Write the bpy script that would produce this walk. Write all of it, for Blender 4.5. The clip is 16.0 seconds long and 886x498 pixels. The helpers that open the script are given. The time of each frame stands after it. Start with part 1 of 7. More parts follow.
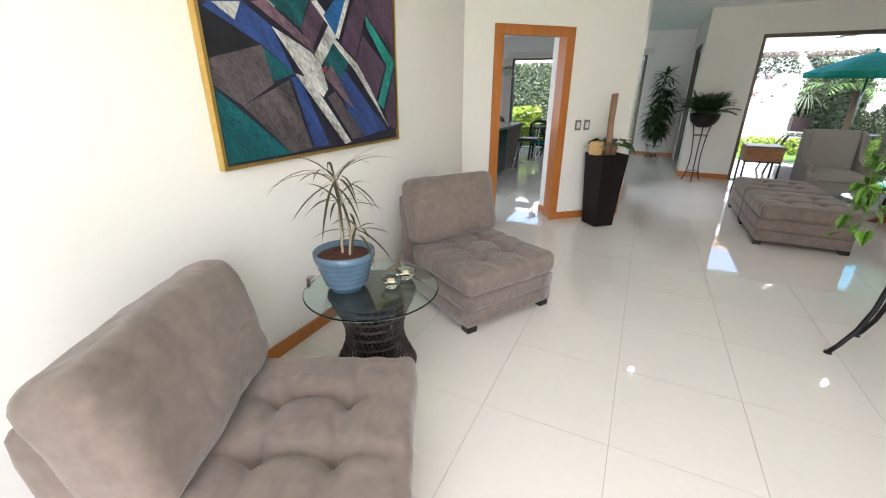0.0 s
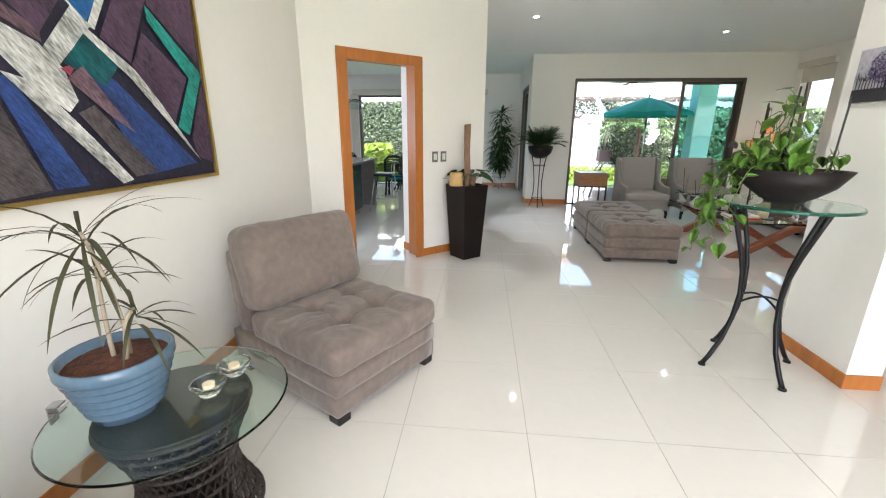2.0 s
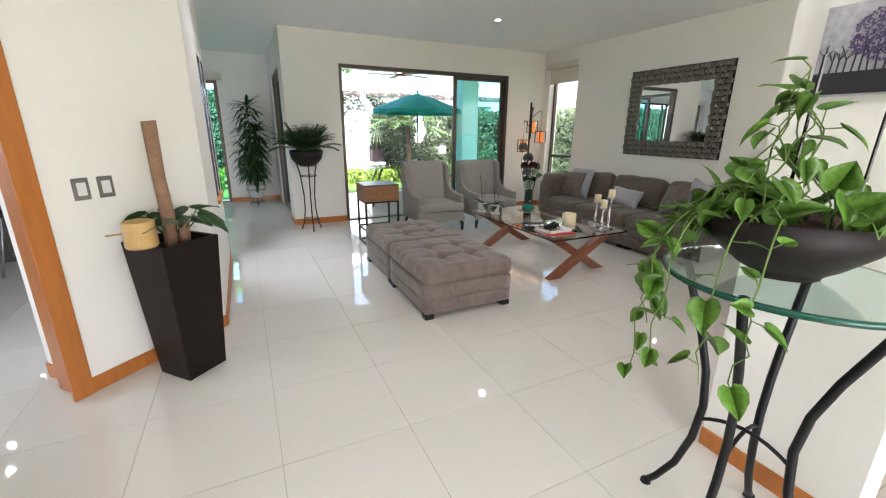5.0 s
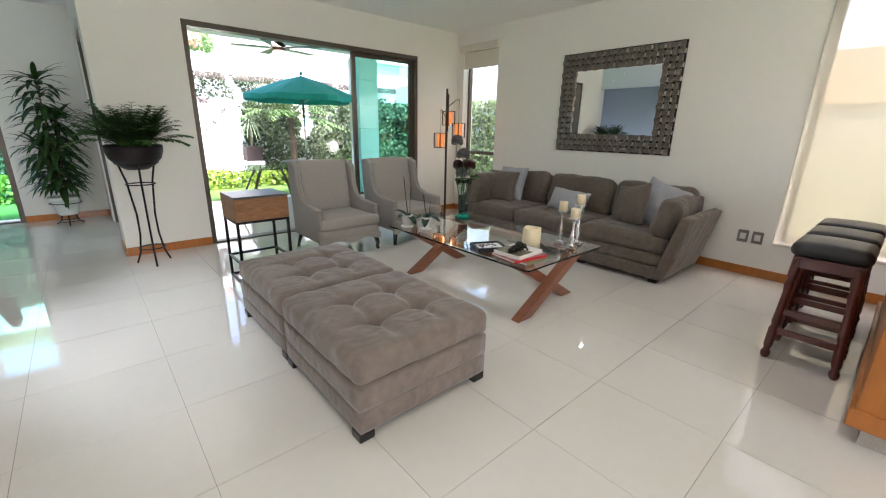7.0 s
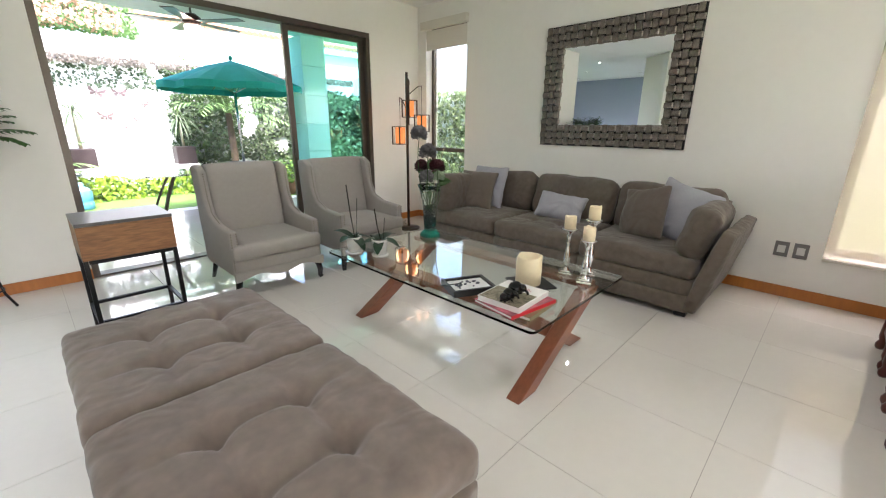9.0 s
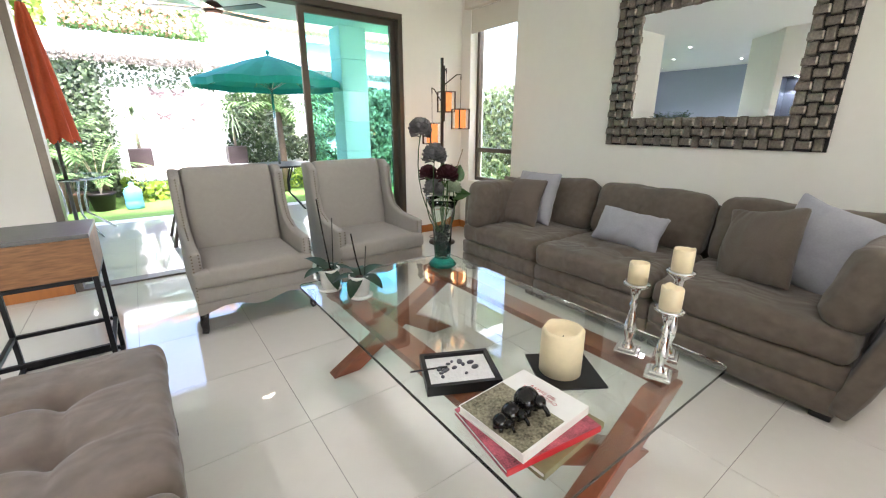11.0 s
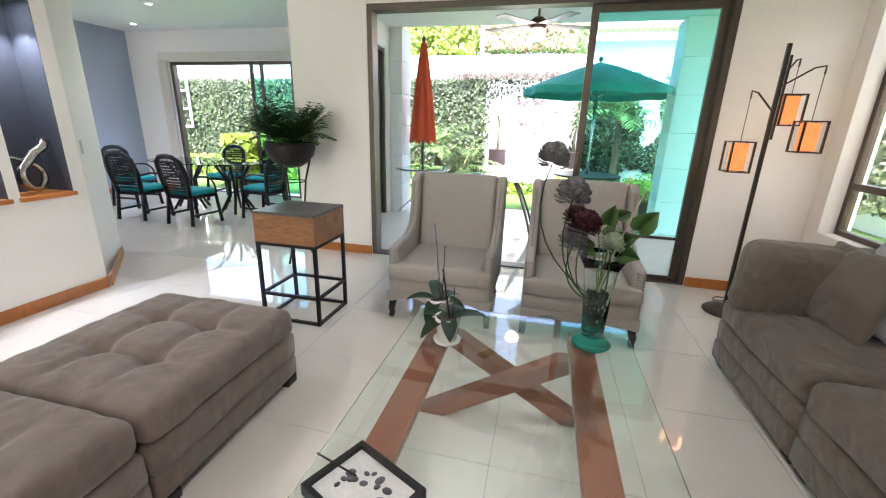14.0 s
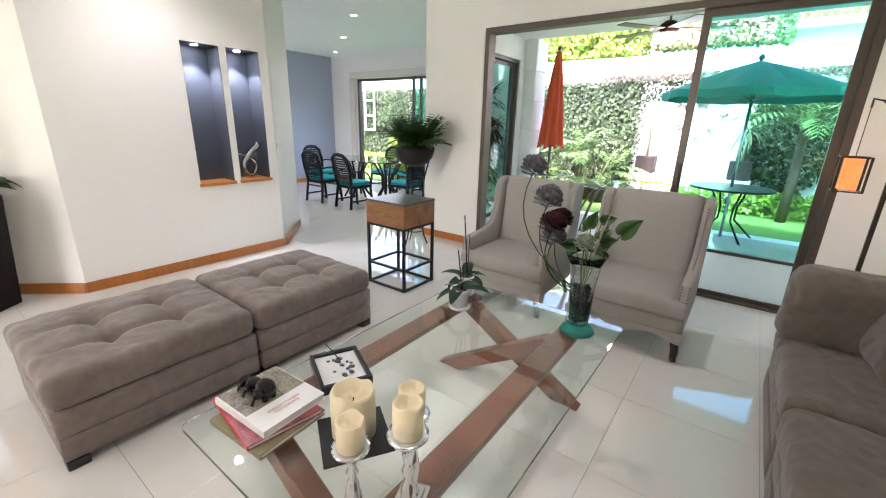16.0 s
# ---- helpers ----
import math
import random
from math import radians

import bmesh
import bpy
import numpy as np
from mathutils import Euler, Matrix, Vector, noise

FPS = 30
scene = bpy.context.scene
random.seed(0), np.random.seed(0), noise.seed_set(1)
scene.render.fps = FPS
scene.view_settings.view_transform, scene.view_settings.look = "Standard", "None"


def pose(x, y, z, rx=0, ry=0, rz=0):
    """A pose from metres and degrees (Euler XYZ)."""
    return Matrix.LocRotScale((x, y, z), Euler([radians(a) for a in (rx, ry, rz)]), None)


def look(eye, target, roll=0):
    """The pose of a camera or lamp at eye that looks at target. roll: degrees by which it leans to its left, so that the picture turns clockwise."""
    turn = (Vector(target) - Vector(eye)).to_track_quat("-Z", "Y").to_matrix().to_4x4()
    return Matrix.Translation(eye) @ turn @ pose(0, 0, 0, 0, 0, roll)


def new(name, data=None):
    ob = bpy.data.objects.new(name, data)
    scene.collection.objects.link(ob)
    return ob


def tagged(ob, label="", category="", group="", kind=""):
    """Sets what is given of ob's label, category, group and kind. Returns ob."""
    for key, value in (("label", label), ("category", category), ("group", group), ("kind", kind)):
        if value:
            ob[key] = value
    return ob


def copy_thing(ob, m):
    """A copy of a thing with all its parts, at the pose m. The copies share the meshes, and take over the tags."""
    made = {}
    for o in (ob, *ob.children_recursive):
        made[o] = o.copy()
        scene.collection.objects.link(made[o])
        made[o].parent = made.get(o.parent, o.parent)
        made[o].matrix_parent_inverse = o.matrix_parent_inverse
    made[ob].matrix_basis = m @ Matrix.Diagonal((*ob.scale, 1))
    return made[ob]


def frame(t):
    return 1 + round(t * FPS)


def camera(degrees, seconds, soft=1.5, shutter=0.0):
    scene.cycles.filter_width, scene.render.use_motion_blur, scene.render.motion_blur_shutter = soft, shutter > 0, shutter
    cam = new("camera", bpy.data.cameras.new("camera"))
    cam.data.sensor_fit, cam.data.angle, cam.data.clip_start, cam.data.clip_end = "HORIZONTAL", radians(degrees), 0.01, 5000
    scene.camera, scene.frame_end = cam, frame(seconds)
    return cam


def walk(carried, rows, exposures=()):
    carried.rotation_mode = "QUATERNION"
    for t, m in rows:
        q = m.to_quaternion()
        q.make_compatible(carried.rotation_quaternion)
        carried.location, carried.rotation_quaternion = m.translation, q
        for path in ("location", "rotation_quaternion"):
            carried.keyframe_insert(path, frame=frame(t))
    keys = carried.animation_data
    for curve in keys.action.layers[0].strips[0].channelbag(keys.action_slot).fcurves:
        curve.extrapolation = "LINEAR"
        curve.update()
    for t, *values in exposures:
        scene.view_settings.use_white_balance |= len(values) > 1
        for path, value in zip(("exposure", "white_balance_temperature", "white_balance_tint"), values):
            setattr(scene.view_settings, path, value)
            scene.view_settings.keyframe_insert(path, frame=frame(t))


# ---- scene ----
cam = camera(95.1, 16.0, soft=1.15)
PATH = [
    (0, (0.125, -0.197, 1.517), (-0.676, 1.484, 0.787), 0.3),
    (0.5, (-0.015, -0.119, 1.491), (-0.604, 1.67, 0.818), 0.2),
    (1, (-0.054, -0.077, 1.461), (-0.472, 1.781, 0.849), 0.3),
    (1.5, (-0.038, 0.064, 1.443), (-0.321, 1.961, 0.876), 0.4),
    (2, (-0.048, 0.327, 1.415), (-0.23, 2.239, 0.858), 0.4),
    (2.5, (-0.014, 0.599, 1.414), (-0.113, 2.516, 0.852), 0.4),
    (3, (0.009, 0.901, 1.404), (0.108, 2.818, 0.84), 0.4),
    (3.5, (0.081, 1.248, 1.403), (0.378, 3.143, 0.836), 0.6),
    (4, (0.107, 1.559, 1.418), (0.547, 3.426, 0.852), 0.7),
    (4.2, (0.07, 1.702, 1.417), (0.596, 3.549, 0.859), 0.8),
    (4.5, (0.128, 1.878, 1.452), (0.757, 3.691, 0.889), 0.6),
    (5, (0.206, 2.202, 1.46), (1.044, 3.928, 0.895), 0.5),
    (7.3, (0.738, 3.662, 1.359), (2.031, 5.078, 0.789), 0.6),
    (7.5, (0.807, 3.728, 1.366), (2.116, 5.128, 0.796), 0.2),
    (8, (0.983, 3.943, 1.336), (2.352, 5.286, 0.768), 0.5),
    (8.5, (1.177, 4.108, 1.334), (2.553, 5.442, 0.761), 0.4),
    (8.7, (1.26, 4.185, 1.31), (2.639, 5.515, 0.736), 0.5),
    (10.8, (2.15, 4.696, 1.282), (3.334, 6.195, 0.69), 0.3),
    (11, (2.225, 4.705, 1.269), (3.361, 6.246, 0.69), 0.1),
    (11.5, (2.433, 4.766, 1.27), (3.425, 6.405, 0.693), 0.2),
    (12, (2.636, 4.817, 1.265), (3.389, 6.578, 0.688), 0.4),
    (12.5, (2.801, 4.885, 1.282), (3.275, 6.741, 0.704), 0.7),
    (13, (2.958, 4.933, 1.301), (3.147, 6.839, 0.724), 1.0),
    (13.5, (3.16, 4.952, 1.32), (3.011, 6.86, 0.74), 1.4),
    (14, (3.36, 4.914, 1.357), (2.921, 6.776, 0.772), 1.6),
    (14.5, (3.577, 4.868, 1.376), (2.915, 6.662, 0.788), 1.4),
    (15, (3.81, 4.853, 1.399), (2.925, 6.545, 0.803), 1.4),
    (15.5, (4.013, 4.826, 1.418), (2.954, 6.414, 0.82), 1.4),
    (16, (4.183, 4.74, 1.439), (3.048, 6.274, 0.842), 1.5),
]
walk(cam, [(t, look(eye, target, roll)) for t, eye, target, roll in PATH], [(0, 2.5, 6100, 17), (2, 2.76, 6100, 17), (3.5, 2.76, 6120, 16), (4.2, 2.82, 6120, 16), (5, 2.9, 6120, 18), (8, 3.06, 6200, 16), (11, 3.52, 6180, 17), (12.3, 3.48, 6200, 18), (13.5, 3.38, 6250, 20), (14.7, 3.43, 6260, 21), (16, 3.45, 6260, 21)])

# ---- world, sun, large lights ----
world = bpy.data.worlds.new("sky")
scene.world = world
world.use_nodes = True
_wn = world.node_tree
_sky = _wn.nodes.new("ShaderNodeTexSky")
_sky.sky_type, _sky.sun_disc = "NISHITA", False
_sky.sun_elevation, _sky.sun_rotation = radians(62), radians(160)
_sky.dust_density = 4.0
_bg = _wn.nodes["Background"]
_bg.inputs["Strength"].default_value = 0.15
_wn.links.new(_sky.outputs[0], _bg.inputs[0])
sun = new("sun", bpy.data.lights.new("sun", "SUN"))
sun.data.energy, sun.data.angle, sun.data.color = 2.6, radians(12), (1, 0.97, 0.92)
sun.matrix_world = pose(0, 0, 10, 28, 0, 160 - 180)


def window_light(name, x, y, z, w, h, rz, power, color=(0.93, 0.97, 1.0)):
    """Daylight that enters by an opening."""
    la = bpy.data.lights.new(name, "AREA")
    la.shape, la.size, la.size_y, la.energy, la.color = "RECTANGLE", w, h, power, color
    ob = new(name, la)
    ob.matrix_world = pose(x, y, z, 90, 0, rz)
    return ob


window_light("entry_daylight", 0.95, -1.49, 1.35, 2.6, 2.4, 0, 14, (1, 0.94, 0.85))
window_light("kitchen_daylight", -4.24, 5.1, 1.5, 1.3, 1.2, -90, 8, (0.85, 0.93, 1.0))


# ---- materials ----
def mat(name, color, rough=0.5, metal=0.0, vary=0.06, vscale=6.0, bump=0.0, bscale=60.0, coat=0.0, spec=0.5,
        glass=0.0, emit=None, sheen=0.0, stretch=(1, 1, 1), ior=1.45, rough_vary=0.0, folds=0.0, turn=None):
    m = bpy.data.materials.new(name)
    m.use_nodes = True
    nt = m.node_tree
    p = nt.nodes["Principled BSDF"]
    p.inputs["Roughness"].default_value = rough
    p.inputs["Metallic"].default_value = metal
    p.inputs["Coat Weight"].default_value = coat
    p.inputs["Specular IOR Level"].default_value = spec
    p.inputs["Transmission Weight"].default_value = glass
    p.inputs["IOR"].default_value = ior
    p.inputs["Sheen Weight"].default_value = sheen
    p.inputs["Base Color"].default_value = (*color, 1)
    if emit:
        p.inputs["Emission Color"].default_value = (*emit[:3], 1)
        p.inputs["Emission Strength"].default_value = emit[3]
    tc = nt.nodes.new("ShaderNodeTexCoord")
    mp = nt.nodes.new("ShaderNodeMapping")
    mp.inputs["Scale"].default_value = stretch
    if turn:
        rot = nt.nodes.new("ShaderNodeMapping")
        rot.inputs["Rotation"].default_value = [radians(q) for q in turn]
        nt.links.new(tc.outputs["Object"], rot.inputs[0])
        nt.links.new(rot.outputs[0], mp.inputs[0])
    else:
        nt.links.new(tc.outputs["Object"], mp.inputs[0])
    if vary:
        n1, n2 = nt.nodes.new("ShaderNodeTexNoise"), nt.nodes.new("ShaderNodeTexNoise")
        n1.inputs["Scale"].default_value, n2.inputs["Scale"].default_value = vscale, vscale * 9
        n1.inputs["Detail"].default_value = 5
        add = nt.nodes.new("ShaderNodeMath")
        add.operation = "ADD"
        nt.links.new(mp.outputs[0], n1.inputs[0])
        nt.links.new(mp.outputs[0], n2.inputs[0])
        half = nt.nodes.new("ShaderNodeMath")
        half.operation = "MULTIPLY"
        half.inputs[1].default_value = 0.5
        nt.links.new(n1.outputs[0], add.inputs[0])
        nt.links.new(n2.outputs[0], add.inputs[1])
        nt.links.new(add.outputs[0], half.inputs[0])
        cr = nt.nodes.new("ShaderNodeValToRGB")
        cr.color_ramp.elements[0].position, cr.color_ramp.elements[1].position = 0.3, 0.7
        cr.color_ramp.elements[0].color = (*[max(0, c * (1 - vary)) for c in color], 1)
        cr.color_ramp.elements[1].color = (*[min(1, c * (1 + vary)) for c in color], 1)
        nt.links.new(half.outputs[0], cr.inputs[0])
        nt.links.new(cr.outputs[0], p.inputs["Base Color"])
        if rough_vary:
            mr = nt.nodes.new("ShaderNodeMapRange")
            mr.inputs["To Min"].default_value = max(0, rough - rough_vary)
            mr.inputs["To Max"].default_value = rough + rough_vary
            nt.links.new(n1.outputs[0], mr.inputs[0])
            nt.links.new(mr.outputs[0], p.inputs["Roughness"])
    if bump:
        n3, b = nt.nodes.new("ShaderNodeTexNoise"), nt.nodes.new("ShaderNodeBump")
        n3.inputs["Scale"].default_value = bscale
        n3.inputs["Detail"].default_value = 4
        b.inputs["Strength"].default_value, b.inputs["Distance"].default_value = bump, 0.01
        nt.links.new(mp.outputs[0], n3.inputs[0])
        nt.links.new(n3.outputs[0], b.inputs["Height"])
        nt.links.new(b.outputs[0], p.inputs["Normal"])
        if folds:
            n4, b4 = nt.nodes.new("ShaderNodeTexNoise"), nt.nodes.new("ShaderNodeBump")
            n4.inputs["Scale"].default_value, n4.inputs["Detail"].default_value = 5.0, 1.0
            n4.inputs["Distortion"].default_value = 1.6
            b4.inputs["Strength"].default_value, b4.inputs["Distance"].default_value = folds, 0.05
            nt.links.new(tc.outputs["Object"], n4.inputs[0])
            nt.links.new(n4.outputs[0], b4.inputs["Height"])
            nt.links.new(b4.outputs[0], b.inputs["Normal"])
    return m


PLASTER = mat("cream_plaster", (0.86, 0.84, 0.785), 0.75, vary=0.015, vscale=2, bump=0.05, bscale=90)
CEILING = mat("ceiling_paint", (0.91, 0.915, 0.90), 0.6, vary=0.01, vscale=2, bump=0.03, bscale=60)
BLUE_WALL = mat("blue_grey_paint", (0.37, 0.41, 0.50), 0.7, vary=0.02, vscale=2, bump=0.05, bscale=90)
NICHE = mat("dark_grey_paint", (0.045, 0.051, 0.064), 0.6, vary=0.05, vscale=3, bump=0.05)
TRIM = mat("orange_wood", (0.45, 0.155, 0.03), 0.35, vary=0.2, vscale=3, bump=0.05, bscale=30, stretch=(1, 1, 0.15), coat=0.2)
TILE = mat("polished_porcelain", (0.68, 0.65, 0.59), 0.04, vary=0.02, vscale=2.2, spec=0.6, rough_vary=0.012, coat=0.55)
GROUT = mat("grout", (0.30, 0.28, 0.25), 0.8, vary=0.1, vscale=8)
VELVET = mat("taupe_velvet", (0.178, 0.139, 0.115), 0.85, vary=0.24, vscale=2.4, bump=0.12, bscale=300, sheen=0.28, folds=0.28)
SOFA_FABRIC = mat("brown_grey_velvet", (0.13, 0.103, 0.079), 0.85, vary=0.24, vscale=2.4, bump=0.12, bscale=300, sheen=0.2, folds=0.42)
CUSHION = mat("brown_cushion", (0.125, 0.098, 0.076), 0.85, vary=0.12, vscale=12, bump=0.15, bscale=250, sheen=0.25, folds=0.4)
GREY_CUSHION = mat("light_grey_cushion", (0.36, 0.36, 0.39), 0.8, vary=0.08, vscale=12, bump=0.15, bscale=250, sheen=0.2, folds=0.4)
LINEN = mat("grey_beige_linen", (0.34, 0.315, 0.285), 0.85, vary=0.06, vscale=30, bump=0.3, bscale=500)
STUD = mat("antique_stud", (0.18, 0.14, 0.10), 0.35, metal=0.9, vary=0.1)
BLACK_WOOD = mat("black_lacquer", (0.012, 0.010, 0.010), 0.25, vary=0.1, coat=0.4)
BLACK_IRON = mat("black_iron", (0.012, 0.012, 0.013), 0.4, metal=0.3, spec=0.4, vary=0.15, bump=0.05)
GLASS = mat("clear_glass", (0.90, 0.975, 0.95), 0.0, vary=0, glass=1.0, ior=1.45)
GLASS_EDGE = mat("green_glass", (0.78, 0.95, 0.89), 0.01, vary=0, glass=1.0)
TEAL_GLASS = mat("teal_tinted_glass", (0.35, 0.84, 0.80), 0.0, vary=0, glass=1.0, ior=1.3)
FROST = mat("pale_frosted_glass", (0.80, 0.93, 0.92), 0.35, vary=0, glass=0.6)
BRONZE = mat("bronze_aluminium", (0.12, 0.10, 0.082), 0.4, metal=0.6, vary=0.08)
DARK_BRONZE = mat("dark_bronze", (0.055, 0.04, 0.03), 0.4, metal=0.5, vary=0.15)
WALNUT = mat("red_walnut", (0.20, 0.065, 0.03), 0.3, vary=0.25, vscale=3, stretch=(0.3, 2, 2), coat=0.3)
ACACIA = mat("acacia_wood", (0.25, 0.115, 0.045), 0.45, vary=0.5, vscale=4, stretch=(0.4, 3, 3), bump=0.05)
SLATE = mat("dark_slate", (0.09, 0.085, 0.085), 0.3, vary=0.25, vscale=10)
CHERRY = mat("cherry_wood", (0.085, 0.014, 0.009), 0.3, vary=0.25, vscale=8, coat=0.4)
BLACK_LEATHER = mat("black_leather", (0.012, 0.012, 0.013), 0.35, vary=0.1, bump=0.1, bscale=200)
WICKER = mat("dark_wicker", (0.035, 0.025, 0.02), 0.5, vary=0.3, vscale=40, bump=0.4, bscale=90)
MIRROR = mat("mirror_glass", (0.93, 0.94, 0.94), 0.0, metal=1.0, vary=0)
PEWTER = mat("pewter_weave", (0.23, 0.20, 0.17), 0.32, metal=0.8, vary=0.45, vscale=9, bump=0.3, bscale=50)
GOLD = mat("gold_frame", (0.70, 0.48, 0.16), 0.3, metal=0.9, vary=0.1)
STEEL = mat("brushed_steel", (0.55, 0.55, 0.56), 0.25, metal=1.0, vary=0.05)
CHROME = mat("polished_silver", (0.75, 0.75, 0.76), 0.08, metal=1.0, vary=0.03)
WAX = mat("cream_wax", (0.82, 0.70, 0.47), 0.4, vary=0.05, bump=0.1, bscale=20)
WHITE_CERAMIC = mat("white_ceramic", (0.75, 0.74, 0.70), 0.25, vary=0.03)
BLUE_CERAMIC = mat("blue_glazed_ceramic", (0.10, 0.165, 0.235), 0.25, vary=0.12, coat=0.4)
DARK_BOWL = mat("dark_clay", (0.014, 0.010, 0.010), 0.45, spec=0.3, vary=0.2, bump=0.1)
SOIL = mat("soil", (0.06, 0.03, 0.018), 0.95, vary=0.4, vscale=40, bump=0.8, bscale=60)
LEAF = mat("green_leaf", (0.045, 0.11, 0.025), 0.4, vary=0.35, vscale=9)
BRIGHT_LEAF = mat("bright_leaf", (0.085, 0.19, 0.022), 0.33, vary=0.6, vscale=9)
FERN = mat("fern_leaf", (0.048, 0.115, 0.028), 0.45, spec=0.3, vary=0.4, vscale=9)
PALM = mat("palm_leaf", (0.11, 0.20, 0.06), 0.5, vary=0.35, vscale=6)
VINE = mat("lime_vine", (0.12, 0.20, 0.04), 0.45, vary=0.2)
DARK_LEAF = mat("dark_leaf", (0.026, 0.068, 0.016), 0.45, spec=0.3, vary=0.35, vscale=9)
DRY_LEAF = mat("reddish_leaf", (0.05, 0.05, 0.022), 0.5, vary=0.4, vscale=12)
LIME_LEAF = mat("lime_leaf", (0.16, 0.24, 0.02), 0.5, vary=0.4, vscale=9)
GRASS = mat("lawn", (0.085, 0.17, 0.03), 0.8, vary=0.35, vscale=14, bump=0.6, bscale=90)
BARK = mat("bark", (0.28, 0.165, 0.10), 0.85, vary=0.3, vscale=14, bump=0.6, bscale=30)
STEM = mat("pale_stem", (0.40, 0.33, 0.24), 0.7, vary=0.2, vscale=25, bump=0.3)
WENGE = mat("wenge_planter", (0.009, 0.006, 0.005), 0.45, spec=0.25, vary=0.2, vscale=5, stretch=(3, 3, 0.3))
BAMBOO = mat("bamboo_wood", (0.55, 0.36, 0.14), 0.45, vary=0.15, vscale=8)
RATTAN = mat("black_rattan", (0.008, 0.008, 0.012), 0.4, spec=0.35, vary=0.2, bump=0.1)
TEAL_FABRIC = mat("teal_fabric", (0.0, 0.26, 0.30), 0.75, vary=0.1, vscale=12, bump=0.1)
TEAL_CANVAS = mat("teal_canvas", (0.01, 0.30, 0.26), 0.8, vary=0.08, vscale=5)
ORANGE_CANVAS = mat("orange_canvas", (0.62, 0.09, 0.03), 0.8, vary=0.12, vscale=5)
WHITE_PAINT = mat("white_exterior_paint", (0.82, 0.82, 0.80), 0.7, vary=0.03, vscale=2, bump=0.05)
PAVING = mat("white_patio_tile", (0.62, 0.60, 0.58), 0.35, vary=0.05, vscale=3)
AMBER = mat("amber_shade", (0.50, 0.20, 0.07), 0.6, vary=0.3, vscale=14, emit=(1.0, 0.28, 0.07, 0.10))
LAMP_GLOW = mat("lamp_glow", (1, 1, 1), 0.5, vary=0, emit=(1.0, 0.98, 0.94, 9))
NICHE_GLOW = mat("niche_glow", (1, 1, 1), 0.5, vary=0, emit=(0.85, 0.92, 1.0, 25))
BLIND = mat("roller_blind", (0.70, 0.66, 0.58), 0.8, vary=0.03, bump=0.1, bscale=300)
ISLAND_TEAL = mat("dark_teal_laminate", (0.008, 0.026, 0.036), 0.25, vary=0.05)
STONE = mat("beige_stone_top", (0.40, 0.37, 0.33), 0.25, vary=0.15, vscale=15)
WORKTOP = mat("grey_granite", (0.17, 0.16, 0.145), 0.2, vary=0.3, vscale=25)
ORCHID_LEAF = mat("glossy_dark_orchid_leaf", (0.012, 0.034, 0.014), 0.42, spec=0.3, vary=0.3, vscale=12)
PONYTAIL = mat("pale_grass_leaf", (0.17, 0.22, 0.13), 0.55, vary=0.3, vscale=8)
ROSE_GREY = mat("silver_grey_petal", (0.15, 0.145, 0.15), 0.55, vary=0.8, vscale=30)
ROSE_DARK = mat("burgundy_petal", (0.05, 0.008, 0.014), 0.6, vary=0.3, vscale=20)
WHITE_SAND = mat("white_sand", (0.75, 0.74, 0.72), 0.9, vary=0.08, vscale=60, bump=0.5, bscale=80)
PEBBLE = mat("pebble", (0.10, 0.10, 0.12), 0.4, vary=0.5, vscale=30)
BLACK = mat("matt_black", (0.01, 0.01, 0.01), 0.4, vary=0.1)
RED = mat("red_cover", (0.55, 0.02, 0.03), 0.3, vary=0.05)
PAPER = mat("white_paper", (0.78, 0.77, 0.74), 0.5, vary=0.03)
ROOF_TILE = mat("clay_roof_tile", (0.42, 0.22, 0.12), 0.8, vary=0.3, vscale=5)


# ---- mesh helpers ----
def part(name, bm, material, parent=None, label="", smooth=False, m=None, kind=""):
    me = bpy.data.meshes.new(name)
    if m is not None:
        bmesh.ops.transform(bm, matrix=m, verts=bm.verts)
    bm.to_mesh(me)
    bm.free()
    me.materials.append(material)
    if smooth:
        for p in me.polygons:
            p.use_smooth = True
    ob = new(name, me)
    ob.parent = parent
    return tagged(ob, label=label, kind=kind)


def thing(name, label, category, group="", at=None):
    ob = new(name)
    if at is not None:
        ob.matrix_world = at
    return tagged(ob, label, category, group)


def B():
    return bmesh.new()


def box(bm, x0, x1, y0, y1, z0, z1, bevel=0.0, m=None):
    r = bmesh.ops.create_cube(bm, size=1)
    vs = r["verts"]
    bmesh.ops.scale(bm, vec=(x1 - x0, y1 - y0, z1 - z0), verts=vs)
    bmesh.ops.translate(bm, vec=((x0 + x1) / 2, (y0 + y1) / 2, (z0 + z1) / 2), verts=vs)
    if bevel:
        es = list({e for v in vs for e in v.link_edges})
        bmesh.ops.bevel(bm, geom=es, offset=bevel, segments=2, affect="EDGES", profile=0.6)
    return bm


def prism(bm, pts, z0, z1):
    """A straight prism over a polygon of the plan."""
    lo = [bm.verts.new((x, y, z0)) for x, y in pts]
    hi = [bm.verts.new((x, y, z1)) for x, y in pts]
    n = len(pts)
    bm.faces.new(hi)
    bm.faces.new(lo[::-1])
    for i in range(n):
        bm.faces.new((lo[i], lo[(i + 1) % n], hi[(i + 1) % n], hi[i]))
    bmesh.ops.recalc_face_normals(bm, faces=bm.faces)
    return bm


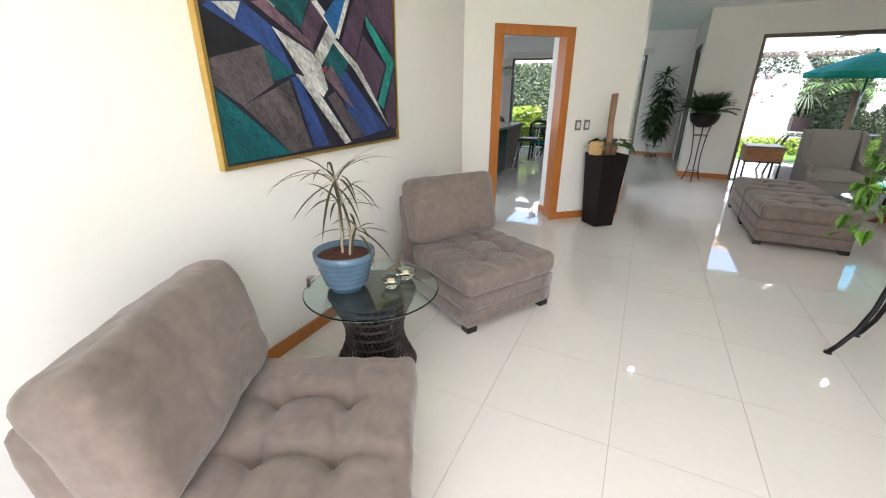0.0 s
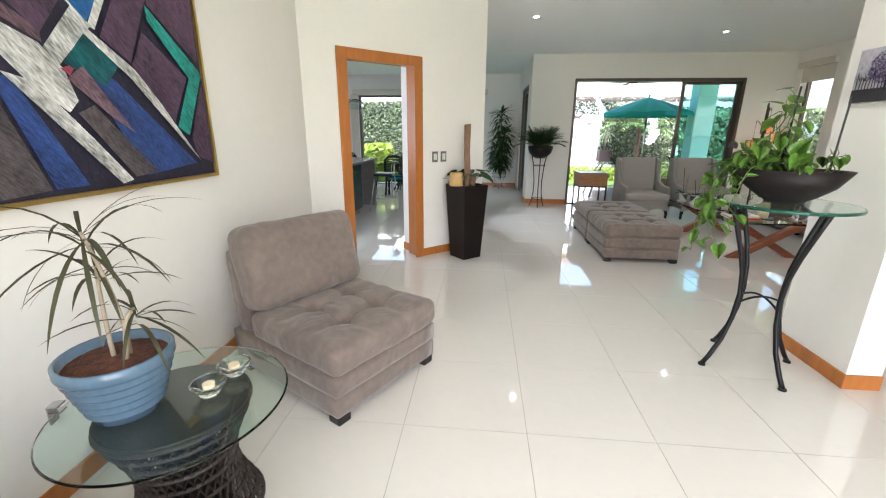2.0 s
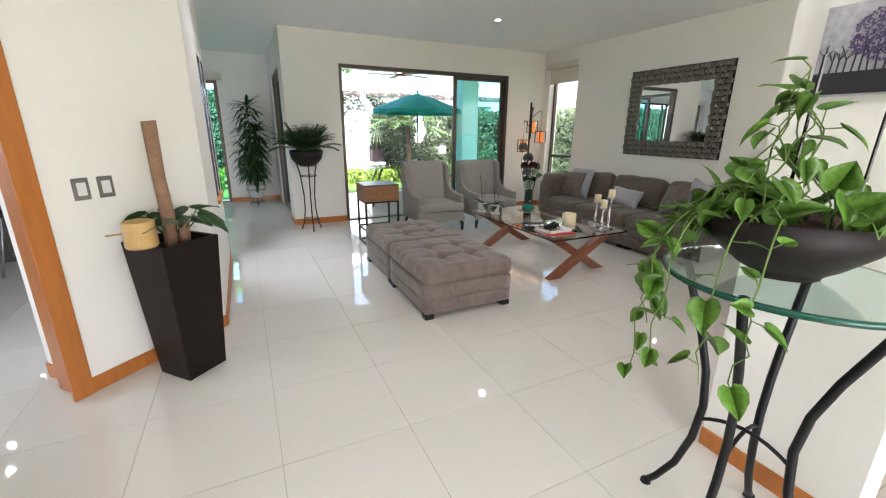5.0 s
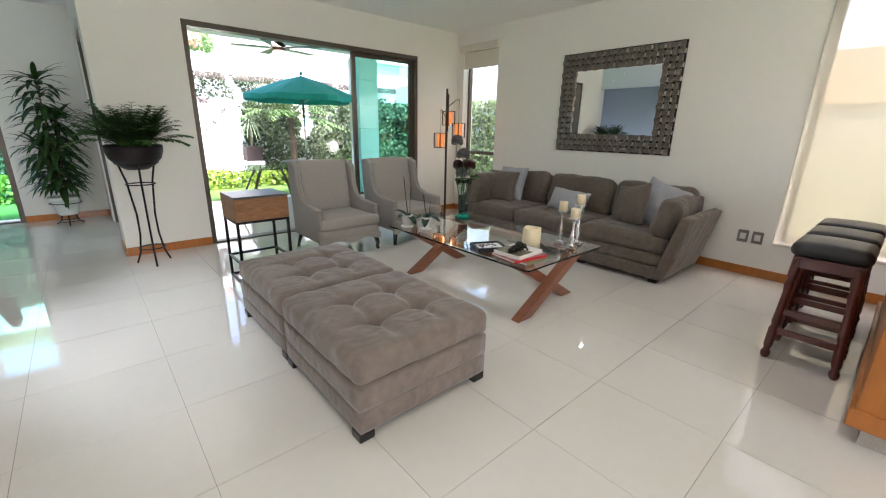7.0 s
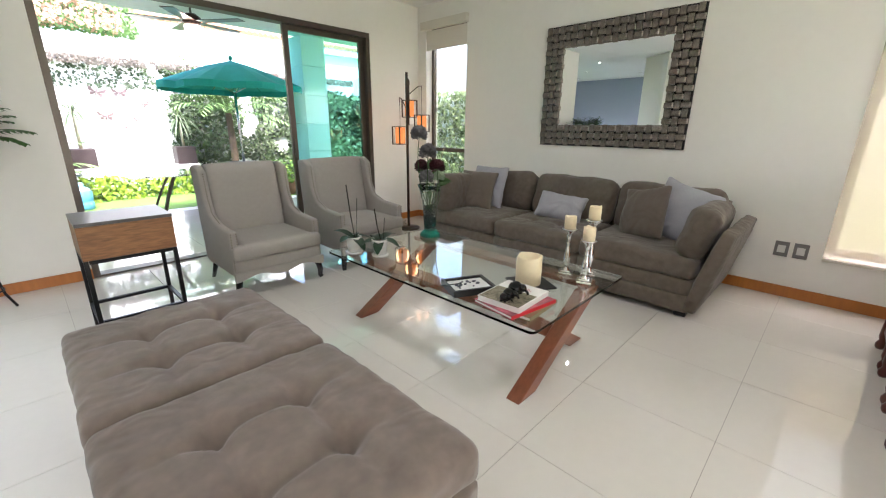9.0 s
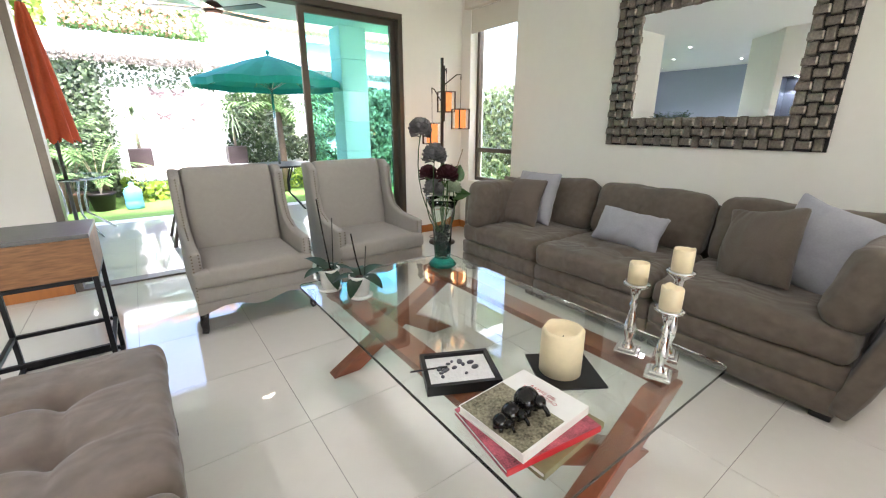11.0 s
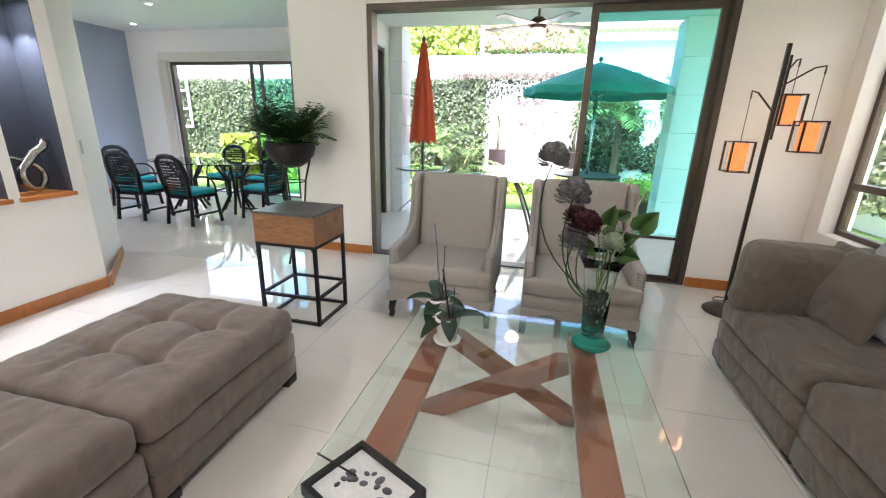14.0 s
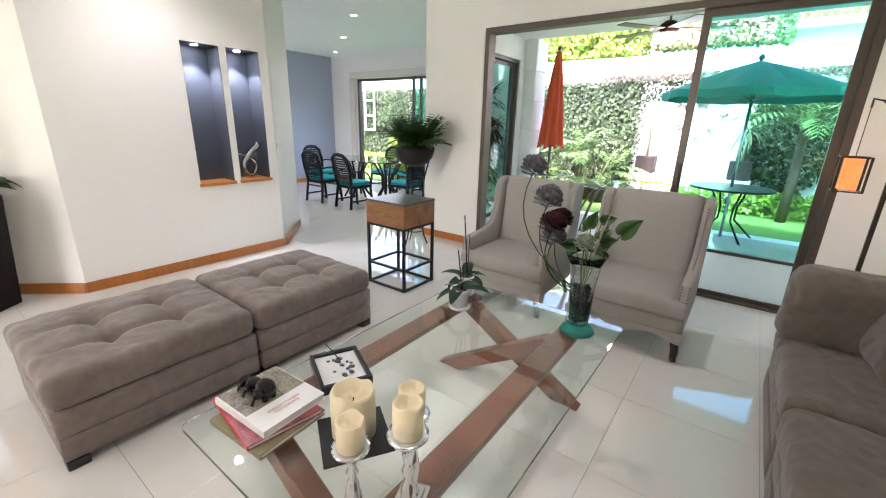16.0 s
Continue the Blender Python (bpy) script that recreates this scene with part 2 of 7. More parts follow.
def lathe(bm, prof, seg=28, cx=0.0, cy=0.0):
    """prof: (radius, height) pairs from the bottom up."""
    rings = []
    for r, z in prof:
        if r < 1e-5:
            rings.append([bm.verts.new((cx, cy, z))])
        else:
            rings.append([bm.verts.new((cx + r * math.cos(2 * math.pi * i / seg), cy + r * math.sin(2 * math.pi * i / seg), z)) for i in range(seg)])
    for a, b in zip(rings, rings[1:]):
        for i in range(seg):
            j = (i + 1) % seg
            if len(a) == 1 and len(b) > 1:
                bm.faces.new((a[0], b[j], b[i]))
            elif len(b) == 1 and len(a) > 1:
                bm.faces.new((a[i], a[j], b[0]))
            elif len(a) > 1:
                bm.faces.new((a[i], a[j], b[j], b[i]))
    return bm


def tube(bm, pts, r, seg=8, r_end=None, flat=1.0):
    """A bar of round section along points."""
    pts = [Vector(p) for p in pts]
    r_end = r if r_end is None else r_end
    rings = []
    side = None
    for i, p in enumerate(pts):
        d = (pts[min(i + 1, len(pts) - 1)] - pts[max(i - 1, 0)]).normalized()
        if side is None:
            side = d.cross(Vector((0, 0, 1)))
            if side.length < 0.05:
                side = d.cross(Vector((0, 1, 0)))
        side = (side - d * side.dot(d)).normalized()
        up = side.cross(d)
        rr = r + (r_end - r) * i / max(1, len(pts) - 1)
        rings.append([bm.verts.new(p + rr * (math.cos(a) * side + flat * math.sin(a) * up)) for a in [2 * math.pi * k / seg for k in range(seg)]])
    for a, b in zip(rings, rings[1:]):
        for i in range(seg):
            j = (i + 1) % seg
            bm.faces.new((a[i], b[i], b[j], a[j]))
    bm.faces.new(rings[0])
    bm.faces.new(rings[-1][::-1])
    return bm


def arc(p0, p1, p2, n=8):
    """A quadratic curve through p0 and p2, drawn towards p1."""
    p0, p1, p2 = Vector(p0), Vector(p1), Vector(p2)
    return [(1 - t) ** 2 * p0 + 2 * t * (1 - t) * p1 + t * t * p2 for t in [k / n for k in range(n + 1)]]


def pillow(bm, w, d, h, r, n=14, crown=0.0, tufts=(), depth=0.03, wob=0.0, seed=0, creases=True, pinch=0.0):
    """An upholstered block of w x d x h, its bottom at z = 0, centred on x and y, with rounded edges, a crowned top and buttons pulled in."""
    made = {}
    half = (w / 2, d / 2, h / 2)
    r = min(r, *[q * 0.98 for q in half])

    def vert(p):
        key = (round(p[0], 5), round(p[1], 5), round(p[2], 5))
        if key in made:
            return made[key]
        v = Vector([p[i] * half[i] for i in range(3)])
        inner = Vector([max(-(half[i] - r), min(half[i] - r, v[i])) for i in range(3)])
        off = v - inner
        if off.length > 1e-9:
            v = inner + off.normalized() * r
        fx, fy, fz = v.x / half[0], v.y / half[1], v.z / half[2]
        if pinch:
            edge = max(0.0, 1 - abs(fx) ** 3) * max(0.0, 1 - abs(fy) ** 3)
            v.z *= (1 - pinch) + pinch * edge ** 0.6
        top = max(0.0, (fz + 0.2) / 1.2)
        v.z += crown * top * (1 - fx * fx) * (1 - fy * fy)
        for tx, ty in tufts:
            dx, dy = v.x - tx, v.y - ty
            v.z -= top * depth * math.exp(-(dx * dx + dy * dy) / 0.0025)
            if creases:
                v.z -= top * depth * 0.38 * (math.exp(-dx * dx / 0.0005) + math.exp(-dy * dy / 0.0005)) * max(0, 1 - (dx * dx + dy * dy) / 0.06)
        if wob >= 0.004:
            a1 = noise.noise(Vector((v.x * 13 + seed, v.y * 3, v.z * 2)))
            a2 = noise.noise(Vector((v.y * 13 + seed, v.x * 3, v.z * 2 + 5)))
            e1, e2 = max(0.0, abs(fy) - 0.45) / 0.55, max(0.0, abs(fx) - 0.45) / 0.55
            v.z += 0.007 * top * (a1 * e1 + a2 * e2)
            v.y += 0.007 * a1 * e1 * (1 if fy > 0 else -1)
            v.x += 0.007 * a2 * e2 * (1 if fx > 0 else -1)
        if wob:
            q = v * 5 + Vector((seed * 7.3, seed, 0))
            v += wob * noise.noise_vector(q) + 0.4 * wob * noise.noise_vector(q * 3.1)
        v.z += half[2]
        made[key] = bm.verts.new(v)
        return made[key]

    g = [-1 + 2 * i / n for i in range(n + 1)]
    m = max(4, n // 3)
    gz = [-1 + 2 * i / m for i in range(m + 1)]
    for s in (-1, 1):
        for U, V, mk in ((g, g, lambda a, b: (a, b, s)), (g, gz, lambda a, b: (a, s, b)), (g, gz, lambda a, b: (s, a, b))):
            for i in range(len(U) - 1):
                for j in range(len(V) - 1):
                    f = [vert(mk(U[i], V[j])), vert(mk(U[i + 1], V[j])), vert(mk(U[i + 1], V[j + 1])), vert(mk(U[i], V[j + 1]))]
                    if len(set(f)) == 4:
                        try:
                            bm.faces.new(f)
                        except ValueError:
                            pass
    bmesh.ops.recalc_face_normals(bm, faces=bm.faces)
    return bm


def leaf_strip(bm, base, way, length, width, droop=0.3, fold=0.15, n=5, up=Vector((0, 0, 1))):
    """A long leaf that starts at base, goes along way and bends down."""
    p, d = Vector(base), Vector(way).normalized()
    side = d.cross(up)
    if side.length < 0.05:
        side = Vector((1, 0, 0))
    side.normalize()
    prev = None
    for i in range(n + 1):
        t = i / n
        wd = width * 0.5 * max(0.02, math.sin(math.pi * (0.12 + 0.88 * t)) ** 0.8)
        c = bm.verts.new(p + Vector((0, 0, -fold * wd)))
        a, b = bm.verts.new(p - side * wd), bm.verts.new(p + side * wd)
        if prev:
            bm.faces.new((prev[0], prev[1], c, a))
            bm.faces.new((prev[1], prev[2], b, c))
        prev = (a, c, b)
        d = (d + Vector((0, 0, -droop / n))).normalized()
        p = p + d * (length / n)
    return bm


def heart_leaf(bm, base, way, nor, size):
    """A heart-shaped leaf with a folded midrib."""
    d = Vector(way).normalized()
    nn = Vector(nor)
    nn = (nn - d * nn.dot(d)).normalized() if (nn - d * nn.dot(d)).length > 0.01 else d.orthogonal().normalized()
    s = d.cross(nn)
    b = Vector(base)
    mid = [bm.verts.new(b + d * size * t + nn * size * k) for t, k in ((0, 0), (0.16, 0.0), (0.38, 0.0), (0.62, -0.02), (0.84, -0.07), (1.04, -0.16))]
    for sg in (-1, 1):
        e = [bm.verts.new(b + d * size * t + s * sg * size * w + nn * size * k) for t, w, k in ((-0.13, 0.16, 0.06), (-0.06, 0.36, 0.11), (0.20, 0.47, 0.11), (0.50, 0.40, 0.07), (0.78, 0.20, -0.01))]
        bm.faces.new((mid[0], e[0], e[1], mid[1]))
        bm.faces.new((mid[1], e[1], e[2], mid[2]))
        bm.faces.new((mid[2], e[2], e[3], mid[3]))
        bm.faces.new((mid[3], e[3], e[4], mid[4]))
        bm.faces.new((mid[4], e[4], mid[5]))


def frond(bm, base, way, length, leaflet, n=14, droop=0.9, width=0.012, rng=random):
    """A feather-shaped palm frond."""
    p, d = Vector(base), Vector(way).normalized()
    pts = [p.copy()]
    for i in range(n):
        d = (d + Vector((0, 0, -droop / n))).normalized()
        p = p + d * length / n
        pts.append(p.copy())
        if i < 2:
            continue
        side = d.cross(Vector((0, 0, 1)))
        side = side.normalized() if side.length > 0.05 else Vector((1, 0, 0))
        ll = leaflet * (0.35 + 0.65 * math.sin(math.pi * (i / n) ** 0.8)) * rng.uniform(0.8, 1.1)
        for sg in (-1, 1):
            leaf_strip(bm, p, side * sg + d * 0.75 + Vector((0, 0, rng.uniform(-0.1, 0.2))), ll, width, droop=0.5, n=2)
    tube(bm, pts[::2] if len(pts) % 2 else pts[::2] + [pts[-1]], 0.004, 4, 0.0015)


# ---- structure ----
FLOOR_Z, CEIL_Z = 0.0, 2.83


def structure(name, bm, material, parent=None, label="", category=""):
    ob = part(name, bm, material, parent, label)
    return tagged(ob, label, category, kind="structure")


floor = structure("floor", box(B(), -5.0, 5.73, -1.65, 11.65, -0.12, -0.003), GROUT, label="grey grout bed under the polished cream floor tiles", category="floor")
ceiling = structure("ceiling", box(B(), -5.0, 5.75, -1.65, 11.65, CEIL_Z, CEIL_Z + 0.15), CEILING, label="smooth white painted ceiling with small recessed spots", category="ceiling")

# wall to the patio, with the wide sliding door
bm = B()
box(bm, 0.84, 1.65, 8.82, 8.97, 0, CEIL_Z)
box(bm, 4.72, 5.53, 8.82, 8.97, 0, CEIL_Z)
box(bm, 1.65, 4.72, 8.82, 8.97, 2.40, CEIL_Z)
wall_patio = structure("wall_patio", bm, PLASTER, label="cream plastered wall around the wide patio door", category="wall")
# wall with the mirror
bm = B()
box(bm, 5.53, 5.75, 8.66, 8.97, 0, CEIL_Z)
box(bm, 5.53, 5.75, 7.93, 8.66, 0, 0.62)
box(bm, 5.53, 5.75, 7.93, 8.66, 2.56, CEIL_Z)
box(bm, 5.53, 5.75, 4.26, 7.93, 0, CEIL_Z)
box(bm, 5.53, 5.75, 2.9, 4.26, 0, 0.37)
box(bm, 5.53, 5.75, 2.9, 4.26, 2.62, CEIL_Z)
box(bm, 5.53, 5.75, 0.3, 2.9, 0, CEIL_Z)
wall_mirror = structure("wall_mirror", bm, PLASTER, label="cream plastered wall that carries the mirror behind the sofa", category="wall")
# side wall of the dining room
bm = B()
box(bm, 0.84, 1.02, 8.97, 9.35, 0, CEIL_Z)
box(bm, 0.84, 1.02, 10.9, 11.5, 0, CEIL_Z)
box(bm, 0.84, 1.02, 9.35, 10.9, 2.38, CEIL_Z)
wall_side = structure("wall_side", bm, PLASTER, label="cream plastered wall with a glass door to the patio", category="wall")
bm = B()
box(bm, -4.85, -3.4, 11.5, 11.65, 0, CEIL_Z)
box(bm, -3.4, -0.08, 11.5, 11.65, 2.32, CEIL_Z)
box(bm, -0.08, 1.02, 11.5, 11.65, 0, CEIL_Z)
wall_dining = structure("wall_dining", bm, PLASTER, label="white plastered wall around the wide dining room window", category="wall")
wall_blue = structure("wall_blue", box(B(), -4.41, -4.26, 4.051, 11.499, 0, CEIL_Z), BLUE_WALL, label="blue-grey painted wall beside the dining table", category="wall")


def niche_wall():
    """The thick wall block with the two tall niches."""
    x0, x1, y0, y1 = -0.75, -0.05, 5.5, 7.31
    d = 0.24
    cuts = ((6.485, 6.82), (6.885, 7.215))
    zs, zt = 0.78, 2.07
    bm = B()
    xi = x1 - d
    prism(bm, [(xi, 5.30), (xi, 7.48), (-0.75, 8.0), (-0.75, 5.40), (-0.5, 5.15)][::-1], 0, CEIL_Z)
    box(bm, xi, x1, 5.5, cuts[0][0], 0, CEIL_Z)
    box(bm, xi, x1, cuts[0][1], cuts[1][0], zs, zt)
    prism(bm, [(xi, cuts[1][1]), (x1, cuts[1][1]), (x1, y1), (xi, 7.48)], 0, CEIL_Z)
    box(bm, xi, x1, cuts[0][0], cuts[1][1], 0, zs)
    box(bm, xi, x1, cuts[0][0], cuts[1][1], zt, CEIL_Z)
    prism(bm, [(xi, 5.30), (x1, 5.475), (x1, 5.5), (xi, 5.5)], 0, CEIL_Z)
    wall = structure("wall_niche", bm, PLASTER, label="cream plastered wall with two tall dark niches", category="wall")
    for a, b in cuts:
        lin = B()
        box(lin, xi, xi + 0.004, a, b, zs, zt)
        box(lin, xi, x1 - 0.002, a, a + 0.004, zs, zt)
        box(lin, xi, x1 - 0.002, b - 0.004, b, zs, zt)
        box(lin, xi, x1 - 0.002, a, b, zt - 0.004, zt)
        part("niche_lining", lin, NICHE, wall, "dark grey painted niche lining")
        part("niche_sill", box(B(), xi, x1 + 0.025, a - 0.01, b + 0.01, zs, zs + 0.03, 0.004), TRIM, wall, "orange-brown wooden niche sill")
    return wall


wall_niche = niche_wall()

# diagonal wall with the kitchen doorway
DU, DN = Vector((0.742, 0.670, 0)).normalized(), Vector((-0.670, 0.742, 0)).normalized()
DP = Vector((-0.718, 4.871, 0))
DIAG = Matrix(((DU.x, DN.x, 0, DP.x), (DU.y, DN.y, 0, DP.y), (0, 0, 1, 0), (0, 0, 0, 1)))
DOOR_W = 0.94
bm = B()
box(bm, -1.29, -DOOR_W, 0, 0.42, 0, CEIL_Z)
box(bm, -DOOR_W, 0, 0, 0.42, 2.145, CEIL_Z)
box(bm, 0, 0.90, 0, 0.42, 0, CEIL_Z)
wall_door = part("wall_door", bm, PLASTER, label="cream plastered diagonal wall with the kitchen doorway", m=DIAG)
tagged(wall_door, category="wall", kind="structure")
# door lining and casing
door_frame = thing("door_1", "open kitchen doorway with orange-brown wooden casing", "doorway", at=DIAG)
tagged(door_frame, kind="structure")
for nm, b in (("casing", (-DOOR_W, -DOOR_W + 0.1, -0.02, 0.0, 0, 2.155)), ("casing", (-0.1, 0.0, -0.02, 0.0, 0, 2.155)), ("casing", (-DOOR_W + 0.1, -0.1, -0.02, 0.0, 2.055, 2.155)),
              ("jamb", (-DOOR_W + 0.001, -DOOR_W + 0.06, 0.001, 0.21, 0, 2.144)), ("jamb", (-0.06, -0.001, 0.001, 0.21, 0, 2.144)), ("jamb", (-DOOR_W + 0.06, -0.06, 0.001, 0.21, 2.075, 2.144))):
    part(nm, box(B(), *b, 0.004), TRIM, door_frame)

# entry walls
structure("wall_entry", box(B(), -1.81, -1.66, -1.65, 4.05, 0, CEIL_Z), PLASTER, label="cream plastered wall that carries the large painting", category="wall")
bm = B()
box(bm, -1.66, -0.4, -1.65, -1.5, 0, CEIL_Z)
box(bm, 2.3, 3.6, -1.65, -1.5, 0, CEIL_Z)
box(bm, -0.4, 2.3, -1.65, -1.5, 2.6, CEIL_Z)
structure("wall_front", bm, PLASTER, label="cream plastered wall at the entrance", category="wall")
structure("wall_stairs", box(B(), 3.6, 3.75, -1.65, 0.3, 0, CEIL_Z), PLASTER, label="plain cream plastered wall beside the entrance", category="wall")
structure("wall_south", box(B(), 3.6, 5.75, 0.15, 0.3, 0, CEIL_Z), PLASTER, label="plain cream plastered wall behind the bar", category="wall")
structure("wall_kitchen", box(B(), -4.85, -1.66, 3.9, 4.05, 0, CEIL_Z), PLASTER, label="plain white kitchen wall", category="wall")
structure("wall_pillar", box(B(), 2.07, 2.26, 2.58, 3.13, 0, CEIL_Z), PLASTER, label="short cream plastered wall stub beside the glass table", category="wall")


def baseboard(pts, h=0.09, t=0.014):
    """Wooden skirting along the floor line of a wall; the room lies to the left of the way through the points."""
    bm = B()
    for (xa, ya), (xb, yb) in zip(pts, pts[1:]):
        d = Vector((xb - xa, yb - ya, 0))
        u = d.normalized()
        nrm = Vector((-u.y, u.x, 0))
        m = Matrix(((u.x, nrm.x, 0, xa), (u.y, nrm.y, 0, ya), (0, 0, 1, 0), (0, 0, 0, 1)))
        b2 = bmesh.new()
        box(b2, 0, d.length + 0.0, 0.001, t, 0, h, 0.003)
        bmesh.ops.transform(b2, matrix=m, verts=b2.verts)
        me = bpy.data.meshes.new("tmp")
        b2.to_mesh(me)
        b2.free()
        bm.from_mesh(me)
        bpy.data.meshes.remove(me)
    return structure("baseboard", bm, TRIM, label="orange-brown wooden skirting board", category="baseboard")


def on_diag(u, v=0.0):
    p = DIAG @ Vector((u, v, 0))
    return (p.x, p.y)


baseboard([(1.65, 8.82), (0.84, 8.82), (0.84, 9.35)])
baseboard([(5.53, 8.82), (4.72, 8.82)])
baseboard([(5.53, 0.3), (5.53, 8.80)])
baseboard([(-0.05, 7.31), (-0.05, 5.475)])
baseboard([(-0.75, 8.0), (-0.05, 7.33)])
baseboard([on_diag(0.90), on_diag(0.0)])
baseboard([on_diag(-DOOR_W), (-1.645, 4.03)])
baseboard([(-1.66, 4.0), (-1.66, -1.5)])
baseboard([(2.07, 2.575), (2.07, 3.13)])
baseboard([(2.26, 2.58), (2.056, 2.58)])
baseboard([(0.84, 11.5), (-0.08, 11.5)])
baseboard([(-3.4, 11.5), (-4.26, 11.5)])
baseboard([(-4.26, 11.48), (-4.26, 8.5)])
baseboard([on_diag(0.0, 0.212), on_diag(0.0, 0.42)])


structure("ground", box(B(), -60, 60, -60, 90, -0.3, -0.125), GRASS, label="green lawn around the house", category="ground")
structure("patio_floor", box(B(), 1.021, 6.2, 8.971, 11.95, -0.124, -0.01), PAVING, label="white tiled patio floor", category="floor")
structure("terrace_floor", box(B(), -6.0, 1.02, 11.651, 11.95, -0.124, -0.01), PAVING, label="white tiled strip outside the dining room", category="floor")


# ---- sliding doors and windows ----
def frame_bars(bars):
    bm = B()
    for b in bars:
        box(bm, *b)
    return bm


door = tagged(thing("door_2", "wide bronze sliding patio door standing open, with a teal tinted pane", "sliding door"), kind="structure")
part("door_frame", frame_bars([(1.65, 1.70, 8.83, 8.96, 0.0, 2.40), (4.67, 4.72, 8.83, 8.96, 0.0, 2.40), (1.70, 4.67, 8.83, 8.96, 2.345, 2.40), (1.70, 4.67, 8.83, 8.96, 0.001, 0.016)]), BRONZE, door, "bronze aluminium door frame")
leaf = part("door_leaf", frame_bars([(3.64, 3.70, 8.90, 8.94, 0.017, 2.344), (4.61, 4.669, 8.90, 8.94, 0.017, 2.344), (3.70, 4.61, 8.90, 8.94, 2.29, 2.344), (3.70, 4.61, 8.90, 8.94, 0.017, 0.05), (3.70, 4.61, 8.905, 8.935, 0.40, 0.425)]), BRONZE, door, "bronze frame of the sliding leaf")
glass = part("pane", box(B(), 3.70, 4.61, 8.918, 8.924, 0.425, 2.29), TEAL_GLASS, leaf, "teal tinted glass pane")
glass.visible_shadow = False
low = part("pane", box(B(), 3.70, 4.61, 8.916, 8.926, 0.05, 0.40), FROST, leaf, "pale frosted lower pane")
low.visible_shadow = False
part("door_handle", box(B(), 3.655, 3.685, 8.87, 8.899, 0.95, 1.15, 0.006), BRONZE, leaf, "dark pull handle")

door = tagged(thing("door_3", "bronze framed glass door from the dining room to the patio", "glass door"), kind="structure")
part("door_frame", frame_bars([(0.86, 1.0, 9.35, 9.40, 0, 2.38), (0.86, 1.0, 10.85, 10.90, 0, 2.38), (0.86, 1.0, 9.40, 10.85, 2.33, 2.38)]), BRONZE, door, "bronze aluminium frame")
leaf = part("door_leaf", frame_bars([(0.91, 0.95, 10.10, 10.15, 0.0, 2.329), (0.91, 0.95, 10.80, 10.849, 0.0, 2.329), (0.91, 0.95, 10.15, 10.80, 2.28, 2.329), (0.91, 0.95, 10.15, 10.80, 0.0, 0.06)]), BRONZE, door)
g = part("pane", box(B(), 0.927, 0.933, 10.15, 10.80, 0.06, 2.28), TEAL_GLASS, leaf, "teal tinted glass pane")
g.visible_shadow = False

win = tagged(thing("window_1", "tall narrow bronze window with a rolled-up white blind", "window"), kind="structure")
part("window_frame", frame_bars([(5.64, 5.70, 7.93, 7.97, 0.62, 2.56), (5.64, 5.70, 8.62, 8.66, 0.62, 2.56), (5.64, 5.70, 7.97, 8.62, 2.52, 2.56), (5.64, 5.70, 7.97, 8.62, 0.62, 0.66), (5.64, 5.70, 7.97, 8.62, 0.97, 1.02)]), BRONZE, win, "bronze aluminium frame")
for a, b in ((0.66, 0.97), (1.02, 2.52)):
    part("pane", box(B(), 5.668, 5.673, 7.97, 8.62, a, b), GLASS, win, "clear glass pane").visible_shadow = False
bl = thing("roller_blind", "white roller blind rolled up at the tall window", "blind")
part("cassette", box(B(), 5.46, 5.529, 7.90, 8.70, 2.52, 2.62, 0.01), BLIND, bl, "pale fabric covered cassette")
part("fabric", box(B(), 5.535, 5.539, 7.935, 8.655, 2.28, 2.519), BLIND, bl, "short end of white blind fabric")

win = tagged(thing("window_2", "large side window behind a lowered translucent blind", "window"), kind="structure")
part("window_frame", frame_bars([(5.66, 5.72, 2.9, 2.95, 0.37, 2.62), (5.66, 5.72, 4.21, 4.26, 0.37, 2.62), (5.66, 5.72, 2.95, 4.21, 2.57, 2.62), (5.66, 5.72, 2.95, 4.21, 0.37, 0.42)]), BRONZE, win, "bronze aluminium frame")
SHEER = mat("sheer_blind", (0.62, 0.56, 0.46), 0.9, vary=0.03, glass=0.0)
_p = SHEER.node_tree.nodes["Principled BSDF"]
_tl, _mx, _tp, _m2 = [SHEER.node_tree.nodes.new(k) for k in ("ShaderNodeBsdfTranslucent", "ShaderNodeMixShader", "ShaderNodeBsdfTransparent", "ShaderNodeMixShader")]
_tl.inputs[0].default_value = (0.55, 0.50, 0.42, 1)
_mx.inputs[0].default_value, _m2.inputs[0].default_value = 0.6, 0.52
_out = SHEER.node_tree.nodes["Material Output"]
_l = SHEER.node_tree.links
_l.new(_p.outputs[0], _mx.inputs[1])
_l.new(_tl.outputs[0], _mx.inputs[2])
_l.new(_mx.outputs[0], _m2.inputs[1])
_l.new(_tp.outputs[0], _m2.inputs[2])
_l.new(_m2.outputs[0], _out.inputs[0])
bl = thing("roller_blind", "lowered sheer beige roller blind over the side window", "blind")
part("cassette", box(B(), 5.44, 5.529, 2.85, 4.30, 2.62, 2.72, 0.01), BLIND, bl, "pale fabric covered cassette")
part("fabric", box(B(), 5.515, 5.518, 2.88, 4.27, 0.37, 2.619), SHEER, bl, "sheer beige blind fabric")
part("bottom_rail", box(B(), 5.508, 5.525, 2.88, 4.27, 0.345, 0.369, 0.004), BLIND, bl, "slim beige bottom rail")

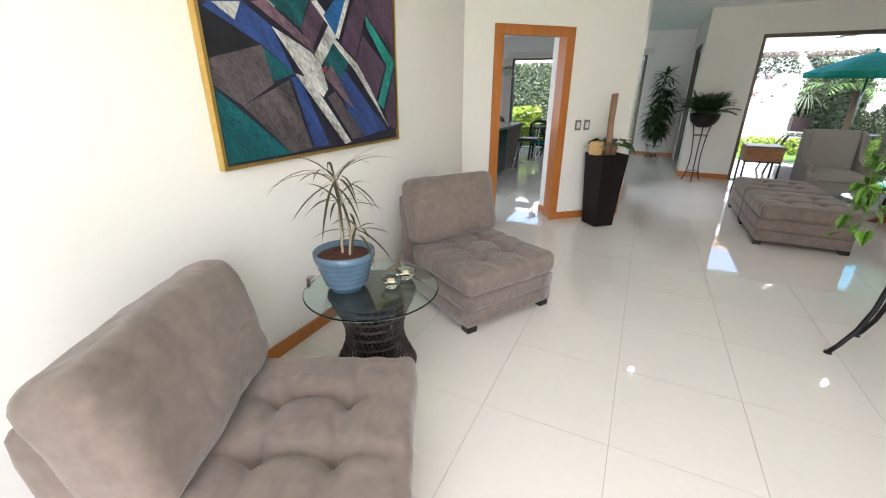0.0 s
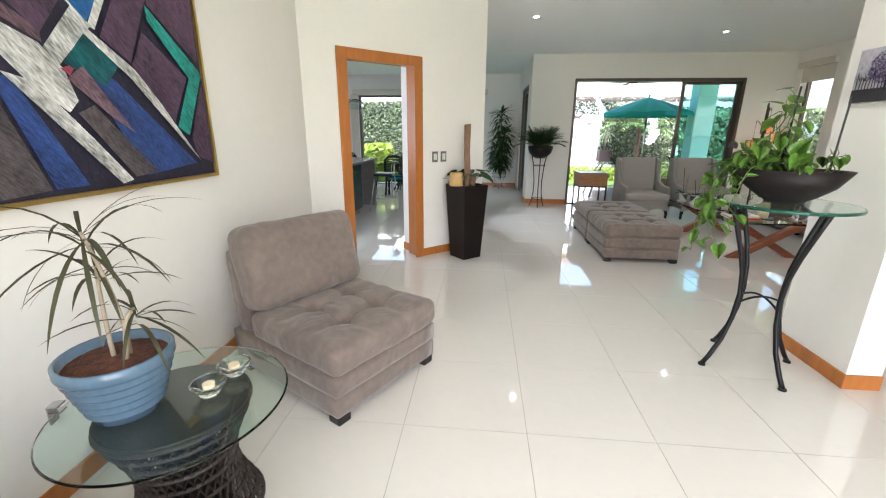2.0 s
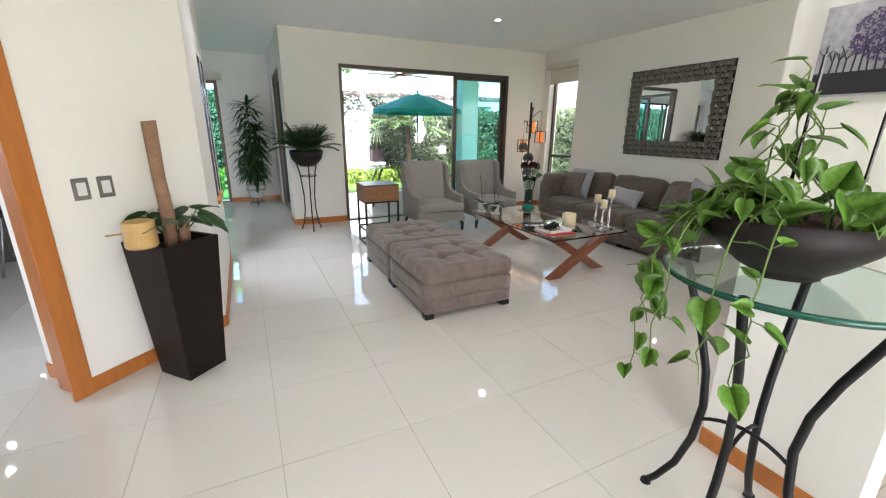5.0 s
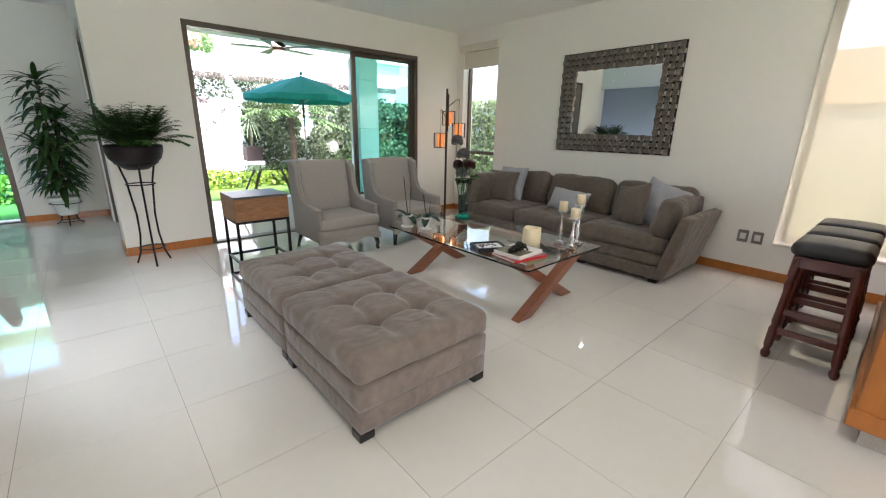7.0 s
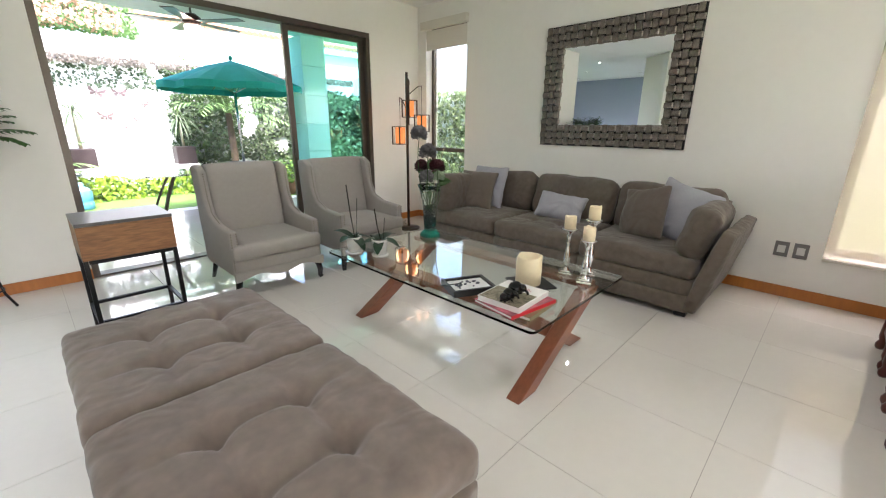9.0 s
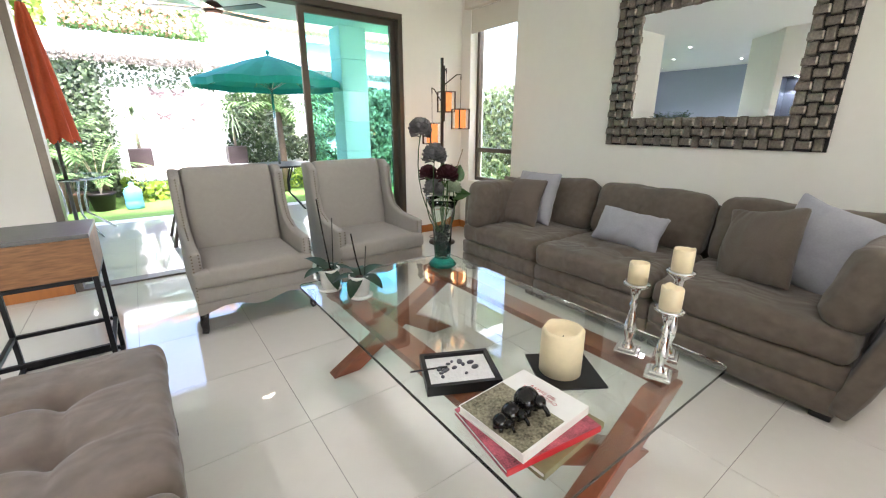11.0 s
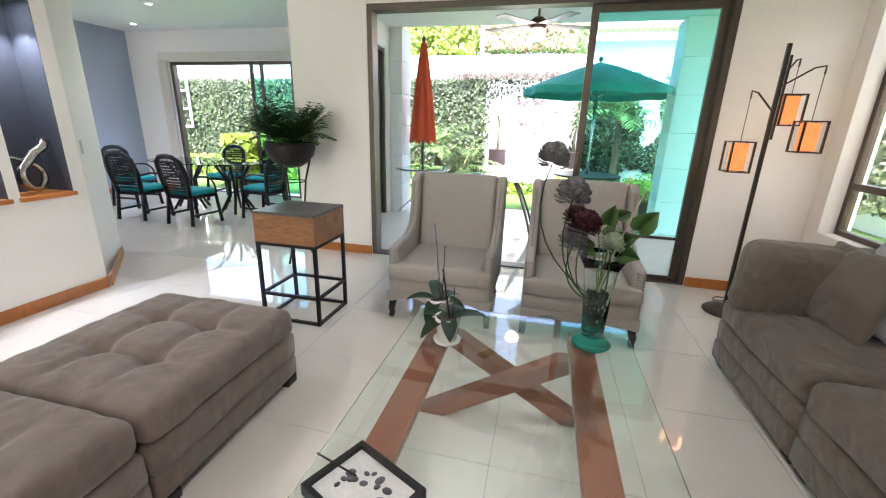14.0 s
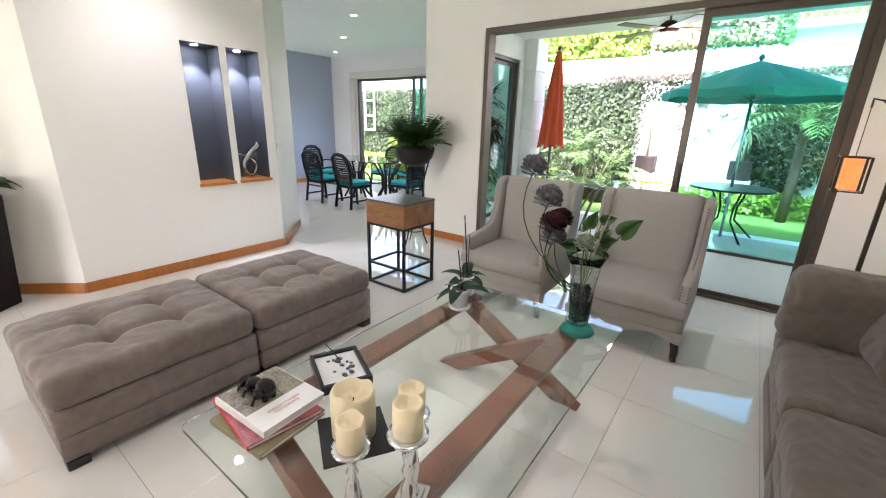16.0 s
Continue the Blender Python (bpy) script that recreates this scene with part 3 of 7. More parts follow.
win = tagged(thing("window_3", "wide bronze sliding window wall of the dining room", "window"), kind="structure")
part("window_frame", frame_bars([(-3.4, -3.34, 11.53, 11.62, 0, 2.32), (-0.14, -0.08, 11.53, 11.62, 0, 2.32), (-3.34, -0.14, 11.53, 11.62, 2.27, 2.32), (-3.34, -0.14, 11.53, 11.62, 0.001, 0.015)]), BRONZE, win, "bronze aluminium frame")
for x in (-1.75, -1.55, -0.95, -0.78):
    part("mullion", box(B(), x, x + 0.05, 11.54, 11.59, 0.016, 2.269), BRONZE, win, "bronze mullion")
g = part("pane", box(B(), -1.70, -0.14, 11.563, 11.568, 0.05, 2.26), TEAL_GLASS, win, "teal tinted glass pane")
g.visible_shadow = False
bl = thing("roller_blind", "long white roller blind rolled up over the dining window", "blind")
part("cassette", box(B(), -3.52, 0.02, 11.40, 11.499, 2.33, 2.46, 0.01), BLIND, bl, "white cassette")

# small window of the blue wall side, seen as curtain
cur = thing("curtain", "white gathered curtain beside the dining window", "curtain")
bm = B()
pv = None
for i in range(25):
    x, y = -3.60 + i * 0.008, 11.46 + 0.014 * math.sin(i * 1.5)
    a, b = bm.verts.new((x, y, 0.02)), bm.verts.new((x, y, 2.33))
    if pv:
        bm.faces.new((pv[0], a, b, pv[1]))
    pv = (a, b)
part("cloth", bm, BLIND, cur, smooth=True)

# ---- ceiling spots ----
spot_proto = None
for x, y in ((3.38, 7.18), (0.57, 6.19), (0.9, 3.2), (3.4, 4.4), (0.6, 0.9), (-0.66, 9.05), (-2.05, 10.03), (-3.47, 11.0), (-2.95, 8.38), (-3.15, 8.97), (-2.6, 6.2)):
    if spot_proto is None:
        spot_proto = thing("ceiling_spot", "round white recessed ceiling spot, switched on", "ceiling spot", "ceiling spots")
        part("ring", lathe(B(), [(0.034, -0.001), (0.036, -0.008), (0.05, -0.006), (0.052, -0.001)], 24), WHITE_CERAMIC, spot_proto, "white ring", smooth=True)
        part("bulb", lathe(B(), [(0.0, -0.003), (0.033, -0.003)], 20), LAMP_GLOW, spot_proto, "glowing lamp")
        spot_proto.matrix_world = pose(x, y, CEIL_Z)
    else:
        copy_thing(spot_proto, pose(x, y, CEIL_Z))
    if y > 10.5:
        continue
    la = new("ceiling_spot_lamp", bpy.data.lights.new("ceiling_spot_lamp", "SPOT"))
    la.data.energy, la.data.spot_size, la.data.spot_blend, la.data.color, la.data.shadow_soft_size = 5.0, radians(140), 1.0, (1, 0.98, 0.95), 0.035
    la.matrix_world = pose(x, y, CEIL_Z - 0.03)
for y in (6.65, 7.05):
    s = thing("niche_spot", "small cool white spot in the head of a niche", "spot", "niche spots", at=pose(-0.15, y, 2.065))
    part("bulb", lathe(B(), [(0.0, -0.004), (0.03, -0.004)], 20), NICHE_GLOW, s, "glowing lamp")
    la = new("niche_lamp", bpy.data.lights.new("niche_lamp", "SPOT"))
    la.data.energy, la.data.spot_size, la.data.color, la.data.shadow_soft_size = 7.5, radians(85), (0.85, 0.92, 1), 0.03
    la.matrix_world = pose(-0.15, y, 2.05)


# ---- upholstery ----
def tuft_grid(w, d, nx=2, ny=2):
    return [((i + 1) / (nx + 1) * w - w / 2, (j + 1) / (ny + 1) * d - d / 2) for i in range(nx) for j in range(ny)]


def feet(parent, w, d, h=0.05, material=BLACK_WOOD):
    for sx in (-1, 1):
        for sy in (-1, 1):
            part("foot", box(B(), sx * (w / 2 - 0.05) - 0.04, sx * (w / 2 - 0.05) + 0.04, sy * (d / 2 - 0.05) - 0.04, sy * (d / 2 - 0.05) + 0.04, 0, h, 0.008), material, parent, "black wooden block foot")


def ottoman(x, y, w, d, seed):
    o = thing("ottoman", "taupe velvet button-tufted ottoman with black block feet", "ottoman", "ottomans", at=pose(x, y, 0))
    feet(o, w, d)
    part("base", pillow(B(), w - 0.02, d - 0.01, 0.115, 0.012, 10, wob=0.002, seed=seed), VELVET, o, smooth=True, m=pose(0, 0, 0.045))
    part("band", pillow(B(), w - 0.015, d - 0.008, 0.13, 0.014, 10, wob=0.002, seed=seed + 2), VELVET, o, "padded velvet band", smooth=True, m=pose(0, 0, 0.158))
    part("seat", pillow(B(), w, d, 0.15, 0.05, 46, crown=0.014, tufts=tuft_grid(w, d, 2, 2), depth=0.050, wob=0.006, seed=seed + 5), VELVET, o, "button-tufted velvet cushion", smooth=True, m=pose(0, 0, 0.283))
    return o


ottoman(1.76, 5.315, 0.82, 0.87, 1)
ottoman(1.765, 6.18, 0.82, 0.85, 4)


def slipper_chair(x, y, turn, label, seed):
    """An armless chair that faces local -y; x, y is the middle of its front edge."""
    w, d = 0.80, 0.94
    o = thing("slipper_chair", label, "chair", "slipper chairs", at=pose(x, y, 0, 0, 0, turn))
    for sx in (-1, 1):
        for yy in (0.05, d - 0.08):
            part("foot", box(B(), sx * (w / 2 - 0.06) - 0.04, sx * (w / 2 - 0.06) + 0.04, yy - 0.035, yy + 0.045, 0, 0.05, 0.008), BLACK_WOOD, o, "black wooden block foot")
    part("base", pillow(B(), w - 0.02, d - 0.02, 0.12, 0.014, 10, wob=0.002, seed=seed), VELVET, o, smooth=True, m=pose(0, d / 2, 0.045))
    part("band", pillow(B(), w - 0.01, d - 0.01, 0.115, 0.016, 10, wob=0.003, seed=seed + 3), VELVET, o, "padded velvet band", smooth=True, m=pose(0, d / 2, 0.16))
    part("seat", pillow(B(), w, 0.74, 0.16, 0.05, 40, crown=0.02, tufts=[(-0.13, -0.12), (0.13, -0.12), (-0.13, 0.14), (0.13, 0.14)], depth=0.062, wob=0.009, seed=seed + 6), VELVET, o, "button-tufted velvet seat cushion", smooth=True, m=pose(0, 0.355, 0.27))
    part("backrest", pillow(B(), w - 0.02, 0.13, 0.50, 0.05, 20, wob=0.006, seed=seed + 9), VELVET, o, "velvet backrest", smooth=True, m=pose(0, 0.82, 0.27, -8))
    part("back_cushion", pillow(B(), w - 0.01, 0.23, 0.49, 0.085, 30, wob=0.012, seed=seed + 12), VELVET, o, "soft velvet back cushion", smooth=True, m=pose(0, 0.69, 0.425, -15))
    return o


slipper_chair(-0.508, 2.275, 59.7, "taupe velvet armless chair beside the glass side table", 20)
slipper_chair(-0.46, 0.76, 117, "taupe velvet armless chair under the large painting", 31)


def sofa_module(y0, y1, side, seed):
    """One seat of the sectional; its front looks to -x."""
    w = y1 - y0 - 0.006
    lab = {"left": "brown-grey velvet corner seat of the sectional sofa", "mid": "brown-grey velvet middle seat of the sectional sofa", "right": "brown-grey velvet end seat of the sofa with a flared arm"}[side]
    o = thing("sofa_module", lab, "sofa", "sofa modules", at=pose(4.93, (y0 + y1) / 2, 0, 0, 0, -90))
    feet(o, w, 0.86)
    # local x is along the sofa, local -y its front
    part("base", pillow(B(), w, 0.90, 0.13, 0.015, 10, wob=0.002, seed=seed), SOFA_FABRIC, o, smooth=True, m=pose(0, 0, 0.04))
    part("band", pillow(B(), w, 0.90, 0.125, 0.018, 10, wob=0.003, seed=seed + 2), SOFA_FABRIC, o, "padded band", smooth=True, m=pose(0, 0, 0.165))
    part("seat", pillow(B(), w, 0.76, 0.16, 0.05, 30, crown=0.025, tufts=[(-0.14, -0.10), (0.14, -0.10), (-0.14, 0.14), (0.14, 0.14)] if side == "mid" else [], depth=0.03, wob=0.008, seed=seed + 5), SOFA_FABRIC, o, "soft seat cushion", smooth=True, m=pose(0, -0.08, 0.285))
    part("backrest", pillow(B(), w, 0.14, 0.50, 0.04, 14, wob=0.004, seed=seed + 7), SOFA_FABRIC, o, "upholstered backrest", smooth=True, m=pose(0, 0.40, 0.26, -6))
    part("back_cushion", pillow(B(), w - 0.02, 0.22, 0.43, 0.09, 26, wob=0.014, seed=seed + 9), SOFA_FABRIC, o, "plump back cushion", smooth=True, m=pose(0, 0.25, 0.42, -14))
    if side == "left":
        part("side_back", pillow(B(), 0.13, 0.88, 0.42, 0.035, 14, wob=0.004, seed=seed + 11), SOFA_FABRIC, o, "upholstered side back", smooth=True, m=pose(-w / 2 + 0.065, 0, 0.27))
        part("side_cushion", pillow(B(), 0.22, 0.72, 0.40, 0.085, 22, wob=0.012, seed=seed + 13), SOFA_FABRIC, o, "plump side cushion", smooth=True, m=pose(-w / 2 + 0.15, -0.13, 0.42, 0, 5))
    if side == "right":
        part("arm", pillow(B(), 0.10, 0.92, 0.62, 0.035, 16, wob=0.004, seed=seed + 11), SOFA_FABRIC, o, "flared upholstered arm", smooth=True, m=pose(w / 2 + 0.0, 0, 0.05, 0, 14))
        part("side_cushion", pillow(B(), 0.20, 0.64, 0.38, 0.09, 22, wob=0.014, seed=seed + 13), SOFA_FABRIC, o, "plump side cushion", smooth=True, m=pose(w / 2 - 0.09, -0.12, 0.42, 0, 14))
    return o


sofa_module(6.62, 7.47, "left", 40)
sofa_module(5.745, 6.62, "mid", 55)
sofa_module(4.88, 5.745, "right", 70)


def throw_pillow(x, y, z, w, h, material, label, rx, rz, seed, ry=0, thick=0.16):
    o = thing("throw_pillow", label, "cushion", "sofa cushions", at=pose(x, y, z, 0, 0, rz) @ pose(0, 0, 0, rx, ry, 0))
    bm = pillow(B(), w, h, thick, 0.02, 24, wob=0.010, seed=seed, pinch=0.90)
    for v in bm.verts:
        fx, fy = min(1, abs(v.co.x) / (w / 2)), min(1, abs(v.co.y) / (h / 2))
        v.co.x *= 1 - 0.07 * fx * (1 - fy * fy)
        v.co.y *= 1 - 0.07 * fy * (1 - fx * fx)
    part("cover", bm, material, o, smooth=True, m=pose(0, h / 2, -thick / 2))
    return o


throw_pillow(4.78, 7.13, 0.45, 0.44, 0.42, CUSHION, "brown square cushion leaning on the sofa back", 70, -84, 81)
throw_pillow(4.92, 7.09, 0.47, 0.46, 0.44, GREY_CUSHION, "light grey square cushion behind the brown one", 72, -92, 82)
throw_pillow(4.90, 6.19, 0.45, 0.48, 0.27, GREY_CUSHION, "light grey oblong cushion on the middle seat", 62, -88, 83, ry=4)
throw_pillow(4.80, 5.38, 0.45, 0.42, 0.42, CUSHION, "brown square cushion beside the sofa arm", 72, -112, 84, ry=-12)
throw_pillow(4.92, 5.22, 0.45, 0.46, 0.46, GREY_CUSHION, "light grey square cushion standing on its corner", 74, -100, 85, ry=16)


def wing_chair(x, y):
    """Faces local -y; x, y is the middle of its front feet."""
    o = thing("wing_chair", "grey-beige linen wing chair with antique studs and black legs", "armchair", "wing chairs", at=pose(x, y, 0) @ Matrix.Diagonal((1.07, 1.0, 0.98, 1)))
    W = 0.70
    part("frame", pillow(B(), W - 0.02, 0.68, 0.15, 0.03, 16), LINEN, o, "upholstered seat frame", smooth=True, m=pose(0, 0.34, 0.17))
    bm = B()
    lo = [(-0.345 + 0.69 * i / 24, 0.165 - 0.02 * math.cos((-1 + i / 12) * math.pi * 2)) for i in range(25)]
    f0 = [bm.verts.new((u, -0.012, z)) for u, z in lo] + [bm.verts.new((0.345, -0.012, 0.22)), bm.verts.new((-0.345, -0.012, 0.22))]
    f1 = [bm.verts.new((v.co.x, 0.02, v.co.z)) for v in f0]
    bm.faces.new(f0)
    bm.faces.new(f1[::-1])
    for i in range(len(f0)):
        bm.faces.new((f0[i], f0[i - 1], f1[i - 1], f1[i]))
    bmesh.ops.recalc_face_normals(bm, faces=bm.faces)
    part("apron", bm, LINEN, o, "scalloped front apron")
    part("seat", pillow(B(), 0.56, 0.60, 0.13, 0.035, 20, crown=0.015, wob=0.003, seed=3), LINEN, o, "boxed seat cushion", smooth=True, m=pose(0, 0.28, 0.31))
    part("seat_front", pillow(B(), W - 0.02, 0.10, 0.12, 0.035, 14, wob=0.002), LINEN, o, "front of the seat cushion", smooth=True, m=pose(0, 0.03, 0.312))
    part("backrest", pillow(B(), 0.56, 0.14, 0.66, 0.04, 22, wob=0.002), LINEN, o, "tall upholstered backrest", smooth=True, m=pose(0, 0.57, 0.36, -9))
    for s in (-1, 1):
        bm = B()
        prof = [(0.02, 0.20), (0.02, 0.545), (0.30, 0.565), (0.44, 0.62), (0.50, 0.74), (0.53, 0.96), (0.62, 1.01), (0.74, 1.0), (0.66, 0.20)]
        t0, t1 = s * 0.285, s * 0.345
        lo = [bm.verts.new((t0, a, b)) for a, b in prof]
        hi = [bm.verts.new((t1, a, b)) for a, b in prof]
        bm.faces.new(lo)
        bm.faces.new(hi[::-1])
        for i in range(len(prof)):
            j = (i + 1) % len(prof)
            bm.faces.new((lo[i], lo[j], hi[j], hi[i]))
        bmesh.ops.recalc_face_normals(bm, faces=bm.faces)
        bmesh.ops.bevel(bm, geom=list(bm.edges), offset=0.022, segments=3, affect="EDGES", profile=0.5)
        part("wing", bm, LINEN, o, "curved wing and arm", smooth=True)
        bm = B()
        for k in range(15):
            z = 0.24 + 0.29 * k / 14
            for dx in (-0.018, 0.018):
                bmesh.ops.create_icosphere(bm, subdivisions=1, radius=0.0055, matrix=Matrix.Translation((s * 0.315 + dx, 0.018, z)))
        for (ya, za), (yb, zb) in (((0.30, 0.565), (0.44, 0.62)), ((0.44, 0.62), (0.50, 0.74)), ((0.50, 0.74), (0.53, 0.96))):
            m = int(math.hypot(yb - ya, zb - za) / 0.019)
            for k in range(m):
                q = k / m
                bmesh.ops.create_icosphere(bm, subdivisions=1, radius=0.0055, matrix=Matrix.Translation((s * 0.315, ya + (yb - ya) * q - 0.004, za + (zb - za) * q + 0.002)))
        tagged(part("studs", bm, STUD, o, "row of antique studs", smooth=True), kind="stuff")
    part("outer_back", pillow(B(), 0.60, 0.05, 0.80, 0.02, 12), LINEN, o, "upholstered outer back", smooth=True, m=pose(0, 0.655, 0.20, -5))
    for s in (-1, 1):
        part("leg", tube(B(), [(s * 0.30, 0.05, 0.185), (s * 0.315, 0.03, 0.14), (s * 0.325, 0.02, 0.08), (s * 0.322, 0.03, 0.03), (s * 0.33, 0.012, 0.008)], 0.028, 8, 0.018), BLACK_WOOD, o, "black cabriole leg", smooth=True)
        part("leg", tube(B(), [(s * 0.29, 0.60, 0.185), (s * 0.30, 0.66, 0.08), (s * 0.305, 0.70, 0.004)], 0.022, 8, 0.015), BLACK_WOOD, o, "black rear leg", smooth=True)
    return o


wc = wing_chair(2.735, 7.44)
copy_thing(wc, pose(3.675, 7.44, 0))

# ---- coffee table and what stands on it ----
TT = 0.442
ct = thing("coffee_table", "long clear glass coffee table on crossed red-brown wooden boards", "coffee table")
bm = box(B(), 2.81, 3.82, 5.12, 6.83, TT - 0.014, TT)
corner = [e for e in bm.edges if abs(e.verts[0].co.z - e.verts[1].co.z) > 0.01]
bmesh.ops.bevel(bm, geom=corner, offset=0.03, segments=4, affect="EDGES", profile=0.5)
top = part("tabletop", bm, GLASS, ct, "clear glass tabletop with a green edge")
top.visible_shadow = False
for x in (2.97, 3.60):
    part("rail", box(B(), x - 0.055, x + 0.055, 5.22, 6.72, TT - 0.046, TT - 0.0145, 0.004), WALNUT, ct, "flat red-brown wooden rail")
for y in (5.28, 6.60):
    for s, dy in ((1, -0.045), (-1, 0.045)):
        a, b = Vector((3.28 - s * 0.35, y + dy, 0.0)), Vector((3.28 + s * 0.30, y + dy, TT - 0.047))
        d = (b - a)
        ang = math.degrees(math.atan2(d.z, d.x))
        bm = B()
        hw = 0.055
        px = [(a.x - 0.075, 0.0), (a.x + 0.075, 0.0), (b.x + 0.075, b.z), (b.x - 0.075, b.z)]
        lo = [bm.verts.new((p, y + dy - 0.04, q)) for p, q in px]
        hi = [bm.verts.new((p, y + dy + 0.04, q)) for p, q in px]
        bm.faces.new(lo)
        bm.faces.new(hi[::-1])
        for i in range(4):
            j = (i + 1) % 4
            bm.faces.new((lo[i], lo[j], hi[j], hi[i]))
        bmesh.ops.recalc_face_normals(bm, faces=bm.faces)
        bmesh.ops.bevel(bm, geom=list(bm.edges), offset=0.004, segments=1, affect="EDGES")
        part("cross_board", bm, WALNUT, ct, "slanting red-brown board")


def orchid(x, y, h, label, seed):
    rng = random.Random(seed)
    o = thing("potted_orchid", label, "potted plant", "orchids", at=pose(x, y, TT))
    part("saucer", lathe(B(), [(0, 0), (0.058, 0), (0.062, 0.012), (0.05, 0.014), (0, 0.014)], 24), WHITE_CERAMIC, o, "white saucer", smooth=True)
    part("pot", lathe(B(), [(0, 0.014), (0.042, 0.014), (0.052, 0.10), (0.057, 0.104), (0.057, 0.118), (0.05, 0.118), (0.046, 0.10), (0, 0.10)], 24), WHITE_CERAMIC, o, "white ceramic pot", smooth=True)
    part("soil", lathe(B(), [(0.048, 0.095), (0.03, 0.108), (0, 0.112)], 16), SOIL, o, "bark mulch")
    bm = B()
    for k in range(5):
        a = k * 2.6 + seed
        leaf_strip(bm, (0, 0, 0.105), (math.cos(a), math.sin(a), rng.uniform(0.5, 1.1)), rng.uniform(0.14, 0.19), 0.07, droop=rng.uniform(1.2, 1.8), fold=0.3, n=8)
    part("leaf", bm, ORCHID_LEAF, o, "broad dark green leaves", smooth=True)
    part("stick", tube(B(), [(0.01, 0, 0.10), (-0.01, 0.01, h * 0.6), (-0.03, 0.01, h)], 0.004, 6), BLACK_WOOD, o, "dark support stick")
    part("stick", tube(B(), [(0.02, -0.01, 0.10), (0.03, -0.02, h * 0.8)], 0.0025, 6), BLACK_WOOD, o, "thin dark stick")
    return o


orchid(2.93, 6.67, 0.48, "small orchid without flowers in a white ceramic pot", 2)
orchid(3.02, 6.485, 0.33, "low leafy orchid without flowers in a white ceramic pot", 5)


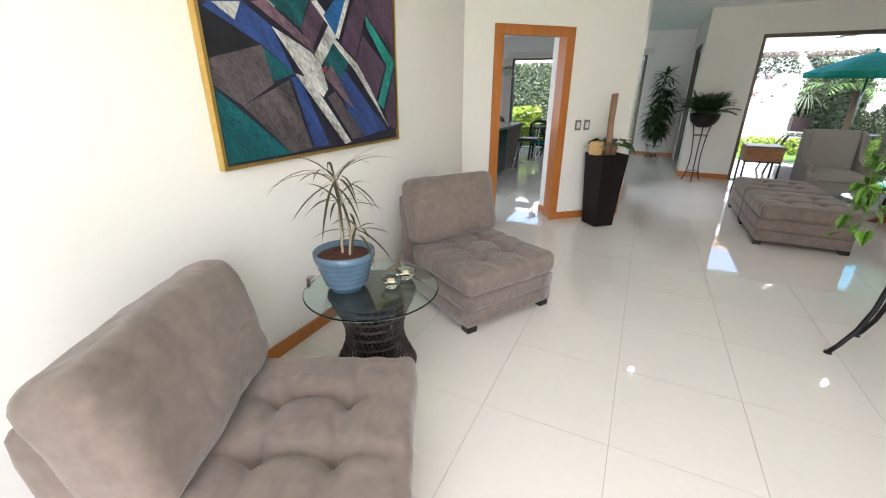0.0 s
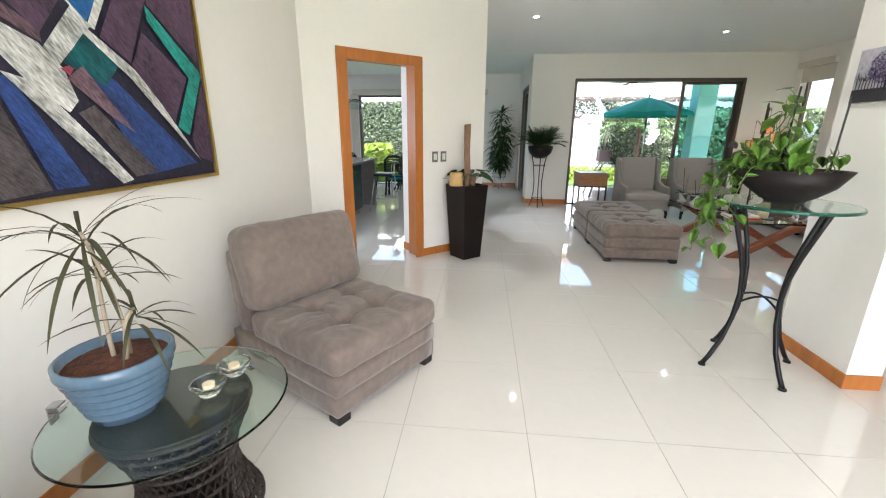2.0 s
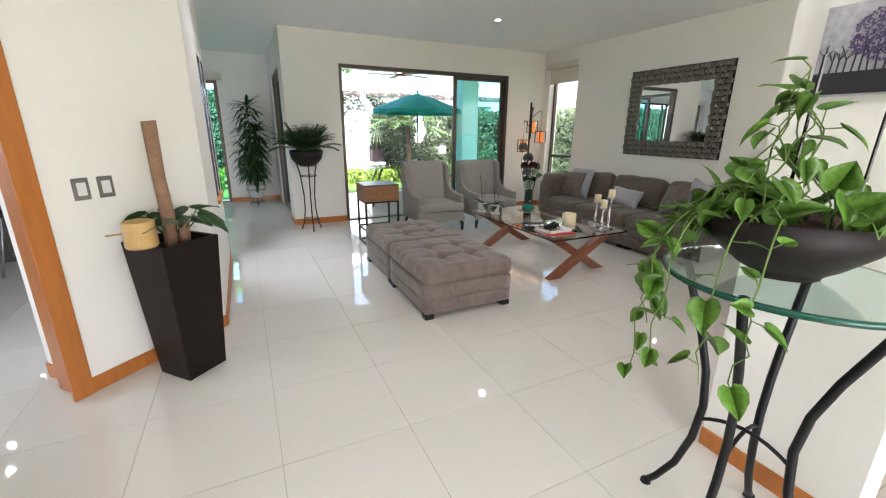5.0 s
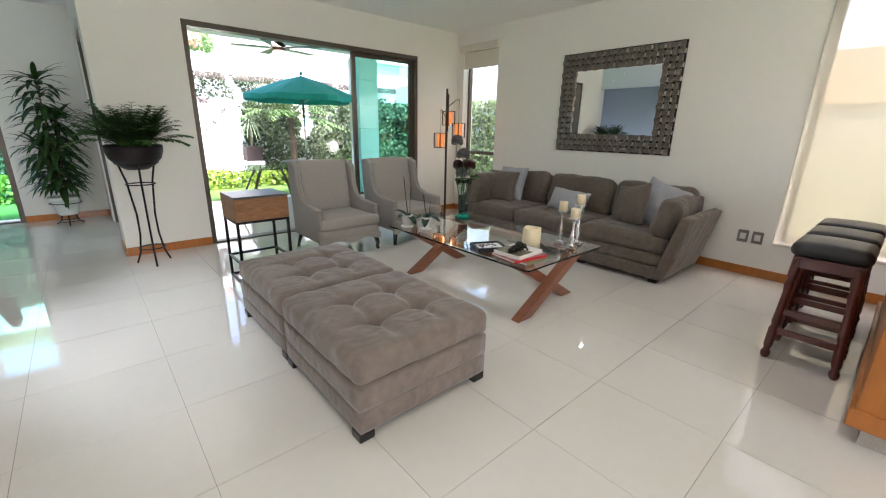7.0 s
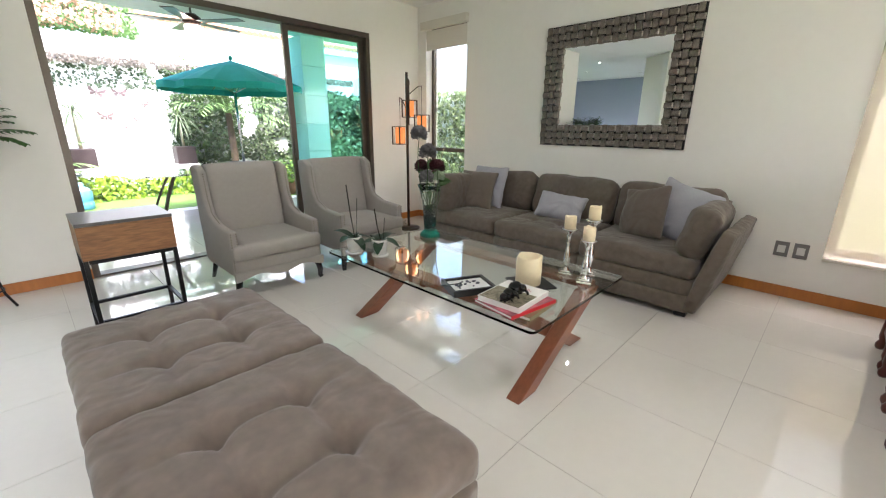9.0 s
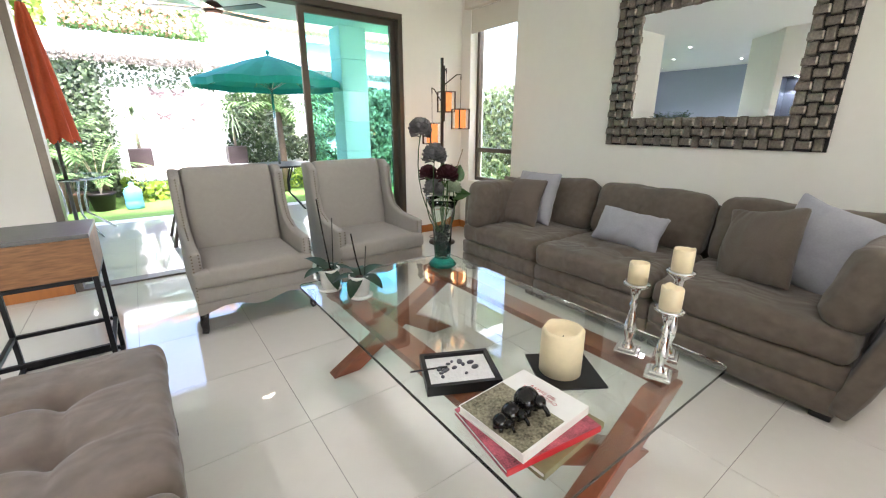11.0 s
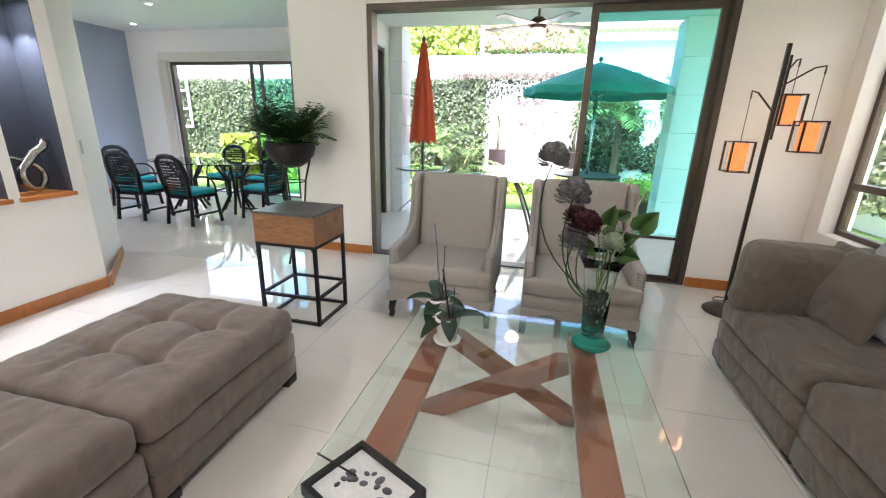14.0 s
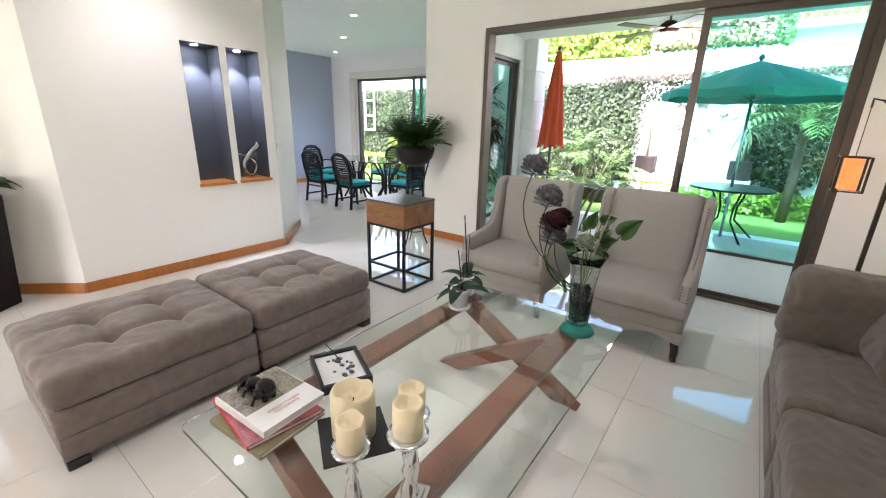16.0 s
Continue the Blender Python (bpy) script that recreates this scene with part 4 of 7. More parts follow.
def vase_of_roses():
    rng = random.Random(8)
    o = thing("flower_vase", "tall clear glass vase of silver and burgundy roses, green foot", "vase", at=pose(3.64, 6.63, TT))
    prof = [(0, 0), (0.075, 0), (0.08, 0.012), (0.062, 0.03), (0.045, 0.045), (0.05, 0.08), (0.058, 0.25), (0.072, 0.36), (0.10, 0.42), (0.097, 0.42), (0.069, 0.36), (0.054, 0.25), (0.046, 0.085), (0, 0.06)]
    part("glass", lathe(B(), prof, 32), GLASS, o, "clear flared glass", smooth=True).visible_shadow = False
    part("glass_foot", lathe(B(), [(0, 0.0005), (0.078, 0.0005), (0.086, 0.012), (0.07, 0.034), (0.05, 0.05), (0, 0.056)], 32), mat("emerald_glass", (0.02, 0.45, 0.33), 0.05, vary=0.2, glass=0.75), o, "emerald green glass foot", smooth=True)
    bm = B()
    for k in range(260):
        a, r = rng.uniform(0, 6.28), 0.042 * math.sqrt(rng.random())
        z = rng.uniform(0.072, 0.25)
        bmesh.ops.create_icosphere(bm, subdivisions=1, radius=rng.uniform(0.008, 0.013), matrix=Matrix.Translation((r * math.cos(a), r * math.sin(a), z)))
    tagged(part("pebbles", bm, mat("black_pebble", (0.015, 0.02, 0.02), 0.15, vary=0.3), o, "dark glass pebbles", smooth=True), kind="stuff")
    heads = [((-0.245, -0.145, 0.81), 0.057, ROSE_GREY), ((-0.16, -0.145, 0.68), 0.062, ROSE_GREY), ((-0.13, -0.04, 0.572), 0.05, ROSE_DARK), ((-0.11, -0.19, 0.58), 0.056, ROSE_DARK), ((-0.135, -0.10, 0.495), 0.055, ROSE_GREY), ((0.01, -0.09, 0.49), 0.045, mat("pale_green_petal", (0.32, 0.38, 0.27), 0.6, vary=0.25, vscale=20))]
    for (x, y, z), r, m in heads:
        b = B()
        for q in range(54):
            u, a = 1 - 1.7 * (q + 0.5) / 54, q * 2.39996
            d = Vector((math.sqrt(max(0, 1 - u * u)) * math.cos(a), math.sqrt(max(0, 1 - u * u)) * math.sin(a), u))
            rr = r * rng.uniform(0.80, 1.0)
            s1 = d.cross(Vector((0.3, 0.2, 1))).normalized()
            s2 = (s1.cross(d) + d * 0.5).normalized()
            w_ = r * rng.uniform(0.30, 0.42)
            c = Vector((x, y, z)) + d * rr * 0.72
            row = [b.verts.new(c + s1 * w_ * k * 0.5 + s2 * w_ * (0.75 - 0.12 * k * k) + d * r * (0.26 + 0.06 * ((k + q) % 2))) for k in (-2, -1, 0, 1, 2)]
            low = [b.verts.new(c + s1 * w_ * k * 0.4 - s2 * w_ * 0.5) for k in (-2, -1, 0, 1, 2)]
            for k in range(4):
                b.faces.new((low[k], low[k + 1], row[k + 1], row[k]))
        part("rose", b, m, o, "silver-grey cloth rose" if m is ROSE_GREY else "dark burgundy cloth rose" if m is ROSE_DARK else "pale green cloth bloom")
        part("stem", tube(B(), arc((rng.uniform(-0.02, 0.02), rng.uniform(-0.02, 0.02), 0.2), (x * 1.5, y * 1.5, z * 0.6), (x, y, z - 0.02)), 0.003, 5), DARK_LEAF, o, "thin green stem")
    bm = B()
    for x, y, z, way, l, w in ((0.13, 0.05, 0.52, (0.6, 0.2, 0.75), 0.17, 0.10), (0.05, 0.02, 0.47, (0.9, -0.3, 0.5), 0.13, 0.075), (0.03, 0.08, 0.48, (0.3, 0.9, 0.5), 0.14, 0.08), (-0.03, 0.05, 0.52, (-0.5, 0.7, 0.6), 0.12, 0.07),
                               (0.06, -0.06, 0.44, (0.5, -0.9, 0.2), 0.13, 0.08), (-0.05, -0.04, 0.45, (-0.7, -0.5, 0.2), 0.12, 0.07), (0.0, 0.0, 0.55, (0.2, 0.1, 1.0), 0.12, 0.07), (0.04, 0.03, 0.57, (0.8, 0.5, 0.4), 0.11, 0.06)):
        tube(bm, arc((0, 0, 0.22), (x * 0.3, y * 0.3, z * 0.8), (x, y, z), 6), 0.0028, 5)
        heart_leaf(bm, (x, y, z), way, (-0.3, -0.8, 0.5), l * 0.64)
    part("leaf", bm, LEAF, o, "broad green leaves", smooth=True)
    for a, h in ((-0.4, 0.70), (0.9, 0.74)):
        part("bud_stem", tube(B(), arc((0, 0, 0.25), (0.05 * math.cos(a), 0.05 * math.sin(a), 0.5), (0.12 * math.cos(a), 0.12 * math.sin(a), h)), 0.003, 5), STEM, o, "bud on a thin stem")
    return o


vase_of_roses()

# tray with sand
tr = thing("zen_tray", "square black tray with white sand and small pebbles", "tray", at=pose(2.995, 5.655, TT, 0, 0, -26))
part("rim", frame_bars([(-0.125, 0.125, -0.10, -0.085, 0, 0.035), (-0.125, 0.125, 0.085, 0.10, 0, 0.035), (-0.125, -0.11, -0.085, 0.085, 0, 0.035), (0.11, 0.125, -0.085, 0.085, 0, 0.035), (-0.11, 0.11, -0.085, 0.085, 0, 0.008)]), BLACK, tr, "black wooden rim")
part("sand", box(B(), -0.109, 0.109, -0.084, 0.084, 0.009, 0.022), WHITE_SAND, tr, "white sand")
rng = random.Random(4)
for k in range(13):
    r = rng.uniform(0.006, 0.012)
    bm = B()
    bmesh.ops.create_icosphere(bm, subdivisions=2, radius=r, matrix=pose(rng.uniform(-0.08, 0.08), rng.uniform(-0.06, 0.06), 0.024, 0, 0, rng.uniform(0, 90)) @ Matrix.Diagonal((1.3, 0.9, 0.6, 1)))
    part("pebble", bm, PEBBLE, tr, smooth=True)
part("rake", tube(B(), [(-0.17, -0.02, 0.045), (-0.04, 0.01, 0.032)], 0.003, 6), BLACK, tr, "thin black rake")


def candle(bm, r, h, z0=0.0, seed=0):
    seg = 28
    rings = []
    for k, (rr, z) in enumerate(((0.0, z0), (r, z0), (r * 1.01, z0 + h * 0.5), (r, z0 + h * 0.94), (r * 0.93, z0 + h), (r * 0.84, z0 + h * 0.985), (r * 0.74, z0 + h * 0.78), (r * 0.45, z0 + h * 0.72), (0, z0 + h * 0.71))):
        if rr == 0:
            rings.append([bm.verts.new((0, 0, z))])
            continue
        rings.append([bm.verts.new((rr * math.cos(a), rr * math.sin(a), z + (0.11 * h * noise.noise(Vector((math.cos(a) * 1.3, math.sin(a) * 1.3, seed))) if k > 2 else 0))) for a in [6.28318 * i / seg for i in range(seg)]])
    for a, b in zip(rings, rings[1:]):
        for i in range(seg):
            j = (i + 1) % seg
            if len(a) == 1:
                bm.faces.new((a[0], b[j], b[i]))
            elif len(b) == 1:
                bm.faces.new((a[i], a[j], b[0]))
            else:
                bm.faces.new((a[i], a[j], b[j], b[i]))
    return bm


mt = thing("slate_coaster", "square black slate under the thick candle", "coaster", at=pose(3.31, 5.455, TT, 0, 0, -32))
part("slab", box(B(), -0.11, 0.11, -0.11, 0.11, 0, 0.006, 0.001), BLACK, mt)
cd = thing("pillar_candle", "thick cream pillar candle, burned hollow, on a black slate", "candle", at=pose(3.298, 5.465, TT + 0.0065))
part("wax", candle(B(), 0.072, 0.165, 0, 3), WAX, cd, smooth=True)
part("wick", tube(B(), [(0, 0, 0.112), (0.004, 0, 0.132)], 0.002, 5), BLACK, cd, "black wick")
for x, y, h, hc, s in ((3.613, 5.395, 0.286, 0.075, 1), (3.551, 5.245, 0.255, 0.075, 2), (3.695, 5.288, 0.345, 0.078, 3)):
    c = thing("candle_holder", "turned silver candle holder on a square foot with a cream candle", "candle holder", "candle holders", at=pose(x, y, TT, 0, 0, 20))
    bm = box(B(), -0.042, 0.042, -0.042, 0.042, 0, 0.014, 0.003)
    box(bm, -0.03, 0.03, -0.03, 0.03, 0.014, 0.024, 0.003)
    part("base", bm, CHROME, c, "square silver foot")
    k = h / 0.26
    part("shaft", lathe(B(), [(0.022, 0.024), (0.012, 0.045 * k), (0.02, 0.07 * k), (0.022, 0.10 * k), (0.014, 0.15 * k), (0.009, 0.165 * k), (0.016, 0.18 * k), (0.009, 0.195 * k), (0.016, 0.22 * k), (0.020, 0.235 * k), (0.046, 0.252 * k), (0.047, 0.258 * k), (0.036, 0.26 * k), (0, 0.26 * k)], 24), CHROME, c, "turned silver shaft", smooth=True)
    part("candle", candle(B(), 0.034, hc, h + 0.001, s), WAX, c, "short cream candle", smooth=True)


def book(x, y, z, w, d, h, turn, cover, label, spine=None):
    o = thing("book", label, "book", "books on the coffee table", at=pose(x, y, z, 0, 0, turn))
    part("page_block", box(B(), -w / 2 + 0.004, w / 2 - 0.004, -d / 2 + 0.004, d / 2 - 0.002, 0.003, h - 0.003), PAPER, o, "white pages")
    bm = box(B(), -w / 2, w / 2, -d / 2, d / 2, 0, 0.003)
    box(bm, -w / 2, w / 2, -d / 2, d / 2, h - 0.003, h)
    part("cover", bm, cover, o, "printed hard cover")
    part("spine", box(B(), -w / 2, w / 2, -d / 2 - 0.003, -d / 2 - 0.0002, 0, h), spine or cover, o)
    return o


BOOK_TURN = 3
PHOTO = mat("cover_photo", (0.22, 0.20, 0.14), 0.25, vary=0.9, vscale=14)
FLORAL = mat("floral_cover", (0.38, 0.09, 0.12), 0.3, vary=0.95, vscale=30)
book(3.02, 5.325, TT, 0.28, 0.25, 0.020, 4, mat("olive_cover", (0.22, 0.20, 0.10), 0.4, vary=0.1), "olive brown book at the bottom of the stack")
book(2.985, 5.34, TT + 0.0205, 0.32, 0.25, 0.018, -8, FLORAL, "red and floral hardback in the stack", RED)
bk = book(2.99, 5.355, TT + 0.039, 0.285, 0.235, 0.026, BOOK_TURN, PAPER, "white art book with a landscape photograph on its cover")
part("cover_photo", box(B(), -0.14, 0.035, -0.113, 0.113, 0.0262, 0.0268), PHOTO, bk, "landscape photograph")


def text(parent, words, size, m, material, name="lettering", label=""):
    cu = bpy.data.curves.new(name, "FONT")
    cu.body, cu.size, cu.extrude, cu.align_x = words, size, 0.0002, "CENTER"
    tmp = new(name, cu)
    me = bpy.data.meshes.new_from_object(tmp.evaluated_get(bpy.context.evaluated_depsgraph_get()))
    bpy.data.objects.remove(tmp)
    me.materials.append(material)
    ob = new(name, me)
    ob.parent, ob.matrix_basis = parent, m
    return tagged(ob, label)


text(bk, "RAMAS DEL\nMISMO CEDRO", 0.018, pose(0.085, 0.0, 0.0265, 0, 0, -90), mat("red_ink", (0.4, 0.05, 0.05), 0.5, vary=0), label="small red title lettering")
eb = thing("bead_ornament", "three glossy black round figurines on the books", "ornament", at=pose(2.925, 5.335, TT + 0.0658, 0, 0, 6))
for x, r in ((-0.050, 0.022), (-0.006, 0.028), (0.060, 0.036)):
    bm = B()
    bmesh.ops.create_uvsphere(bm, u_segments=20, v_segments=12, radius=r, matrix=pose(x, 0, r * 0.92) @ Matrix.Diagonal((1.1, 0.95, 0.92, 1)))
    bmesh.ops.create_uvsphere(bm, u_segments=12, v_segments=8, radius=r * 0.55, matrix=pose(x + r * 0.3, -r * 0.95, r * 1.0))
    tube(bm, [(x + r * 0.3, -r * 1.3, r * 0.9), (x + r * 0.4, -r * 1.65, r * 0.5), (x + r * 0.4, -r * 1.8, r * 0.2)], r * 0.18, 6)
    for fx in (-0.5, 0.5):
        for fy in (-0.5, 0.4):
            lathe(bm, [(0, -0.001), (r * 0.30, -0.001), (r * 0.26, r * 0.6), (0, r * 0.6)], 10, x + fx * r, fy * r)
    part("figure", bm, mat("glossy_black", (0.006, 0.006, 0.006), 0.1, vary=0.1), eb, smooth=True)


# ---- low wooden cabinet on an iron frame ----
dt = thing("side_cabinet", "small acacia box table with slate top on black iron frame", "side table", at=pose(1.75, 7.375, 0))
w2, d2 = 0.225, 0.205
part("body", box(B(), -w2, w2, -d2, d2, 0.575, 0.765, 0.003), ACACIA, dt, "acacia wood box")
part("top", box(B(), -w2 - 0.002, w2 + 0.002, -d2 - 0.002, d2 + 0.002, 0.7655, 0.785, 0.003), SLATE, dt, "dark slate top")
bm = B()
b_ = 0.011
for sx in (-1, 1):
    for sy in (-1, 1):
        box(bm, sx * (w2 - 0.012) - b_, sx * (w2 - 0.012) + b_, sy * (d2 - 0.012) - b_, sy * (d2 - 0.012) + b_, 0, 0.574)
for z in (0.011, 0.20, 0.563):
    for s in (-1, 1):
        box(bm, -w2 + 0.025, w2 - 0.025, s * (d2 - 0.012) - b_ * 0.9, s * (d2 - 0.012) + b_ * 0.9, z - b_ * 0.9, z + b_ * 0.9)
        box(bm, s * (w2 - 0.012) - b_ * 0.9, s * (w2 - 0.012) + b_ * 0.9, -d2 + 0.025, d2 - 0.025, z - b_ * 0.9, z + b_ * 0.9)
part("iron_frame", bm, BLACK_IRON, dt, "square black iron frame")


# ---- mirror ----
mr = thing("wall_mirror_framed", "large rectangular mirror in a woven pewter-coloured frame", "mirror")
MX0, MY0, MY1, MZ0, MZ1, FWD = 5.529, 5.35, 6.79, 1.13, 2.285, 0.20
part("backing", box(B(), MX0 - 0.011, MX0, MY0 - 0.006, MY1 + 0.006, MZ0 - 0.006, MZ1 + 0.006), BLACK, mr, "dark backing board")
part("mirror_glass", box(B(), MX0 - 0.018, MX0 - 0.013, MY0 + FWD, MY1 - FWD, MZ0 + FWD, MZ1 - FWD), MIRROR, mr, "mirror glass")
bm = B()
for y0, y1, z0, z1 in ((MY0 + FWD - 0.02, MY1 - FWD + 0.02, MZ0 + FWD - 0.02, MZ0 + FWD + 0.004), (MY0 + FWD - 0.02, MY1 - FWD + 0.02, MZ1 - FWD - 0.004, MZ1 - FWD + 0.02),
                       (MY0 + FWD - 0.02, MY0 + FWD + 0.004, MZ0 + FWD + 0.004, MZ1 - FWD - 0.004), (MY1 - FWD - 0.004, MY1 - FWD + 0.02, MZ0 + FWD + 0.004, MZ1 - FWD - 0.004)):
    box(bm, MX0 - 0.024, MX0 - 0.013, y0, y1, z0, z1)
part("inner_rim", bm, PEWTER, mr, "inner rim of the frame")
NY, NZ = 21, 17
cy, cz = (MY1 - MY0) / NY, (MZ1 - MZ0) / NZ
block = {}
for kind in (0, 1):
    bm = B()
    a, b = (cy * 0.59, cz * 0.35) if kind else (cy * 0.35, cz * 0.59)
    box(bm, -0.046, -0.012, -a, a, -b, b, 0.009)
    for v in bm.verts:
        u = v.co.y / a if kind else v.co.z / b
        if v.co.x < -0.03:
            v.co.x += 0.014 * u * u
    me = bpy.data.meshes.new("frame_block")
    bm.to_mesh(me)
    bm.free()
    me.materials.append(PEWTER)
    block[kind] = me
for i in range(NY):
    for j in range(NZ):
        if 3 <= i < NY - 3 and 3 <= j < NZ - 3:
            continue
        ob = new("frame_block", block[(i + j) % 2])
        ob.parent = mr
        ob.location = (MX0, MY0 + (i + 0.5) * cy, MZ0 + (j + 0.5) * cz)

# ---- paintings ----
pt = thing("abstract_painting", "large abstract painting of teal, purple and white shards, gold frame", "painting")
PY0, PY1, PZ0, PZ1, PX = 1.08, 2.64, 1.155, 2.33, -1.655
part("frame", frame_bars([(PX, PX + 0.04, PY0, PY0 + 0.018, PZ0, PZ1), (PX, PX + 0.04, PY1 - 0.018, PY1, PZ0, PZ1), (PX, PX + 0.04, PY0 + 0.018, PY1 - 0.018, PZ0, PZ0 + 0.018), (PX, PX + 0.04, PY0 + 0.018, PY1 - 0.018, PZ1 - 0.018, PZ1)]), GOLD, pt, "slim gold frame")
part("canvas", box(B(), PX, PX + 0.025, PY0 + 0.019, PY1 - 0.019, PZ0 + 0.019, PZ1 - 0.019), mat("painted_dark", (0.02, 0.018, 0.035), 0.6, vary=0.5, vscale=9, bump=0.4, bscale=40), pt, "dark painted canvas")
INK = {"t": (0.0, 0.085, 0.10), "g": (0.01, 0.26, 0.22), "p": (0.085, 0.045, 0.085), "w": (0.55, 0.54, 0.52), "n": (0.022, 0.055, 0.20), "i": (0.01, 0.10, 0.30), "k": (0.008, 0.008, 0.012), "b": (0.085, 0.07, 0.075), "m": (0.17, 0.10, 0.13), "r": (0.35, 0.05, 0.08)}
INKS = {k: mat("paint_" + k, v, 0.55, vary=0.85, vscale=2.6, bump=0.6, bscale=50, turn=(50, 0, 0), stretch=(1, 1.2, 5)) for k, v in INK.items()}
# shards on a unit canvas: u along the wall, v up
SHARDS_A = (("n", ((0.03, 0.61), (0.14, 0.64), (0.25, 0.56), (0.33, 0.37), (0.20, 0.48), (0.01, 0.59))),
            ("w", ((0.04, 0.61), (0.14, 0.63), (0.11, 0.56))),
            ("k", ((0.0, 0.59), (0.20, 0.48), (0.0, 0.41))),
            ("b", ((0.0, 0.41), (0.20, 0.48), (0.23, 0.32), (0.09, 0.23), (0.0, 0.31))),
            ("t", ((0.20, 0.47), (0.33, 0.37), (0.23, 0.33))),
            ("t", ((0.0, 0.30), (0.27, 0.0), (0.0, 0.0))),
            ("b", ((0.09, 0.23), (0.30, 0.34), (0.38, 0.01), (0.27, 0.0))),
            ("n", ((0.31, 0.35), (0.35, 0.36), (0.48, 0.01), (0.39, 0.01))),
            ("w", ((0.25, 0.56), (0.43, 0.47), (0.48, 0.40), (0.50, 0.30), (0.47, 0.26), (0.39, 0.34))),
            ("m", ((0.18, 0.64), (0.24, 0.66), (0.44, 0.51), (0.44, 0.47))))
SHARDS_B = (("t", ((0.25, 0.66), (0.44, 0.70), (0.38, 0.57))),
            ("p", ((0.45, 0.70), (0.52, 0.64), (0.44, 0.50), (0.38, 0.57))),
            ("w", ((0.45, 0.70), (0.48, 0.71), (0.57, 0.62), (0.55, 0.59))),
            ("w", ((0.44, 0.46), (0.54, 0.62), (0.58, 0.56), (0.47, 0.41))),
            ("i", ((0.58, 0.73), (0.66, 0.75), (0.57, 0.57), (0.51, 0.65))),
            ("w", ((0.65, 0.75), (0.68, 0.76), (0.59, 0.55), (0.57, 0.56))),
            ("n", ((0.53, 0.40), (0.62, 0.39), (0.91, 0.05), (0.68, 0.02))),
            ("w", ((0.33, 0.37), (0.40, 0.35), (0.52, 0.17), (0.62, 0.01), (0.58, 0.0))),
            ("r", ((0.47, 0.40), (0.52, 0.43), (0.49, 0.38))))
SHARDS_C = (("t", ((0.48, 0.42), (0.56, 0.54), (0.65, 0.45), (0.59, 0.36))),
            ("m", ((0.48, 0.37), (0.53, 0.42), (0.66, 0.19), (0.59, 0.25))),
            ("b", ((0.49, 0.26), (0.54, 0.29), (0.72, 0.03), (0.63, 0.02))),
            ("p", ((0.70, 0.76), (0.81, 0.78), (0.69, 0.46), (0.60, 0.53))),
            ("w", ((0.51, 0.57), (0.54, 0.57), (0.72, 0.42), (0.93, 0.06), (0.68, 0.40))),
            ("p", ((0.80, 0.78), (1.00, 0.83), (0.99, 0.51), (0.79, 0.70))),
            ("p", ((0.75, 0.59), (0.92, 0.44), (0.83, 0.24), (0.69, 0.45))),
            ("g", ((0.78, 0.70), (1.00, 0.47), (0.89, 0.18), (0.84, 0.22), (0.93, 0.44), (0.78, 0.64))),
            ("p", ((1.00, 0.45), (1.0, 0.04), (0.92, 0.08), (0.90, 0.17))))
SHARDS_D = (("w", ((0.18, 0.78), (0.24, 0.78), (0.30, 0.66), (0.26, 0.62))), ("m", ((0.28, 0.84), (0.36, 0.86), (0.30, 0.66), (0.24, 0.66))), ("t", ((0.06, 0.96), (0.20, 0.96), (0.28, 0.78), (0.20, 0.70))), ("n", ((0.0, 0.92), (0.08, 0.94), (0.14, 0.66), (0.02, 0.62))), ("g", ((0.44, 0.98), (0.54, 0.98), (0.56, 0.80), (0.48, 0.76))), ("p", ((0.56, 0.96), (0.72, 0.96), (0.66, 0.76), (0.58, 0.76))), ("w", ((0.50, 0.98), (0.53, 0.98), (0.60, 0.74), (0.57, 0.74))), ("m", ((0.80, 0.98), (0.98, 0.96), (0.97, 0.86), (0.76, 0.80))))
lift = 0
for grp in (SHARDS_D, SHARDS_A, SHARDS_B, SHARDS_C):
    for ink, pts in grp:
        lift += 1
        bm = B()
        x = PX + 0.0254 + lift * 0.0003
        vs = [bm.verts.new((x, PY0 + 0.03 + u * (PY1 - PY0 - 0.06), PZ0 + 0.03 + v * (PZ1 - PZ0 - 0.06))) for u, v in pts]
        bm.faces.new(vs)
        part("brush_shape", bm, INKS[ink], pt, "painted shard")

tp = thing("tree_painting", "canvas of a violet tree over a grey misty row of trees", "painting")
part("canvas", box(B(), 2.038, 2.068, 2.50, 3.02, 1.582, 1.862), mat("misty_grey_paint", (0.42, 0.41, 0.45), 0.6, vary=0.3, vscale=6, bump=0.3), tp, "misty grey canvas")
part("ground_band", box(B(), 2.0365, 2.0375, 2.501, 3.019, 1.586, 1.655), mat("dark_ground_paint", (0.018, 0.016, 0.022), 0.6, vary=0.5, vscale=14), tp, "dark painted ground")
bm = B()
rng = random.Random(3)
for k in range(26):
    y = 2.51 + k * 0.0195
    if abs(y - 2.82) > 0.02:
        top_ = Vector((2.036, y + rng.uniform(-0.005, 0.005), 1.65 + rng.uniform(0.03, 0.06)))
        tube(bm, [(2.036, y, 1.65), top_], 0.0022, 4)
        for q in range(5):
            tube(bm, [top_, top_ + Vector((0, rng.uniform(-0.022, 0.022), rng.uniform(0.012, 0.05)))], 0.0011, 4)
tube(bm, [(2.035, 2.82, 1.64), (2.035, 2.82, 1.74)], 0.006, 5, 0.003)
part("painted_trunks", bm, INKS["k"], tp, "row of thin painted trunks")
bm = B()
